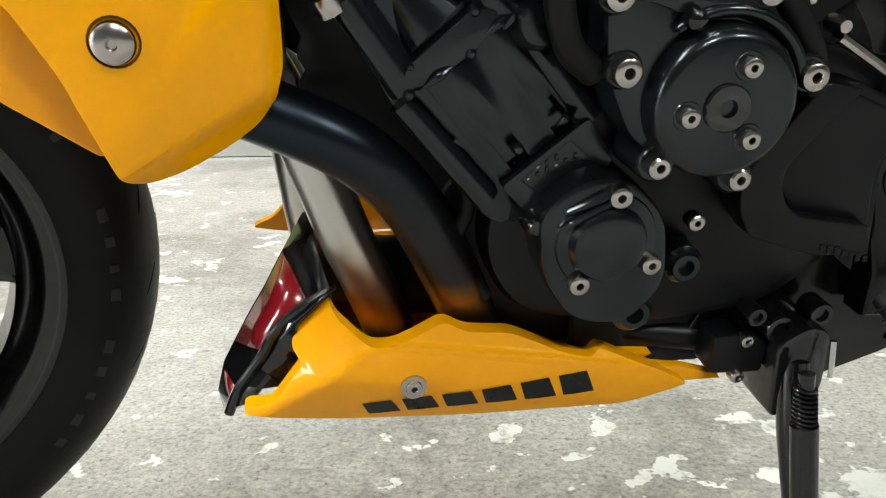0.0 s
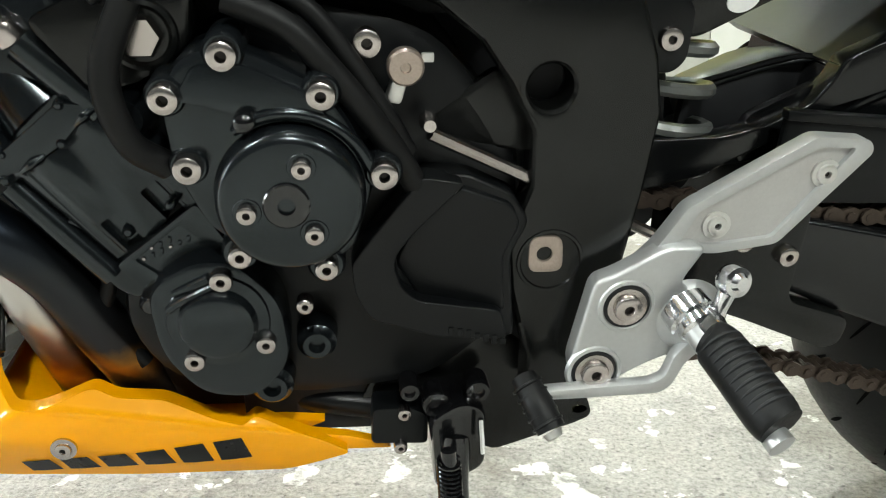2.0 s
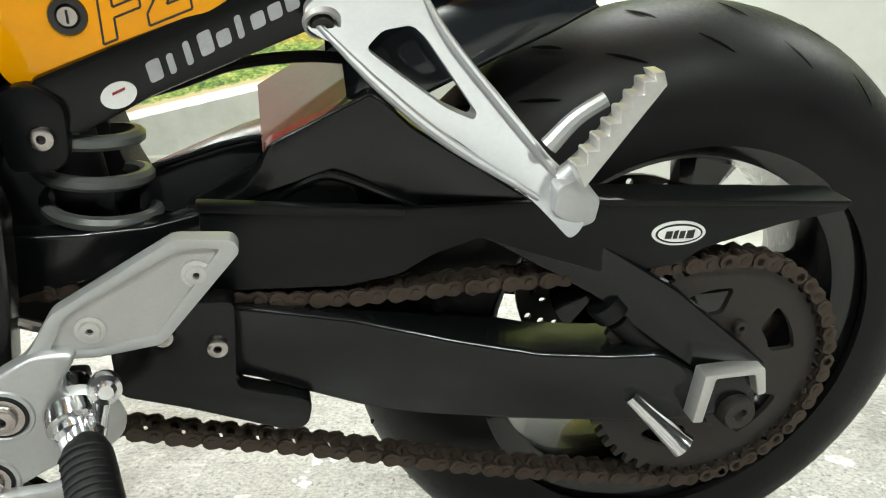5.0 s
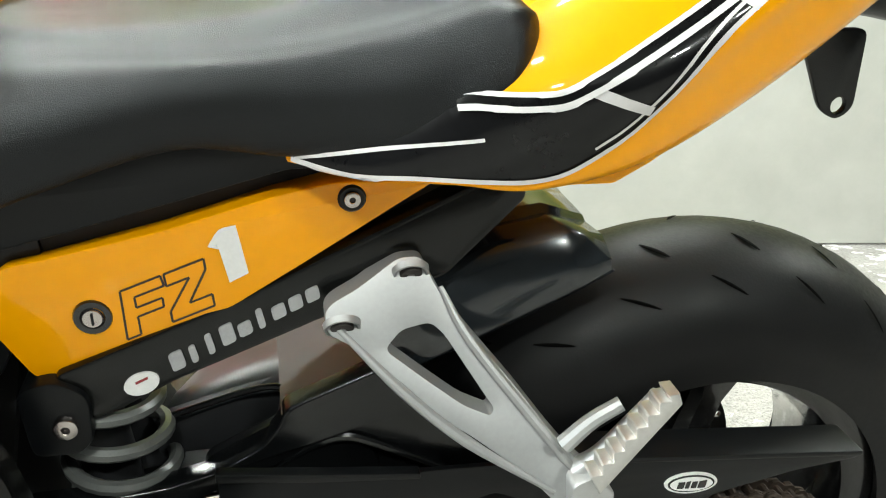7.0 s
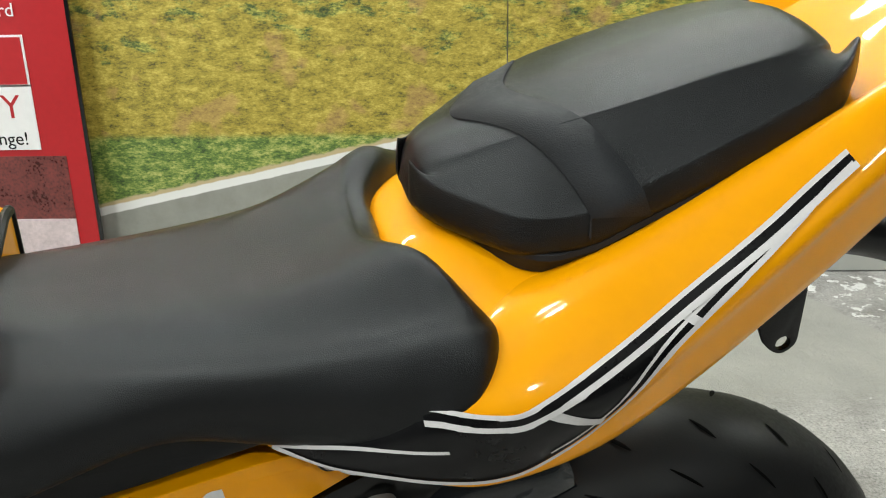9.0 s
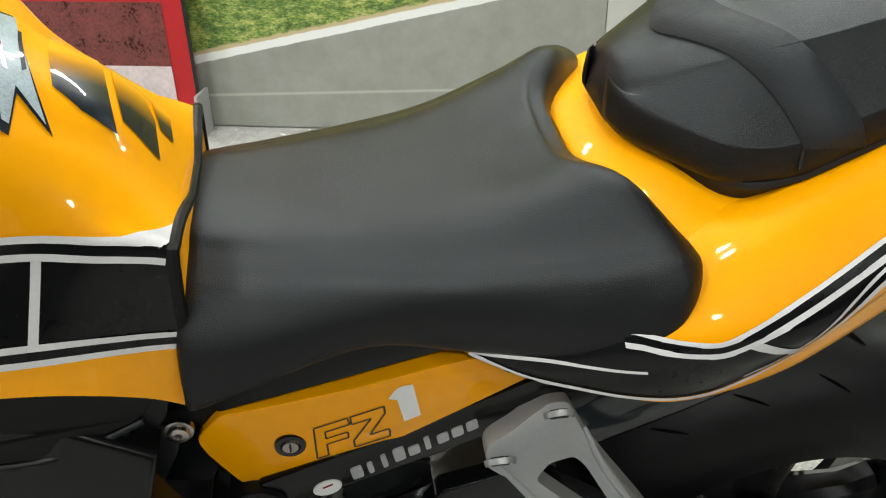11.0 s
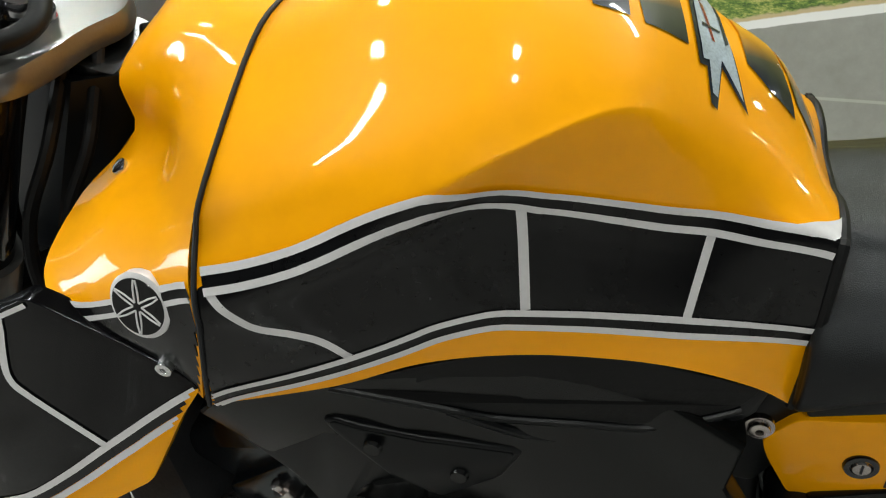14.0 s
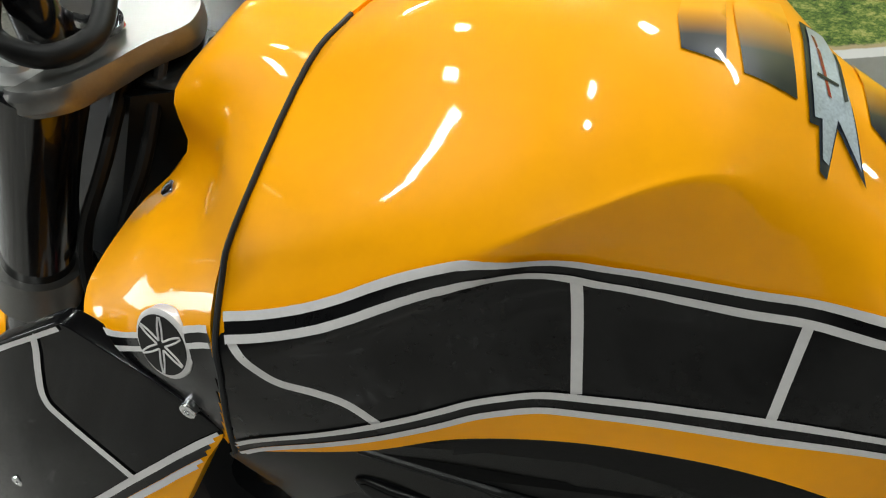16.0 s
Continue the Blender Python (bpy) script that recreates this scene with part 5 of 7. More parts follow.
header([(-1.1, -0.055, 0.5), (-1.055, -0.06, 0.45), (-1.035, -0.065, 0.4), (-1.018, -0.07, 0.35), (-0.995, -0.07, 0.29), (-0.975, -0.06, 0.22)], 0.021, HOT, "bare steel exhaust header with straw heat tint")
header([(-1.1, 0.05, 0.5), (-1.06, 0.03, 0.44), (-1.05, 0.01, 0.38), (-1.04, 0.0, 0.31), (-1.02, 0.0, 0.23)], 0.02, HOT, "bare steel exhaust header")
header([(-1.12, 0.13, 0.5), (-1.06, 0.12, 0.44), (-1.04, 0.1, 0.36), (-1.0, 0.08, 0.25)], 0.02, HOT, "bare steel exhaust header")
part("collector", tube([(-1.03, -0.02, 0.3), (-0.95, -0.03, 0.29), (-0.75, -0.02, 0.285)], [0.03, 0.034, 0.03], 20), DARK, bike)

# belly pan
def pan_y(x, z):
    u = z + 0.2 * (x + 0.9)
    front = -0.66 * (x + 1.0) + 0.75 * (z - 0.31)
    return -0.167 + max(fold(u - 0.288, 0.9, 0.006) + fold(0.264 - u, 0.4, 0.012), fold(front, 1.8))


PAN_CUTS = [((-0.9, u), (0.196, 0.981)) for u in (0.24, 0.252, 0.258, 0.264, 0.276, 0.288, 0.291, 0.294, 0.3)] + [((-1.0 - 0.66 * d, 0.31 + 0.75 * d), (-0.66, 0.75)) for d in (0, 0.004, 0.008)]
pan_outline = [(-1.103, 0.245), (-1.077, 0.24), (-1.03, 0.235), (-0.93, 0.232), (-0.82, 0.236), (-0.766, 0.25), (-0.789, 0.264), (-0.831, 0.283), (-0.839, 0.286), (-0.847, 0.281), (-0.867, 0.287), (-0.905, 0.303), (-0.939, 0.308), (-0.955, 0.316), (-0.971, 0.312), (-0.996, 0.306), (-1.013, 0.308), (-1.031, 0.314), (-1.036, 0.3225), (-1.0585, 0.302), (-1.065, 0.289), (-1.0565, 0.2835), (-1.081, 0.2555), (-1.098, 0.249)]
pan = part("belly_pan", creased(rnd(pan_outline, 0.006, 3), PAN_CUTS, pan_y, 0.014, 0.004), YELLOW, bike, "yellow belly pan with dark block lettering", 50)
part("pan_tip", plate([(-0.83, 0.245), (-0.775, 0.2455), (-0.734, 0.244), (-0.737, 0.249), (-0.768, 0.259), (-0.83, 0.27)], -0.1575, -0.149, (), 0.002), YELLOW, pan)
part("pan_floor", plate(rnd([(-1.07, 0.256), (-1.06, 0.264), (-0.82, 0.266), (-0.785, 0.262), (-0.8, 0.256), (-0.95, 0.254)], 0.003), -0.14, 0.12), YELLOW, pan)
part("pan_right_side", plate(rnd([(x, z + 0.02) for x, z in pan_outline], 0.006, 2), 0.15, 0.16, (), 0), YELLOW, pan)
LIP = [(-1.1, 0.24), (-1.09, 0.252), (-1.074, 0.252), (-1.058, 0.272), (-1.065, 0.287), (-1.06, 0.305), (-1.045, 0.32), (-1.03, 0.335)]
RIDGE = [(-1.117, 0.222), (-1.108, 0.243), (-1.094, 0.262), (-1.085, 0.275), (-1.079, 0.287), (-1.07, 0.298), (-1.052, 0.312), (-1.034, 0.322)]
FRONT = [(-1.128, 0.195), (-1.13, 0.212), (-1.122, 0.24), (-1.111, 0.26), (-1.1, 0.28), (-1.084, 0.306), (-1.067, 0.337), (-1.044, 0.35)]
nose = part("pan_nose", loft([[Vector((x, y, z)) for x, z in c] for c, y in ((LIP, -0.122), (RIDGE, -0.103), (FRONT, -0.06), ([(x + 0.03, z + 0.02) for x, z in FRONT], 0.02), ([(x + 0.05, z + 0.02) for x, z in LIP], 0.08))], caps=False), GLOSS, pan, "gloss black nose of the belly pan", 25)
nose.modifiers.new("thick", "SOLIDIFY").thickness = 0.003
part("red_inlay", loft([[Vector((x, y, z)) for x, z in c] for c, y in (((RIDGE[3:7]), -0.1075), ([((a[0] + c_[0]) / 2, (a[1] + c_[1]) / 2) for a, c_ in zip(RIDGE[3:7], FRONT[3:7])], -0.087), (FRONT[3:7], -0.0635))], caps=False), RED, nose, "dark red glossy inlay").modifiers.new("thick", "SOLIDIFY").thickness = 0.006
part("red_inlay", loft([[Vector((x, y, z)) for x, z in c] for c, y in (([(-1.116, 0.228), (-1.111, 0.238)], -0.0985), ([(-1.124, 0.218), (-1.122, 0.236)], -0.068))], caps=False), RED, nose).modifiers.new("thick", "SOLIDIFY").thickness = 0.004
part("nose_rim", tube([(x, -0.108, z) for x, z in RIDGE], 0.0042, 10), GLOSS, nose)
socket_bolt(pan, (-0.979, -0.168, 0.272), 0.0062, 0.004, STEEL, washer=0.0095)
part("rubber_stop", plate(rnd([(-0.822, 0.233), (-0.822, 0.244), (-0.8, 0.246), (-0.8, 0.236)], 0.003), -0.16, -0.14, (), 0.002), RUBBER, pan, "black rubber stop")
pt = tree_of(pan)
for k in range(6):
    x0, x1 = -1.015 + k * 0.029, -1.015 + k * 0.029 + 0.0235
    zb = lambda x: 0.241 + (x + 1.015) * 0.07
    zt = lambda x: 0.254 + (x + 1.015) * 0.104
    letter = decal([(x0 + 0.004, zb(x0)), (x0 - 0.001, zt(x0)), (x0 + 0.007, zt(x0) + 0.0008), (x1 - 0.003, zt(x1)), (x1 + 0.004, zb(x1)), (x0 + 0.012, zb(x0))], pt, 0.0007, 2)
    part("lettering_block", letter, PANEL, pan)

# fuel tank
def crease(stations, widths=(0.03, 0.028, 0.014, 0.007, 0.01, 0.016, 0.018, 0.02)):
    """Sharpens the edge at the fourth point of each station."""
    out = []
    for s, w in zip(stations, widths):
        p = [Vector(q) for q in s]
        out.append(p[:3] + [p[3].lerp(p[2], min(0.4, w / (p[2] - p[3]).length)), p[3].lerp(p[4], min(0.4, w / (p[4] - p[3]).length))] + p[4:])
    return out


half_tank = skin(crease([
    [(-0.966, -0.206, 0.75), (-0.956, -0.212, 0.79), (-0.946, -0.214, 0.835), (-0.947, -0.204, 0.872), (-0.95, -0.158, 0.908), (-0.945, -0.06, 0.962), (-0.942, 0, 0.972)],
    [(-0.87, -0.202, 0.781), (-0.87, -0.203, 0.812), (-0.87, -0.198, 0.866), (-0.87, -0.199, 0.889), (-0.87, -0.158, 0.938), (-0.87, -0.065, 0.995), (-0.87, 0, 1.006)],
    [(-0.81, -0.191, 0.801), (-0.81, -0.19, 0.827), (-0.81, -0.18, 0.89), (-0.81, -0.188, 0.921), (-0.81, -0.148, 0.96), (-0.81, -0.068, 1.005), (-0.81, 0, 1.014)],
    [(-0.75, -0.176, 0.803), (-0.75, -0.17, 0.835), (-0.75, -0.153, 0.9), (-0.75, -0.165, 0.95), (-0.75, -0.125, 0.98), (-0.75, -0.065, 1.006), (-0.75, 0, 1.013)],
    [(-0.69, -0.158, 0.79), (-0.69, -0.15, 0.822), (-0.69, -0.13, 0.88), (-0.69, -0.126, 0.957), (-0.69, -0.085, 0.976), (-0.69, -0.05, 0.986), (-0.69, 0, 0.992)],
    [(-0.64, -0.143, 0.772), (-0.64, -0.132, 0.806), (-0.64, -0.11, 0.858), (-0.64, -0.09, 0.919), (-0.64, -0.058, 0.938), (-0.64, -0.03, 0.952), (-0.64, 0, 0.958)],
    [(-0.59, -0.125, 0.742), (-0.59, -0.117, 0.79), (-0.59, -0.102, 0.857), (-0.59, -0.078, 0.885), (-0.59, -0.047, 0.9), (-0.59, -0.028, 0.914), (-0.59, 0, 0.918)],
    [(-0.561, -0.116, 0.718), (-0.556, -0.11, 0.768), (-0.552, -0.1, 0.842), (-0.55, -0.087, 0.856), (-0.548, -0.05, 0.85), (-0.548, -0.025, 0.842), (-0.548, 0, 0.841)],
]))
tank = part("fuel_tank", loft(mirror_rows(half_tank)), YELLOW, bike, "glossy yellow fuel tank with black and silver speed-block stripes", 60)
half_shroud = skin([
    [(-0.971, -0.207, 0.757), (-0.961, -0.211, 0.79), (-0.95, -0.213, 0.835), (-0.951, -0.203, 0.872), (-0.954, -0.157, 0.908), (-0.949, -0.06, 0.962), (-0.946, 0, 0.972)],
    [(-0.99, -0.204, 0.783), (-0.99, -0.207, 0.805), (-0.99, -0.205, 0.842), (-0.995, -0.185, 0.865), (-0.99, -0.125, 0.9), (-0.99, -0.06, 0.963), (-0.985, 0, 0.976)],
    [(-1.04, -0.197, 0.802), (-1.042, -0.197, 0.814), (-1.045, -0.183, 0.842), (-1.045, -0.145, 0.868), (-1.015, -0.095, 0.895), (-1.025, -0.065, 0.955), (-1.02, 0, 0.98)],
    [(-1.075, -0.193, 0.812), (-1.085, -0.186, 0.82), (-1.108, -0.15, 0.826), (-1.098, -0.1, 0.852), (-1.052, -0.076, 0.895), (-1.06, -0.06, 0.935), (-1.04, 0, 0.968)],
])
shroud = part("tank_shroud", loft(mirror_rows(half_shroud)), YELLOW, bike, "yellow front tank shroud with a round emblem", 60)
ts = tree_of(tank, shroud)
UP = [(-1.08, 0.812), (-1.05, 0.8185), (-1.021, 0.83), (-0.99, 0.845), (-0.962, 0.857), (-0.942, 0.866), (-0.921, 0.871), (-0.902, 0.8765), (-0.882, 0.8835), (-0.8635, 0.8915), (-0.845, 0.901), (-0.8275, 0.9095), (-0.811, 0.916), (-0.795, 0.9205), (-0.7805, 0.9205), (-0.766, 0.9175), (-0.751, 0.912), (-0.7355, 0.9055), (-0.7195, 0.9), (-0.687, 0.8875), (-0.653, 0.873), (-0.6185, 0.8635), (-0.585, 0.857), (-0.5655, 0.8525), (-0.557, 0.85)]
LOW = [(-0.964, 0.757), (-0.941, 0.77), (-0.897, 0.788), (-0.855, 0.805), (-0.8175, 0.82), (-0.7995, 0.827), (-0.782, 0.8305), (-0.765, 0.832), (-0.748, 0.83), (-0.7135, 0.823), (-0.6795, 0.814), (-0.6435, 0.803), (-0.608, 0.794), (-0.577, 0.7865), (-0.5585, 0.782)]
tank_up = [p for p in UP if p[0] > -0.95]
part("panel_decal", band([(-0.9465, 0.86)] + [(x, z - 0.002) for x, z in tank_up], [(-0.962, 0.762), (-0.944, 0.772)] + [(x, z + 0.003) for x, z in LOW if x > -0.935], ts, 0.0011, 26), PANEL, tank, "black decal panel")
part("panel_decal", band([(x, z - 0.004) for x, z in UP[:5]] + [(-0.951, 0.857)], [(-1.075, 0.807), (-1.05, 0.806), (-1.02, 0.797), (-0.99, 0.783), (-0.97, 0.765), (-0.951, 0.752)], ts, 0.0005, 8), PANEL, shroud, "black decal panel")
for d, w, m_, nm in ((0.0, 0.0078, PANEL, "stripe"), (0.0055, 0.0046, SILVERDECAL, "stripe"), (-0.0055, 0.0046, SILVERDECAL, "stripe")):
    part(nm, stripe(shift([(x if x > -0.944 else -0.9435, z) for x, z in tank_up], d), w, ts, lift=0.0018 if m_ is PANEL else 0.0024, rows=6), m_, tank)
    part(nm, stripe(shift(UP[:5] + [(-0.951, 0.861)], d * 0.82), w * 0.8, ts, lift=0.0008 if m_ is PANEL else 0.0012), m_, shroud)
for d, w, m_ in ((0.0, 0.0068, PANEL), (0.0049, 0.0042, SILVERDECAL), (-0.0049, 0.0042, SILVERDECAL)):
    part("stripe", stripe(shift([p for p in LOW if p[0] > -0.97], d), w, ts, lift=0.0018 if m_ is PANEL else 0.0024, rows=6), m_, tank)
for line in ([(-0.749, 0.905), (-0.745, 0.836)], [(-0.634, 0.862), (-0.645, 0.809)], [(-0.939, 0.862), (-0.924, 0.845), (-0.911, 0.835), (-0.889, 0.83), (-0.871, 0.824), (-0.854, 0.811)]):
    part("stripe", stripe(line, 0.006, ts, lift=0.0012), SILVERDECAL, tank)
part("tank_seam", tube([p + Vector((-0.001, -0.0015, 0.001)) for p in half_tank[0]], 0.0019, 8, 1), DARK, tank)
# dark tube along the rear edge stands for the shaded gap to the seat
edge_line = [p + Vector((-0.002, 0, 0.0005)) for p in half_tank[-1]]
part("edge_strip", tube(edge_line + [Vector((p.x, -p.y, p.z)) for p in edge_line[-2::-1]], 0.0045, 8, 1), RUBBER, tank, "dark strip standing for the shaded gap against the seat")
# round emblem: ring and six spokes on a dark disc
EM = Vector((-0.993, -0.205, 0.842))
emblem = part("emblem", lathe([(0, 0.0025), (0.021, 0.0025), (0.0238, 0.001), (0.0238, -0.006)], EM, (-0.12, -0.95, 0.28), 36), SILVERDECAL, shroud, "round silver and black emblem")
part("emblem_field", lathe([(0, 0.0032), (0.0203, 0.0032), (0.0205, 0.002)], EM, (-0.12, -0.95, 0.28), 36), PANEL, emblem)
q = Vector((0, 0, 1)).rotation_difference(Vector((-0.12, -0.95, 0.28)).normalized())
for k in range(6):
    a = math.pi * k / 3 + 0.4
    u, v = Vector((math.cos(a), math.sin(a), 0)), Vector((-math.sin(a), math.cos(a), 0))
    for s in (-1, 1):
        part("emblem_spoke", tube([EM + q @ (u * 0.003 + v * s * 0.0016 + Vector((0, 0, 0.0034))), EM + q @ (u * 0.0125 + v * s * 0.0017 + Vector((0, 0, 0.0034))), EM + q @ (u * 0.0195 + v * s * 0.0006 + Vector((0, 0, 0.0034)))], 0.0007, 6, 3), SILVERDECAL, emblem)
sp_, sn_ = on_surface(ts, (-1.056, -0.085, 0.87), (0.2, 0.9, -0.4))
socket_bolt(shroud, sp_, 0.007, 0.003, CHROME, axis=sn_)
# top stickers on the tank, in plan: airbrushed panels and a pale flash between them
FLASH = [(-0.661, 0.02), (-0.654, -0.03), (-0.65, -0.05), (-0.646, -0.047), (-0.643, -0.066), (-0.6395, -0.066), (-0.638, -0.04), (-0.6225, -0.054), (-0.636, -0.015), (-0.645, 0.012), (-0.651, 0.03)]
kw = dict(way=(0, 0, -1), far=-1.5, plan=True)
for poly in ([(-0.724, -0.02), (-0.723, -0.046), (-0.717, -0.069), (-0.695, -0.064), (-0.7, -0.03), (-0.703, -0.01)], [(-0.699, -0.01), (-0.696, -0.024), (-0.686, -0.063), (-0.659, -0.05), (-0.671, 0.011), (-0.676, 0.03)], [(-0.632, 0.03), (-0.62, -0.028), (-0.604, -0.035), (-0.586, -0.036), (-0.599, 0.018), (-0.611, 0.045)], [(-0.601, 0.045), (-0.584, -0.022), (-0.5655, -0.024), (-0.571, 0.012), (-0.584, 0.04)], [(-0.578, 0.045), (-0.568, 0.01), (-0.5615, 0.012), (-0.566, 0.04)]):
    part("airbrushed_panel", decal(poly, ts, 0.0009, 7, **kw), AIRBRUSH, tank, "airbrushed navy and yellow panel")
cx, cy = -0.642, -0.02
part("flash_outline", decal([(cx + (x - cx) * 1.2, cy + (y - cy) * 1.1 - 0.002) for x, y in FLASH], ts, 0.0013, 7, **kw), NAVY, tank)
part("flash", decal(FLASH, ts, 0.0019, 7, **kw), ICE, tank, "pale blue flash")
for k, l in enumerate(([(-0.658, 0.01), (-0.656, 0.01), (-0.643, -0.032), (-0.645, -0.032)], [(-0.645, 0.01), (-0.643, 0.01), (-0.634, -0.025), (-0.636, -0.028)], [(-0.652, -0.022), (-0.64, -0.018), (-0.64, -0.02), (-0.652, -0.025)])):
    part("flash_line", decal(l, ts, 0.0024, 2, **kw), RED if k == 0 else NAVY, tank)

# black trim under the tank, and the frame-side scoop panel
trim_y = lambda x, z: -0.118 - 0.28 * min(max(-0.58 - x, 0), 0.26)
trim = part("tank_trim", plate(rnd([(-0.965, 0.752), (-0.9, 0.768), (-0.82, 0.79), (-0.745, 0.797), (-0.68, 0.784), (-0.6, 0.75), (-0.575, 0.735), (-0.585, 0.7), (-0.65, 0.675), (-0.72, 0.66), (-0.8, 0.66), (-0.87, 0.65), (-0.905, 0.592), (-0.93, 0.647), (-0.963, 0.681), (-0.994, 0.713), (-0.986, 0.741)], 0.008), -0.17, -0.1, (), 0.004, lambda x, z: trim_y(x, z) + 0.006), PLASTIC, bike, "matt black cast frame under the tank")
pad_outline = rnd([(-0.886, 0.769), (-0.823, 0.788), (-0.786, 0.793), (-0.763, 0.796), (-0.713, 0.789), (-0.676, 0.779), (-0.639, 0.761), (-0.584, 0.735), (-0.598, 0.718), (-0.632, 0.711), (-0.665, 0.709), (-0.709, 0.72), (-0.768, 0.735), (-0.805, 0.751)], 0.009)
pad = part("knee_pad", plate(pad_outline, -0.17, -0.1, (), 0.005, trim_y, 3), RUBBER, trim, "raised rubbery knee pad")
part("pad_rim", tube([(x, trim_y(x, z) + 0.001, z) for x, z in ((-0.88, 0.7655), (-0.805, 0.747), (-0.768, 0.731), (-0.709, 0.716), (-0.665, 0.705), (-0.632, 0.707), (-0.597, 0.715))], 0.0036, 10), PLASTIC, trim)
part("frame_crease", tube([(x, trim_y(x, z) + 0.004, z) for x, z in ((-0.8, 0.74), (-0.751, 0.708), (-0.709, 0.695), (-0.673, 0.684), (-0.635, 0.7), (-0.61, 0.708))], 0.0042, 10), PLASTIC, trim)


def scoop_y(x):
    return trim_y(x, 0.7) + 0.0005


sp = part("scoop_panel", plate(rnd([(-0.893, 0.728), (-0.884, 0.733), (-0.87, 0.73), (-0.81, 0.713), (-0.747, 0.69), (-0.766, 0.66), (-0.811, 0.642), (-0.85, 0.674), (-0.888, 0.718)], 0.006), -0.2, -0.175, (), 0.004, lambda x, z: scoop_y(x), 3), PLASTIC, bike, "matt black scoop panel with two rivets")
part("panel_rim", plate(rnd([(-0.888, 0.7265), (-0.882, 0.7295), (-0.87, 0.7265), (-0.811, 0.7095), (-0.754, 0.6885), (-0.769, 0.6635), (-0.811, 0.647), (-0.848, 0.678), (-0.884, 0.718)], 0.006), -0.2, -0.19, (), 0.0015, lambda x, z: scoop_y(x) - 0.0012), PLASTIC, sp)
for x, z in ((-0.856, 0.706), (-0.796, 0.67)):
    part("rivet", lathe([(0, 0.002), (0.0062, 0.002), (0.0078, -0.001)], (x, scoop_y(x) - 0.002, z)), FRAME, sp)
part("side_plate", plate(rnd([(-0.665, 0.685), (-0.61, 0.73), (-0.57, 0.75), (-0.53, 0.745), (-0.525, 0.68), (-0.57, 0.59), (-0.62, 0.6)], 0.008), -0.088, -0.06), PLASTIC, bike, "black plate behind the seat lock cover")
socket_bolt(bike, (-0.579, -0.108, 0.683), 0.0085, 0.006, STEEL, washer=0.0115)

# seat
def seat_row(x, zt, hc, zc, hb, zb, lean=0.0, notch=0.0, dish=0.0):
    wide, tall = hc + (hb - hc) * 0.72 + (0.009 if x < -0.28 else 0.003), zb + (zc - zb) * 0.5
    pts = [(x - lean, -hb + 0.02, zb - 0.004), (x - lean, -hb, zb), (x - lean * 0.55, -wide, tall), (x, -hc - (wide - hc) * 0.34 - 0.003, zc + (tall - zc) * 0.3), (x, -hc + 0.003, zc - 0.002), (x, -hc + 0.018, zc + 0.004), (x, -hc * 0.62, zt - 0.002), (x, -hc * 0.3, zt - dish * 0.7), (x, 0, zt - dish)]
    return [(px - notch * min(1, max(0, (0.147 + py) / 0.104)), py, pz) for px, py, pz in pts]


half_seat = skin([
    seat_row(-0.562, 0.826, 0.072, 0.814, 0.122, 0.728, 0.002),
    seat_row(-0.553, 0.834, 0.08, 0.82, 0.13, 0.73, 0.004),
    seat_row(-0.5, 0.832, 0.092, 0.82, 0.13, 0.747, 0.012),
    seat_row(-0.43, 0.836, 0.108, 0.822, 0.122, 0.768),
    seat_row(-0.36, 0.847, 0.125, 0.829, 0.133, 0.765),
    seat_row(-0.29, 0.872, 0.145, 0.847, 0.162, 0.774, 0.0, 0.012, 0.008),
    seat_row(-0.262, 0.884, 0.153, 0.857, 0.177, 0.786, 0.0, 0.025, 0.016),
    seat_row(-0.243, 0.8885, 0.157, 0.863, 0.184, 0.801, 0.0, 0.038, 0.024),
    seat_row(-0.225, 0.884, 0.157, 0.862, 0.181, 0.822, 0.0, 0.046, 0.02),
    seat_row(-0.211, 0.873, 0.149, 0.856, 0.164, 0.834, 0.0, 0.054, 0.014),
    seat_row(-0.203, 0.86, 0.13, 0.85, 0.142, 0.826, 0.0, 0.06, 0.008),
])
seat = part("rider_seat", loft(mirror_rows(half_seat)), VINYL, bike, "black vinyl rider seat", 60)
part("under_tray", plate(rnd([(-0.545, 0.74), (-0.54, 0.64), (-0.3, 0.69), (-0.22, 0.72), (-0.23, 0.77), (-0.4, 0.76)], 0.01), -0.085, 0.085), DARK, seat)
part("seat_base", plate(rnd([(-0.555, 0.735), (-0.548, 0.698), (-0.45, 0.722), (-0.36, 0.745), (-0.25, 0.745), (-0.25, 0.775), (-0.36, 0.775), (-0.45, 0.764), (-0.54, 0.738)], 0.004), -0.108, 0.108, (), 0.003), PLASTIC, seat)

# side cover with lettering
cover = part("side_cover", plate(rnd([(-0.572, 0.655), (-0.55, 0.683), (-0.525, 0.687), (-0.445, 0.705), (-0.37, 0.727), (-0.329, 0.736), (-0.26, 0.735), (-0.29, 0.716), (-0.351, 0.677), (-0.414, 0.638), (-0.476, 0.609), (-0.525, 0.593), (-0.543, 0.593), (-0.566, 0.635)], 0.008), -0.11, -0.075, (), 0.008, lambda x, z: -0.1 - 0.06 * (x + 0.5), 3), YELLOW, bike, "yellow side cover with a black lock")
ct = tree_of(cover)
lock = part("lock_ring", lathe([(0.0, -0.001), (0.007, -0.001), (0.0085, 0.001), (0.0125, 0.001), (0.0135, -0.001), (0.0135, -0.006)], (-0.498, -0.1012, 0.642)), GLOSS, cover, "black lock bezel")
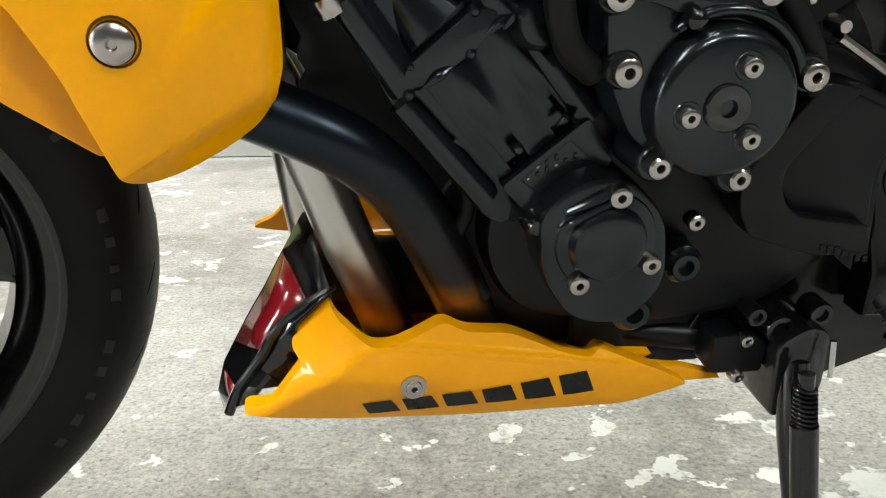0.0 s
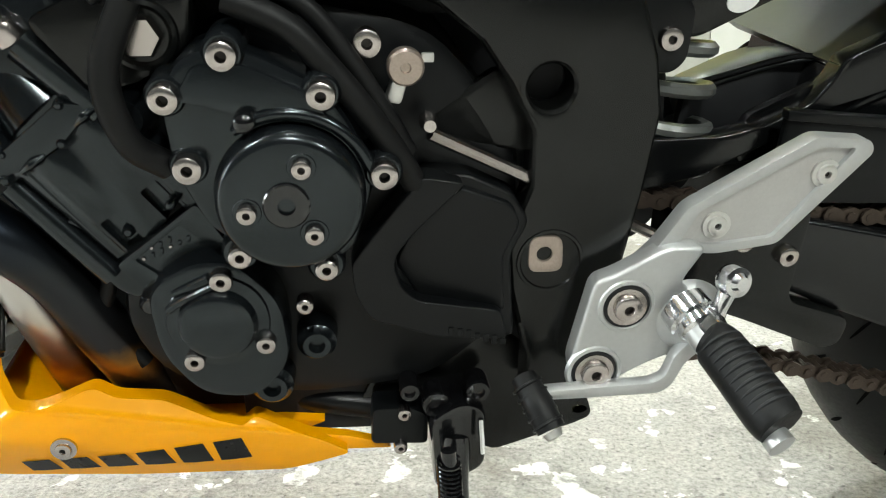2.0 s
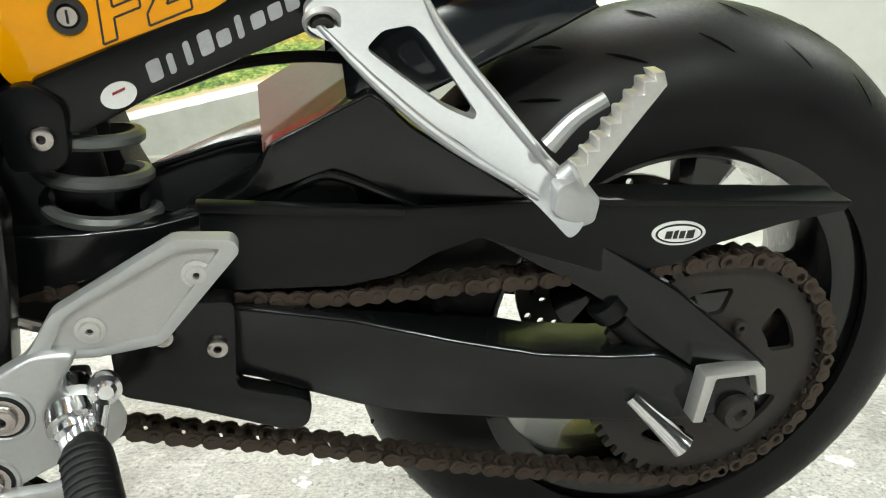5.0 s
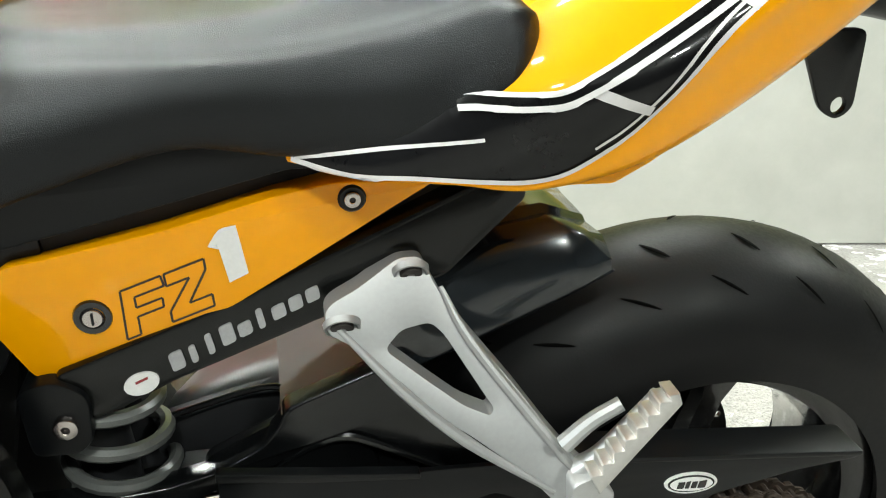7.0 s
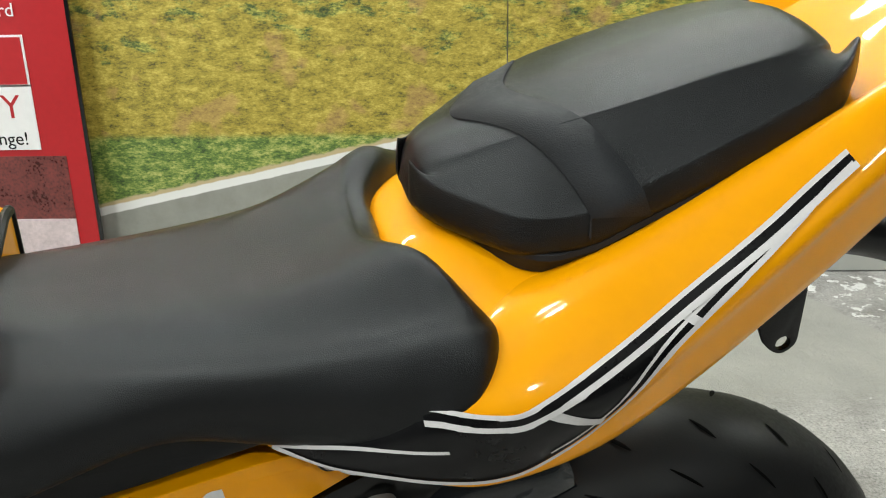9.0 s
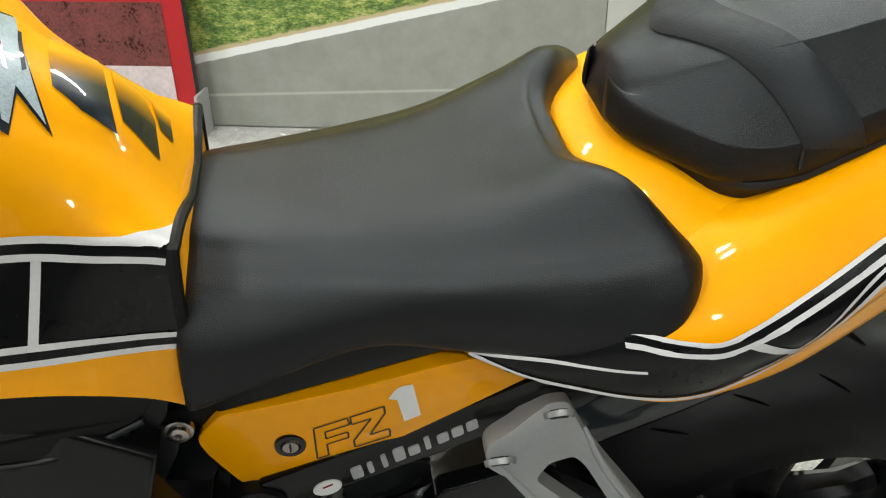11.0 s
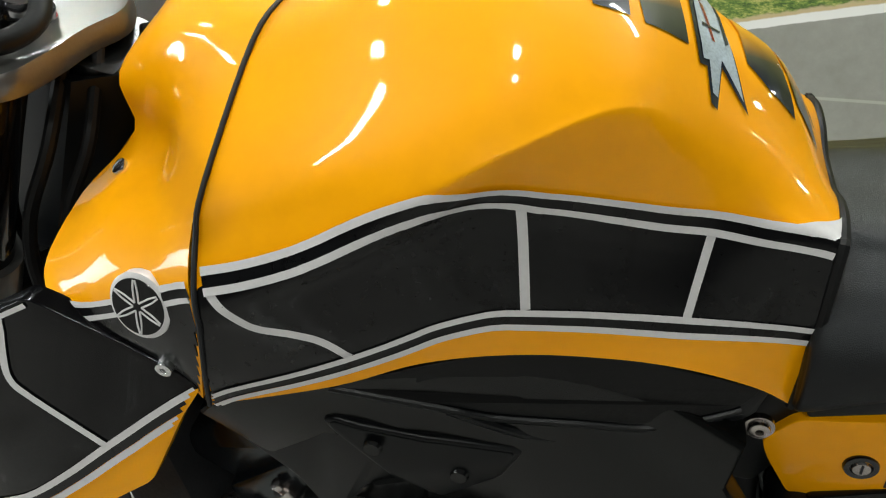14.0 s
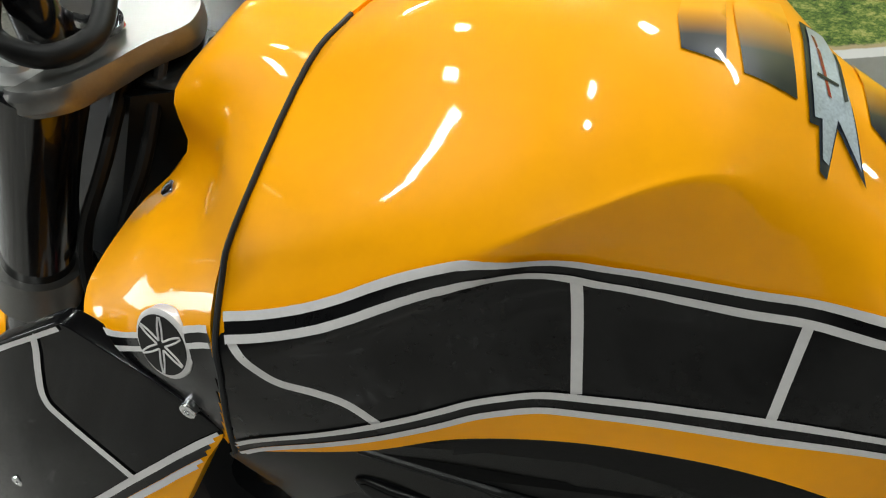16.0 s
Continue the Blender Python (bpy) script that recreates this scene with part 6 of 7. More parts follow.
part("lock_core", lathe([(0, 0.002), (0.0065, 0.002), (0.0075, 0)], (-0.498, -0.1015, 0.642)), STEEL, lock)
# dark bar on the core, its colour stands for the shade in the slot
part("key_slot_shade", box((0.0016, 0.001, 0.009), (-0.498, -0.1038, 0.642)), DARK, lock)
part("cover_screw_cup", lathe([(0, 0.0), (0.0085, 0.001), (0.01, -0.001)], (-0.318, -0.112, 0.724)), PLASTIC, cover)
socket_bolt(cover, (-0.318, -0.1125, 0.724), 0.006, 0.003, STEEL)


def outline_sticker(pts, w, tree, parent, material, name="lettering_line"):
    for a, b in zip(pts, pts[1:] + pts[:1]):
        part(name, stripe([a, b], w, tree, lift=0.0006, rows=1), material, parent)


def slanted(x, z, u, v):
    """A place on the side cover: u along its slope, v up."""
    return (x + u * 0.93 - v * 0.2, z + u * 0.36 + v * 0.98)


Fs = [(0, 0), (0.006, 0.032), (0.029, 0.032), (0.029, 0.025), (0.012, 0.025), (0.011, 0.018), (0.026, 0.018), (0.025, 0.012), (0.01, 0.012), (0.008, 0)]
Zs = [(0.031, 0), (0.032, 0.007), (0.05, 0.024), (0.035, 0.024), (0.036, 0.032), (0.062, 0.032), (0.061, 0.025), (0.045, 0.008), (0.06, 0.008), (0.059, 0)]
for sh in (Fs, Zs):
    outline_sticker([slanted(-0.4775, 0.6225, (u * 1.3 if sh is Fs else 0.0345 + (u - 0.031) * 1.14), v * 1.14) for u, v in sh], 0.0016, ct, cover, RUSTY)
one = [(-0.4165, 0.692), (-0.408, 0.7045), (-0.3965, 0.7075), (-0.3905, 0.671), (-0.404, 0.664), (-0.409, 0.69)]
part("white_numeral", band([one[0], one[1], one[2]], [one[5], one[5], one[3]], ct, 0.0007, 3, n=3), WHITE, cover, "white numeral one")
part("white_numeral", band([one[5], one[2]], [one[4], one[3]], ct, 0.0009, 3, n=3), WHITE, cover)

# subframe rail with a worn sticker
rail = part("subframe_rail", plate(rnd([(-0.53, 0.56), (-0.53, 0.6), (-0.4, 0.65), (-0.27, 0.71), (-0.2, 0.742), (-0.19, 0.715), (-0.25, 0.655), (-0.335, 0.63), (-0.45, 0.585), (-0.5, 0.56)], 0.006), -0.106, -0.075, (), 0.006), FRAME, bike, "black subframe rail with worn grey sponsor lettering")
for k, tall in enumerate((1.25, 1.2, 1.4, 1.35, 0.9, 1.35, 0.9, 0.9, 0.9)):
    x0, z0 = -0.449 + 0.0122 * k, 0.5955 + 0.0059 * k
    wide = 0.0045 if k in (1, 2, 5) else 0.0095
    x0 += 0.002 if wide < 0.005 else 0
    part("lettering_block", plate(rnd([(x0, z0), (x0 - 0.0022 * tall, z0 + 0.0115 * tall), (x0 + wide - 0.0022 * tall, z0 + 0.0115 * tall + wide * 0.45), (x0 + wide, z0 + wide * 0.45)], 0.0025, 3), -0.1078, -0.1055, (), 0), GREYLETTER, rail)
rb = part("round_sticker", oval(-0.472, 0.588, 0.013, 0.009, -0.1075, -0.105, 0.4), WHITE, rail, "white and red round sticker")
part("sticker_bar", plate([(-0.476, 0.588), (-0.467, 0.592), (-0.467, 0.594), (-0.476, 0.59)], -0.108, -0.107, (), 0), RED, rb)

# pillion footrest hanger: a silver casting of two legs
def hanger_y(x, z):
    return -0.128 - 0.62 * (0.66 - z)


ph = part("pillion_hanger", plate(rnd([(-0.341, 0.65), (-0.341, 0.638), (-0.327, 0.63), (-0.319, 0.627), (-0.308, 0.611), (-0.286, 0.594), (-0.244, 0.568), (-0.21, 0.544), (-0.187, 0.522), (-0.171, 0.505), (-0.163, 0.509), (-0.153, 0.522), (-0.152, 0.535), (-0.163, 0.541), (-0.178, 0.555), (-0.189, 0.568), (-0.211, 0.596), (-0.237, 0.626), (-0.255, 0.648), (-0.265, 0.666), (-0.271, 0.679), (-0.287, 0.679), (-0.318, 0.662), (-0.335, 0.655)], 0.005), -0.14, -0.122,
                                  [rnd([(-0.302, 0.625), (-0.289, 0.636), (-0.268, 0.639), (-0.259, 0.631), (-0.228, 0.584), (-0.231, 0.58), (-0.25, 0.588), (-0.276, 0.606)], 0.005)], 0.0075, hanger_y, 4), CAST, bike, "silver cast pillion footrest hanger")
for x, z in ((-0.33, 0.64), (-0.279, 0.669)):
    part("bolt_cup", lathe([(0, -0.004), (0.0095, -0.004), (0.0108, 0.0008), (0.0125, 0.0008), (0.0135, -0.004)], (x, hanger_y(x, z) - 0.001, z), (0, -0.85, -0.53), 22), CAST, ph)
    socket_bolt(ph, (x, hanger_y(x, z) + 0.001, z), 0.0082, 0.003, CHAINDARK, axis=(0, -0.85, -0.53))
for pts in ([(-0.259, 0.66), (-0.24, 0.625), (-0.186, 0.558), (-0.172, 0.54)], [(-0.333, 0.64), (-0.293, 0.601), (-0.25, 0.567), (-0.19, 0.531)]):
    part("edge_rib", tube([(x, hanger_y(x, z) - 0.0005, z) for x, z in pts], [0.002, 0.0042, 0.0042, 0.002], 10), CAST, ph)
rp = part("pillion_peg", tube([(-0.168, -0.2, 0.54), (-0.155, -0.206, 0.56), (-0.122, -0.21, 0.608)], [0.011, 0.008, 0.006], 12), SATIN, ph, "silver serrated pillion peg, folded up")
pu, pn = Vector((0.6, 0.8)), Vector((-0.8, 0.6))
saw = [(Vector((-0.171, 0.549)) + pu * 0.085 * f + pn * h * 0.8) for f, h in [(0, -0.007), (1.0, -0.006), (1.06, 0.004), (1.0, 0.012)] + [(0.97 - 0.135 * k - d, h) for k in range(7) for d, h in ((0.0, 0.006), (0.05, 0.013), (0.07, 0.013))]]
part("toothed_plate", plate([(p.x, p.y) for p in saw], -0.232, -0.216, (), 0.0015), ALU, rp, "bright serrated peg plate")
part("peg_finger", tube([(-0.183, -0.2, 0.566), (-0.166, -0.203, 0.586), (-0.146, -0.204, 0.599)], [0.007, 0.006, 0.0055], 10), SATIN, rp)
part("peg_block", plate(rnd([(-0.182, 0.522), (-0.18, 0.542), (-0.163, 0.549), (-0.147, 0.53), (-0.15, 0.513), (-0.163, 0.509)], 0.004), -0.218, -0.195, (), 0.003), SATIN, ph)

part("pillion_hanger", plate(rnd([(-0.34, 0.645), (-0.323, 0.616), (-0.186, 0.52), (-0.162, 0.508), (-0.15, 0.524), (-0.186, 0.565), (-0.254, 0.647), (-0.27, 0.679), (-0.319, 0.659)], 0.006), 0.122, 0.138, [rnd([(-0.305, 0.62), (-0.263, 0.638), (-0.226, 0.583), (-0.284, 0.606)], 0.006)], 0, lambda x, z: 0.122 + 0.62 * (0.66 - z)), SATIN, bike, "silver cast pillion footrest hanger")
part("brake_hose", tube([(-0.48, -0.03, 0.566), (-0.438, -0.035, 0.577), (-0.394, -0.04, 0.592), (-0.342, -0.04, 0.597), (-0.3, -0.03, 0.592)], 0.005, 8), RUBBER, bike, "black rubber hose over the swingarm")

# tail unit
half_tail = skin([
    [(-0.355, -0.1, 0.77), (-0.358, -0.121, 0.771), (-0.36, -0.125, 0.767), (-0.361, -0.126, 0.763), (-0.359, -0.125, 0.757), (-0.35, -0.1, 0.755)],
    [(-0.3, -0.1, 0.77), (-0.3, -0.145, 0.788), (-0.308, -0.155, 0.776), (-0.314, -0.157, 0.759), (-0.312, -0.15, 0.754), (-0.3, -0.1, 0.75)],
    [(-0.255, -0.1, 0.8), (-0.255, -0.163, 0.817), (-0.26, -0.182, 0.797), (-0.263, -0.184, 0.764), (-0.262, -0.173, 0.756), (-0.255, -0.1, 0.75)],
    [(-0.212, -0.1, 0.848), (-0.212, -0.152, 0.848), (-0.214, -0.196, 0.815), (-0.216, -0.193, 0.766), (-0.21, -0.18, 0.752), (-0.2, -0.1, 0.745)],
    [(-0.16, -0.1, 0.866), (-0.16, -0.148, 0.873), (-0.153, -0.199, 0.83), (-0.146, -0.193, 0.796), (-0.14, -0.175, 0.763), (-0.13, -0.1, 0.765)],
    [(-0.1, -0.1, 0.89), (-0.1, -0.138, 0.9), (-0.088, -0.184, 0.862), (-0.075, -0.178, 0.838), (-0.06, -0.16, 0.8), (-0.05, -0.1, 0.8)],
    [(-0.02, -0.1, 0.935), (-0.02, -0.13, 0.942), (-0.006, -0.168, 0.914), (0.005, -0.162, 0.895), (0.03, -0.143, 0.858), (0.04, -0.1, 0.858)],
    [(0.06, -0.095, 0.968), (0.06, -0.12, 0.988), (0.077, -0.146, 0.968), (0.088, -0.14, 0.95), (0.11, -0.125, 0.915), (0.12, -0.08, 0.917)],
    [(0.16, -0.08, 1.02), (0.165, -0.1, 1.032), (0.178, -0.114, 1.022), (0.19, -0.11, 1.008), (0.21, -0.1, 0.985), (0.215, -0.06, 0.985)],
])
tail = part("tail_left", loft(half_tail), YELLOW, bike, "yellow tail panel with black and silver stripes", 50)
part("tail_right", loft([[Vector((p.x, -p.y, p.z)) for p in r] for r in half_tail]), YELLOW, bike, "yellow tail panel", 50)
part("tail_centre", loft(mirror_rows(skin([[(-0.3, -0.1, 0.8), (-0.3, -0.05, 0.8), (-0.3, 0, 0.8)], [(-0.265, -0.11, 0.82), (-0.272, -0.06, 0.835), (-0.274, 0, 0.838)], [(-0.235, -0.13, 0.842), (-0.255, -0.06, 0.86), (-0.26, 0, 0.863)], [(-0.2, -0.135, 0.853), (-0.215, -0.07, 0.874), (-0.22, 0, 0.878)], [(-0.15, -0.135, 0.868), (-0.15, -0.06, 0.878), (-0.15, 0, 0.88)], [(-0.02, -0.12, 0.934), (-0.02, -0.05, 0.937), (-0.02, 0, 0.937)], [(0.06, -0.11, 0.966), (0.06, -0.05, 0.967), (0.06, 0, 0.967)], [(0.16, -0.085, 1.02), (0.16, -0.03, 1.025), (0.16, 0, 1.025)]]))), YELLOW, bike, "yellow tail centre under the pillion seat", 50)
tt = tree_of(tail)
T_UP = [(-0.262, 0.8075), (-0.252, 0.809), (-0.24, 0.8095), (-0.2175, 0.811), (-0.203, 0.8135), (-0.185, 0.822), (-0.1675, 0.831), (-0.1495, 0.8405), (-0.111, 0.861), (-0.072, 0.8845), (-0.034, 0.909), (0.005, 0.936), (0.028, 0.952)]
T_LOW = [(-0.357, 0.761), (-0.33, 0.757), (-0.312, 0.757), (-0.28, 0.761), (-0.247, 0.762), (-0.22, 0.762), (-0.199, 0.766), (-0.179, 0.777), (-0.162, 0.789), (-0.147, 0.804), (-0.114, 0.839), (-0.076, 0.868), (-0.037, 0.898), (0.004, 0.931), (0.028, 0.949)]
part("panel_decal", band([(-0.356, 0.7695), (-0.325, 0.7815), (-0.3, 0.79), (-0.283, 0.801), (-0.27, 0.808)] + T_UP, T_LOW, tt, 0.0006, 8), PANEL, tail, "black decal panel")
for d, w, m_ in ((0, 0.0052, PANEL), (0.0034, 0.0025, SILVERDECAL), (-0.0038, 0.0034, SILVERDECAL)):
    part("stripe", stripe(shift(T_UP, d), w, tt, lift=0.0016 if m_ is PANEL else 0.0022, rows=4), m_, tail)
part("stripe", stripe(T_LOW, 0.003, tt, lift=0.0018, rows=3), SILVERDECAL, tail)
part("stripe", stripe(shift(T_LOW[7:-1], 0.0058), 0.002, tt, lift=0.0013), SILVERDECAL, tail)
part("stripe", stripe([(-0.355, 0.762), (-0.325, 0.769), (-0.28, 0.781), (-0.248, 0.788)], 0.0022, tt, lift=0.0013), SILVERDECAL, tail)
for line in ([(-0.188, 0.817), (-0.15, 0.804)], [(-0.098, 0.868), (-0.084, 0.861)]):
    part("stripe", stripe(line, 0.006, tt, lift=0.0013), SILVERDECAL, tail)

part("tail_lower_panel", plate(rnd([(-0.2, 0.744), (-0.15, 0.743), (-0.125, 0.757), (-0.09, 0.782), (-0.091, 0.79), (-0.13, 0.79), (-0.18, 0.765)], 0.004), -0.158, -0.148, (), 0.002), YELLOW, tail)

# pillion seat with a strap
def pil(x, h, zb, zt, hm):
    return [(x + 0.004, -h + 0.012, zb - 0.003), (x, -h, zb + 0.004), (x, -h + 0.002, zb + 0.026), (x, -h + 0.008, zb + 0.034), (x, -hm - 0.004, zt - 0.016), (x, -hm + 0.004, zt - 0.01), (x, -hm * 0.5, zt - 0.003), (x, 0, zt)]


half_pil = skin([pil(-0.243, 0.03, 0.886, 0.905, 0.018), pil(-0.233, 0.05, 0.881, 0.93, 0.034), pil(-0.205, 0.085, 0.878, 0.945, 0.05), pil(-0.178, 0.112, 0.878, 0.958, 0.062), pil(-0.14, 0.12, 0.884, 0.973, 0.074), pil(-0.1, 0.121, 0.902, 0.986, 0.08), pil(-0.03, 0.117, 0.932, 1.006, 0.082), pil(0.04, 0.107, 0.963, 1.02, 0.076), pil(0.072, 0.08, 0.978, 1.008, 0.05)])
pillion = part("pillion_seat", loft(mirror_rows(half_pil)), VINYL, bike, "black vinyl pillion seat with a grab strap", 60)
part("seat_pan", loft(mirror_rows(skin([[(x, -h + 0.006, z - 0.013), (x, -h + 0.006, z + 0.006), (x, 0, z + 0.01)] for x, h, z in ((-0.225, 0.045, 0.882), (-0.178, 0.11, 0.879), (-0.14, 0.119, 0.884), (-0.1, 0.12, 0.902), (-0.03, 0.116, 0.932), (0.04, 0.106, 0.963), (0.07, 0.075, 0.978))]))), DARK, pillion, "dark worn edge of the seat pan")
pv = tree_of(pillion)
strap_rows = []
for k in range(25):
    a = -0.12 + (math.pi + 0.24) * k / 24
    row = []
    for dx in (-0.021, 0.021):
        d = Vector((0, -math.cos(a), math.sin(a)))
        o = Vector((-0.116 + dx - 0.07 * max(0, math.sin(a)) ** 1.2, 0, 0.907))
        hit, nrm, _, _ = pv.ray_cast(o + d * 0.3, -d)
        row.append((hit if hit else o + d * 0.115) + d * 0.0025)
    strap_rows.append(row)
part("strap", loft(strap_rows, caps=False), mat("strap_web", (0.014, 0.016, 0.019), 0.7, 0, 0, 0.2, 60, 0.6, 900), pillion, "woven black grab strap").modifiers.new("thick", "SOLIDIFY").thickness = 0.004
# rack bracket under the tail
part("tail_bracket", plate(rnd([(0.005, 0.83), (0.035, 0.77), (0.05, 0.761), (0.063, 0.77), (0.06, 0.83)], 0.008), -0.102, -0.097, [[(0.05 + 0.0065 * math.cos(2 * math.pi * k / 12), 0.773 + 0.0065 * math.sin(2 * math.pi * k / 12)) for k in range(12)]], 0.001), FRAME, bike, "black steel tab under the tail")
part("plate_carrier", tube([(0.03, -0.06, 0.86), (0.14, -0.05, 0.84), (0.25, -0.04, 0.8)], 0.02, 12), PLASTIC, bike, "black plastic number plate carrier")

# front: side cowl, fork, handlebar clamp
def cowl_y(x, z):
    f = min(max((z - 0.6) / 0.2, 0), 1)
    return -0.244 + 0.036 * f + 0.12 * max(0, -1.15 - x) + 0.25 * max(0, x + 1.03) * (1 - f)


def cowl_fold(x, z):
    right = x + 1.067 if z < 0.576 else 0
    return cowl_y(x, z) + 0.4 * max(0, z - 0.7) ** 2 + max(fold(right, 1.2), fold((x + 1.074) * 0.502 - (z - 0.509) * 0.865, 1.15))


COWL_CUTS = [((-1.067 + d, 0), (1, 0)) for d in (0, 0.004, 0.008)] + [((-1.074 + 0.502 * d, 0.509 - 0.865 * d), (0.502, -0.865)) for d in (0, 0.004, 0.008)] + [((0, z), (0, 1)) for z in (0.6, 0.65, 0.7, 0.75, 0.8)] + [((x, 0), (1, 0)) for x in (-1.15, -1.03)]


def two_tone():
    """Black above a rising dividing line, yellow below it, under one clear coat."""
    m = mat("two_tone_paint", (0.95, 0.39, 0.0), 0.16, 0, 0.25, spec=0.1)
    nt = m.node_tree
    co = nt.nodes.new("ShaderNodeTexCoord")
    sep = nt.nodes.new("ShaderNodeSeparateXYZ")
    nt.links.new(co.outputs["Object"], sep.inputs[0])
    line = ramp(nt, [((x + 1.25) / 0.3, ((z - 0.58) / 0.2,) * 3) for x, z in ((-1.236, 0.607), (-1.2, 0.617), (-1.145, 0.642), (-1.1, 0.673), (-1.057, 0.707), (-1.011, 0.742), (-0.972, 0.769))])
    nt.links.new(math_node(nt, "DIVIDE", math_node(nt, "ADD", sep.outputs[0], 1.25), 0.3), line.inputs[0])
    z = math_node(nt, "DIVIDE", math_node(nt, "SUBTRACT", sep.outputs[2], 0.58), 0.2)
    up = math_node(nt, "GREATER_THAN", z, line.outputs[0])
    nt.links.new(mix(nt, up, (0.95, 0.39, 0.0), (0.0025, 0.0025, 0.003)), nt.nodes["Principled BSDF"].inputs["Base Color"])
    return m


cowl = part("side_cowl", creased(rnd([(-1.25, 0.68), (-1.21, 0.765), (-1.174, 0.79), (-1.116, 0.819), (-1.09, 0.832), (-1.078, 0.828), (-0.985, 0.783), (-0.968, 0.77), (-0.989, 0.741), (-1.024, 0.679), (-1.067, 0.65), (-1.077, 0.632), (-1.076, 0.58), (-1.051, 0.56), (-1.051, 0.519), (-1.056, 0.504), (-1.066, 0.488), (-1.083, 0.4755), (-1.107, 0.4635), (-1.124, 0.46), (-1.135, 0.4645), (-1.141, 0.48), (-1.156, 0.522), (-1.175, 0.556), (-1.235, 0.6)], 0.008), COWL_CUTS, cowl_fold, 0.016, 0.006, 4), two_tone(), bike, "yellow and black radiator side cowl", 50)
kt = tree_of(cowl)
C_LOW = [(-1.236, 0.607), (-1.2, 0.617), (-1.145, 0.642), (-1.1, 0.673), (-1.057, 0.707), (-1.011, 0.742), (-0.972, 0.769)]
for d, m_ in ((0, SILVERDECAL), (-0.0125, SILVERDECAL), (-0.006, PANEL)):
    part("stripe", stripe(shift(C_LOW, d), 0.0055 if m_ is SILVERDECAL else 0.007, kt, lift=0.0013 if m_ is SILVERDECAL else 0.0009), m_, cowl)
part("stripe", stripe([(-1.117, 0.817), (-1.124, 0.784), (-1.125, 0.76), (-1.11, 0.745), (-1.056, 0.709)], 0.0065, kt, lift=0.0013), SILVERDECAL, cowl)
part("stripe", stripe([(-1.205, 0.757), (-1.172, 0.785), (-1.116, 0.814), (-1.09, 0.827)], 0.004, kt, lift=0.0013), SILVERDECAL, cowl)
part("screw_cup", lathe([(0, -0.001), (0.011, -0.001), (0.0118, 0.001), (0.0128, -0.001)], (-1.128, -0.2445, 0.537)), GLOSS, cowl)
part("cowl_screw", lathe([(0, 0.003), (0.002, 0.003), (0.0028, 0.0052), (0.0072, 0.0048), (0.0098, 0.0028), (0.0105, 0)], (-1.128, -0.2455, 0.537)), STEEL, cowl, "large domed steel screw")
socket_bolt(cowl, (-0.99, -0.209, 0.788), 0.0065, 0.004, CHROME)
part("screw_cup", lathe([(0, 0.0), (0.01, 0.001), (0.012, -0.002)], (-1.028, -0.216, 0.697)), GLOSS, cowl)
socket_bolt(cowl, (-1.026, -0.218, 0.698), 0.0072, 0.004, CHROME)
socket_bolt(cowl, (-1.196, -0.226, 0.653), 0.006, 0.004, CHROME)
os_ = part("oval_sticker", oval(-1.158, 0.604, 0.034, 0.0165, -0.247, -0.238, -0.15), WHITE, cowl, "white oval sticker with a black ring")
part("ring", oval(-1.158, 0.604, 0.031, 0.014, -0.2478, -0.2465, -0.15), GLOSS, os_)
part("field", oval(-1.158, 0.604, 0.0285, 0.012, -0.2484, -0.2475, -0.15), WHITE, os_)
part("lettering_bars", plate([(-1.181, 0.602), (-1.139, 0.597), (-1.138, 0.607), (-1.18, 0.612)], -0.249, -0.248, (), 0), GLOSS, os_)
part("cowl_inner", plate(rnd([(-1.23, 0.55), (-1.199, 0.501), (-1.174, 0.483), (-1.151, 0.466), (-1.14, 0.48), (-1.17, 0.56)], 0.006), -0.205, -0.19), YELLOW, cowl)
# front fork, steered with the wheel
CLAMP = mat("satin_grey_clamp", (0.16, 0.158, 0.152), 0.32, 0.75, 0, 0.08, 40, 0.05, 1600)
fork = tagged(new("front_fork"), "black fork with a silver top clamp")
fork.parent = bike
for s in (-1, 1):
    q0 = Vector((-1.262, 0, 0.80)) + STEER @ Vector((0.0, s * 0.105, 0))
    leg = [q0 + Vector((0.075, 0, 0.15)), q0 + Vector((-0.065, 0, -0.13))]
    part("fork_tube", tube(leg, 0.0295, 32), GLOSS, fork)
    part("fork_ring", tube([q0 + Vector((-0.0105, 0, -0.021)), q0 + Vector((-0.031, 0, -0.062))], 0.037, 32), CLAMP, fork, "grey fork clamp ring")
    part("slider", tube([q0 + Vector((-0.06, 0, -0.12)), Vector((-1.47, 0, 0.32)) + STEER @ Vector((0, s * 0.105, 0))], 0.03, 18), GLOSS, fork)
CL = rnd([(-1.2, -0.085), (-1.165, -0.118), (-1.135, -0.128), (-1.108, -0.11), (-1.1, -0.07), (-1.098, -0.035), (-1.082, 0.0), (-1.098, 0.04), (-1.13, 0.075), (-1.2, 0.12), (-1.25, 0.1), (-1.235, 0.04), (-1.215, -0.03)], 0.022, 5)
part("steering_head", tube([(-1.1, 0, 0.93), (-1.2, 0, 0.7)], 0.045, 18), FRAME, fork)
part("top_clamp", loft([[Vector((x * k + ox, y * k, z)) for x, y in CL] for z, k, ox in ((0.936, 0.97, -0.034), (0.941, 1.0, 0), (0.95, 1.0, 0), (0.956, 0.97, -0.034))], ring=True), CLAMP, fork, "satin silver top clamp", 30)
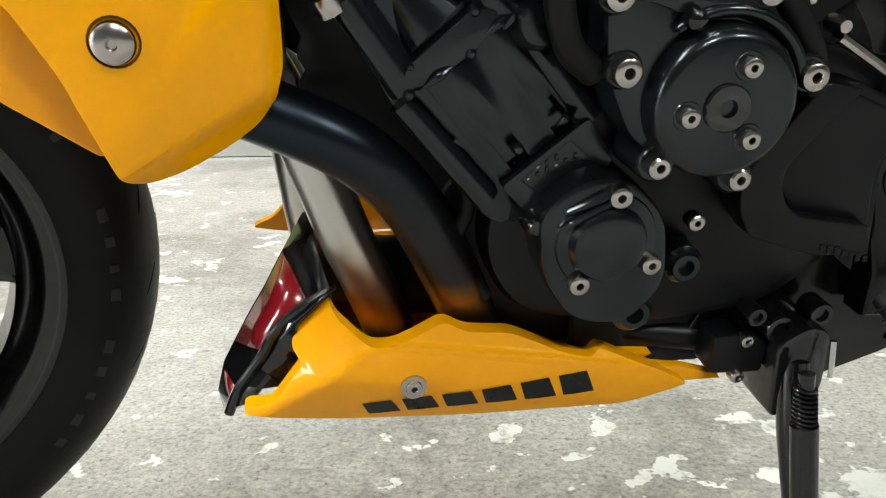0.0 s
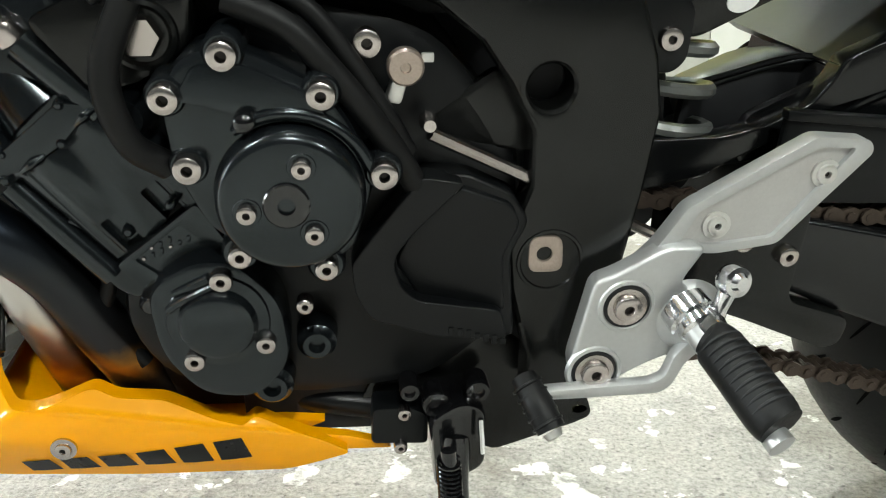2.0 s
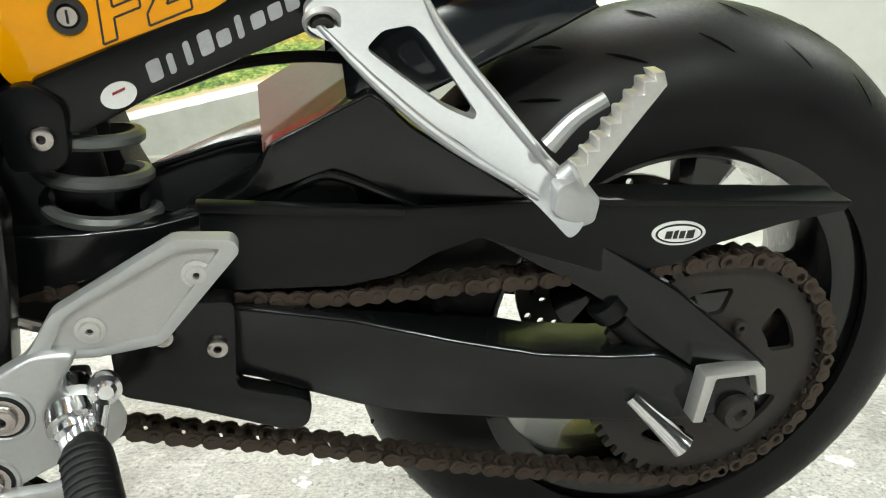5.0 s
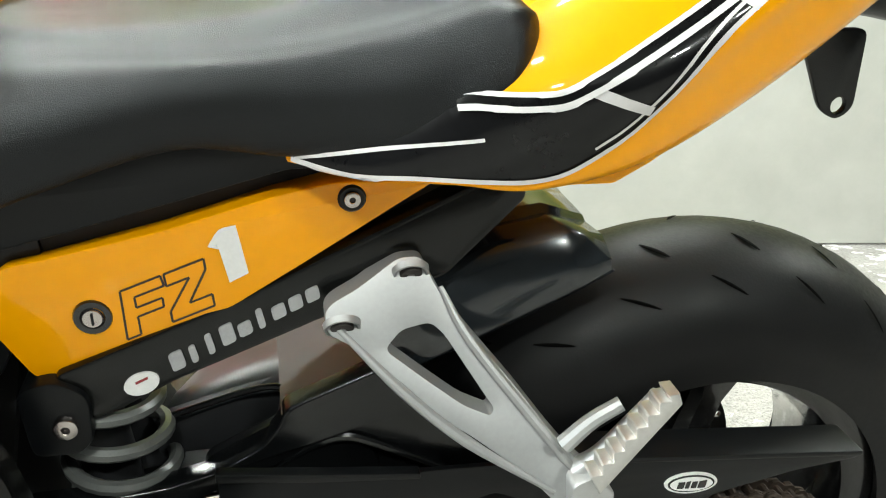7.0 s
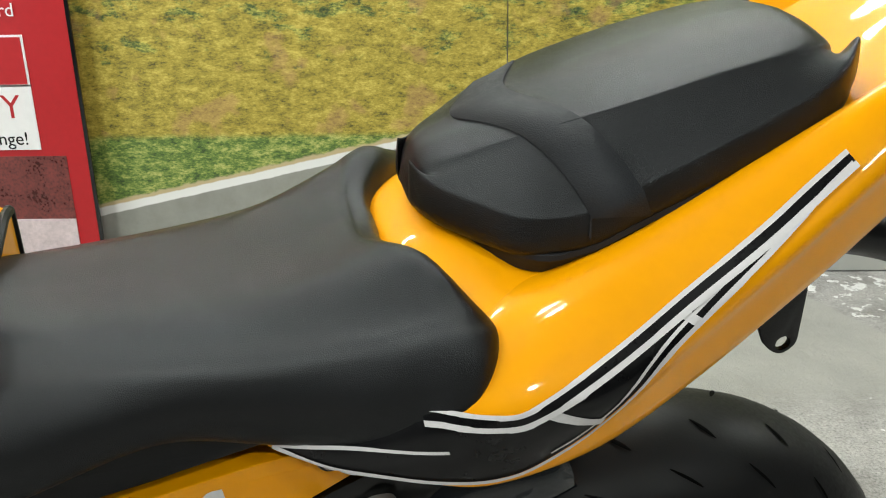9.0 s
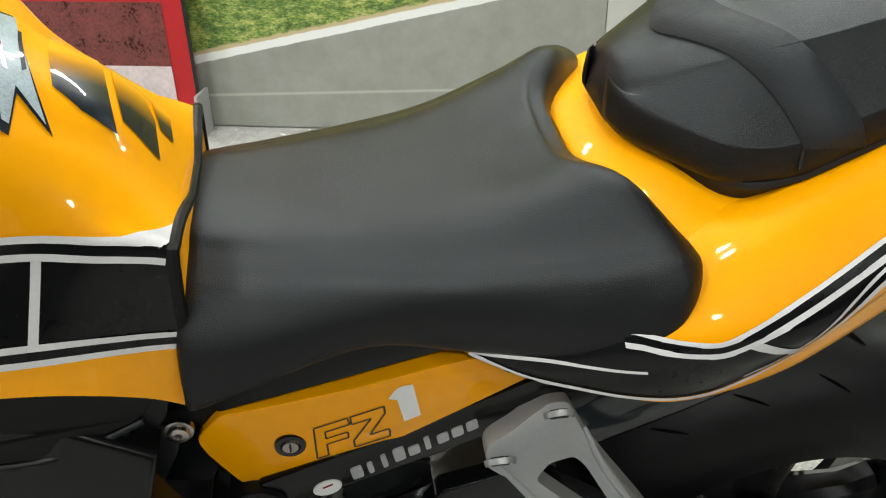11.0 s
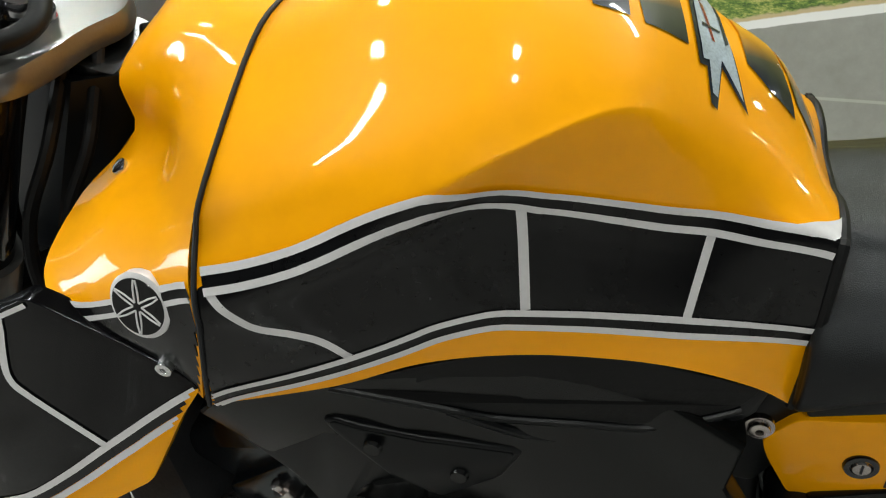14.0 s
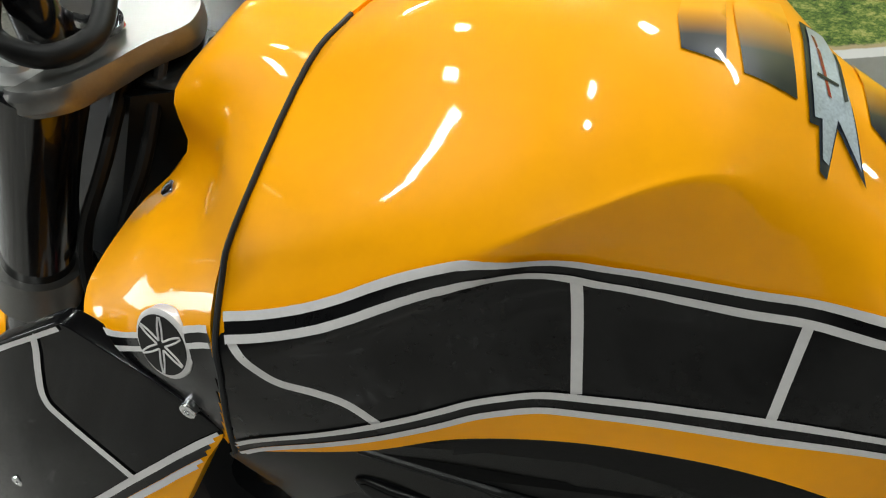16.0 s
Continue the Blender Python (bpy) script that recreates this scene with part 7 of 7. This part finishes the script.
part("stem_nut", lathe([(0, 0.024), (0.018, 0.024), (0.0205, 0.02), (0.0205, 0.008), (0.025, 0.006), (0.029, 0.0), (0.029, -0.004)], (-1.158, -0.024, 0.957), (0.3, 0, 0.95), 32), CHROME, fork, "bright steering stem nut")
part("nut_ring", lathe([(0.0208, 0.008), (0.0245, 0.012), (0.0245, 0.004)], (-1.158, -0.024, 0.957), (0.3, 0, 0.95), 32), GLOSS, fork)
part("fork_cap", lathe([(0, 0.01), (0.012, 0.01), (0.014, 0.006), (0.027, 0.005), (0.029, 0.0)], (-1.166, -0.094, 0.957), (0.3, 0, 0.95), 30), SATIN, fork)
part("cap_ring", lathe([(0.029, -0.002), (0.029, 0.002), (0.0305, 0.002), (0.0315, -0.002)], (-1.166, -0.094, 0.957), (0.3, 0, 0.95), 30), DARK, fork)
part("lower_clamp", loft([[Vector((x, y, z)) for x, y in ((-1.3, -0.1), (-1.27, -0.125), (-1.235, -0.11), (-1.19, -0.03), (-1.18, 0.04), (-1.22, 0.12), (-1.33, 0.12), (-1.32, 0.0))] for z in (0.7, 0.705, 0.745, 0.75)], ring=True), FRAME, fork, "dark lower fork clamp")
part("head_cover", loft([[Vector((x + 0.5 * (z - 0.82), y, z)) for x, y in ((-1.27, -0.03), (-1.16, -0.055), (-1.09, -0.025), (-1.05, 0.1), (-1.2, 0.22), (-1.33, 0.16))] for z in (0.69, 0.7, 0.915, 0.922)], ring=True), PLASTIC, fork, "black plastic round the steering head")
# added dark plate, hides the pale wall between fork and shroud
part("fork_gap_filler", plate(rnd([(-1.33, 0.68), (-1.3, 0.86), (-1.2, 0.92), (-1.06, 0.925), (-1.08, 0.82), (-1.15, 0.7), (-1.24, 0.62)], 0.02), 0.0, 0.05, (), 0.004), DARK, fork, "dark filler closing the gap behind the fork")
for pts, r in (([(-1.12, -0.03, 0.945), (-1.13, -0.08, 0.88), (-1.16, -0.1, 0.82), (-1.17, -0.11, 0.76), (-1.14, -0.13, 0.7)], 0.006), ([(-1.1, -0.02, 0.94), (-1.1, -0.07, 0.88), (-1.13, -0.09, 0.82), (-1.13, -0.1, 0.77), (-1.1, -0.12, 0.72)], 0.0055), ([(-1.15, -0.05, 0.93), (-1.17, -0.08, 0.86), (-1.2, -0.075, 0.8), (-1.19, -0.08, 0.74)], 0.0045), ([(-1.085, 0.03, 0.93), (-1.07, -0.03, 0.87), (-1.09, -0.07, 0.82), (-1.08, -0.1, 0.77)], 0.009)):
    part("cable", tube(pts, r, 10), RUBBER, fork, "black control cable")
bar = part("handlebar", tube([(-1.17, -0.05, 1.0), (-1.15, -0.12, 1.035), (-1.08, -0.21, 1.08), (-1.0, -0.275, 1.088), (-0.918, -0.345, 1.068)], 0.0115, 14), GLOSS, fork, "black handlebar")
part("bar_riser", lathe([(0, 0.05), (0.016, 0.05), (0.018, 0.045), (0.018, 0.0)], (-1.17, -0.055, 0.955), (0, 0, 1), 20), GLOSS, bar)
part("switch_box", tube([(-1.145, -0.13, 1.042), (-1.1, -0.185, 1.066), (-1.06, -0.225, 1.084)], [0.02, 0.026, 0.023], 16), PLASTIC, bar)
part("clutch_hose", tube([(-1.2, -0.06, 1.0), (-1.165, -0.1, 0.985), (-1.13, -0.095, 0.97), (-1.115, -0.06, 0.972), (-1.13, -0.02, 0.99)], 0.0085, 12), RUBBER, bar, "black rubber hose over the top clamp")
part("grip", tube([(-1.045, -0.238, 1.085), (-0.98, -0.292, 1.086), (-0.918, -0.345, 1.068)], 0.0165, 20), RUBBER, bar, "ribbed black rubber grip")
for k in range(11):
    f = k / 10
    c = Vector((-1.03, -0.25, 1.0855)).lerp(Vector((-0.925, -0.339, 1.071)), f) + Vector((0, 0, 0.008 * 4 * f * (1 - f)))
    part("grip_rib", lathe([(0.0155, -0.0022), (0.0178, -0.0012), (0.0178, 0.0012), (0.0155, 0.0022)], tuple(c), (0.76, -0.64, -0.1), 20), RUBBER, bar)
part("front_mudguard", loft([[Vector((-1.455, 0, 0.3)) + STEER @ Vector((0.335 * math.cos(a), y, 0.335 * math.sin(a) - abs(y) * 0.3)) for y in (-0.075, -0.05, 0, 0.05, 0.075)] for a in (math.radians(d) for d in range(20, 151, 8))], caps=False), YELLOW, fork, "yellow front mudguard").modifiers.new("thick", "SOLIDIFY").thickness = 0.003

# ---- the roller banner by the wall ----
banner = tagged(new("roller_banner"), "red printed roller banner standing by the mural", "banner")
banner.matrix_world = Matrix.Translation((-0.965, 2.9, 0))
part("cassette", box((0.9, 0.1, 0.09), (0, 0.02, 0.045), 0.012), ALU, banner, "silver base cassette")
PRINT = mat("banner_red", (0.42, 0.008, 0.012), 0.4, 0, 0, 0.08, 5)
PHOTO = mat("banner_photo", (0.14, 0.03, 0.025), 0.45, 0, 0, 0.8, 14)
part("print", box((0.86, 0.004, 1.93), (0, 0.0, 1.03)), PRINT, banner, "red printed banner")
part("edge_strip", box((0.012, 0.006, 1.93), (0.437, 0.001, 1.03)), GLOSS, banner)
part("end_foot", plate([(-0.008, 0.0), (-0.008, 0.16), (0.004, 0.16), (0.004, 0.0)], -0.06, 0.05, (), 0.002), SATIN, banner).location = (0.452, 0, 0)
red2 = copy_thing(banner, Matrix.Translation((-2.79, 2.9, 0)))
tagged(red2, "plain red roller banner further along the mural")
part("photo", box((0.72, 0.003, 0.4), (0, -0.0025, 0.27)), PHOTO, banner, "dark red printed photograph")
part("white_field", box((0.72, 0.003, 0.16), (0, -0.0045, 0.17)), mat("pale_print", (0.6, 0.5, 0.5), 0.45, 0, 0, 0.2, 9), banner)
part("white_panel", box((0.66, 0.003, 0.215), (-0.05, -0.0045, 0.6)), WHITE, banner, "white printed text panel")
part("frame_box", box((0.66, 0.003, 0.165), (-0.05, -0.0045, 0.785)), WHITE, banner)
part("red_box", box((0.645, 0.003, 0.15), (-0.05, -0.0065, 0.785)), PRINT, banner)
part("white_head", box((0.66, 0.003, 0.3), (-0.04, -0.0045, 1.2)), WHITE, banner)

def words(text, at, size, material, parent):
    """Printed words on an upright sheet."""
    d = bpy.data.curves.new("words", "FONT")
    d.body, d.size, d.extrude, d.align_x = text, size, 0.0004, "CENTER"
    ob = new("lettering", d)
    ob.data.materials.append(material)
    ob.parent = parent
    ob.matrix_local = Matrix.Translation(at) @ pose(0, 0, 0, 90, 0, 0)
    return ob


words("Exchange!", (0.12, -0.0065, 0.51), 0.062, GLOSS, banner)
words("Y", (0.205, -0.0065, 0.6), 0.11, PRINT, banner)
words("card", (0.215, -0.0065, 0.925), 0.06, WHITE, banner)
part("red_bar", box((0.4, 0.002, 0.075), (-0.1, -0.0065, 0.65)), PRINT, banner)
part("word_bar", box((0.3, 0.002, 0.035), (-0.02, -0.0065, 0.945)), WHITE, banner)
part("word_bar", box((0.11, 0.002, 0.03), (-0.17, -0.0065, 0.53)), GLOSS, banner)
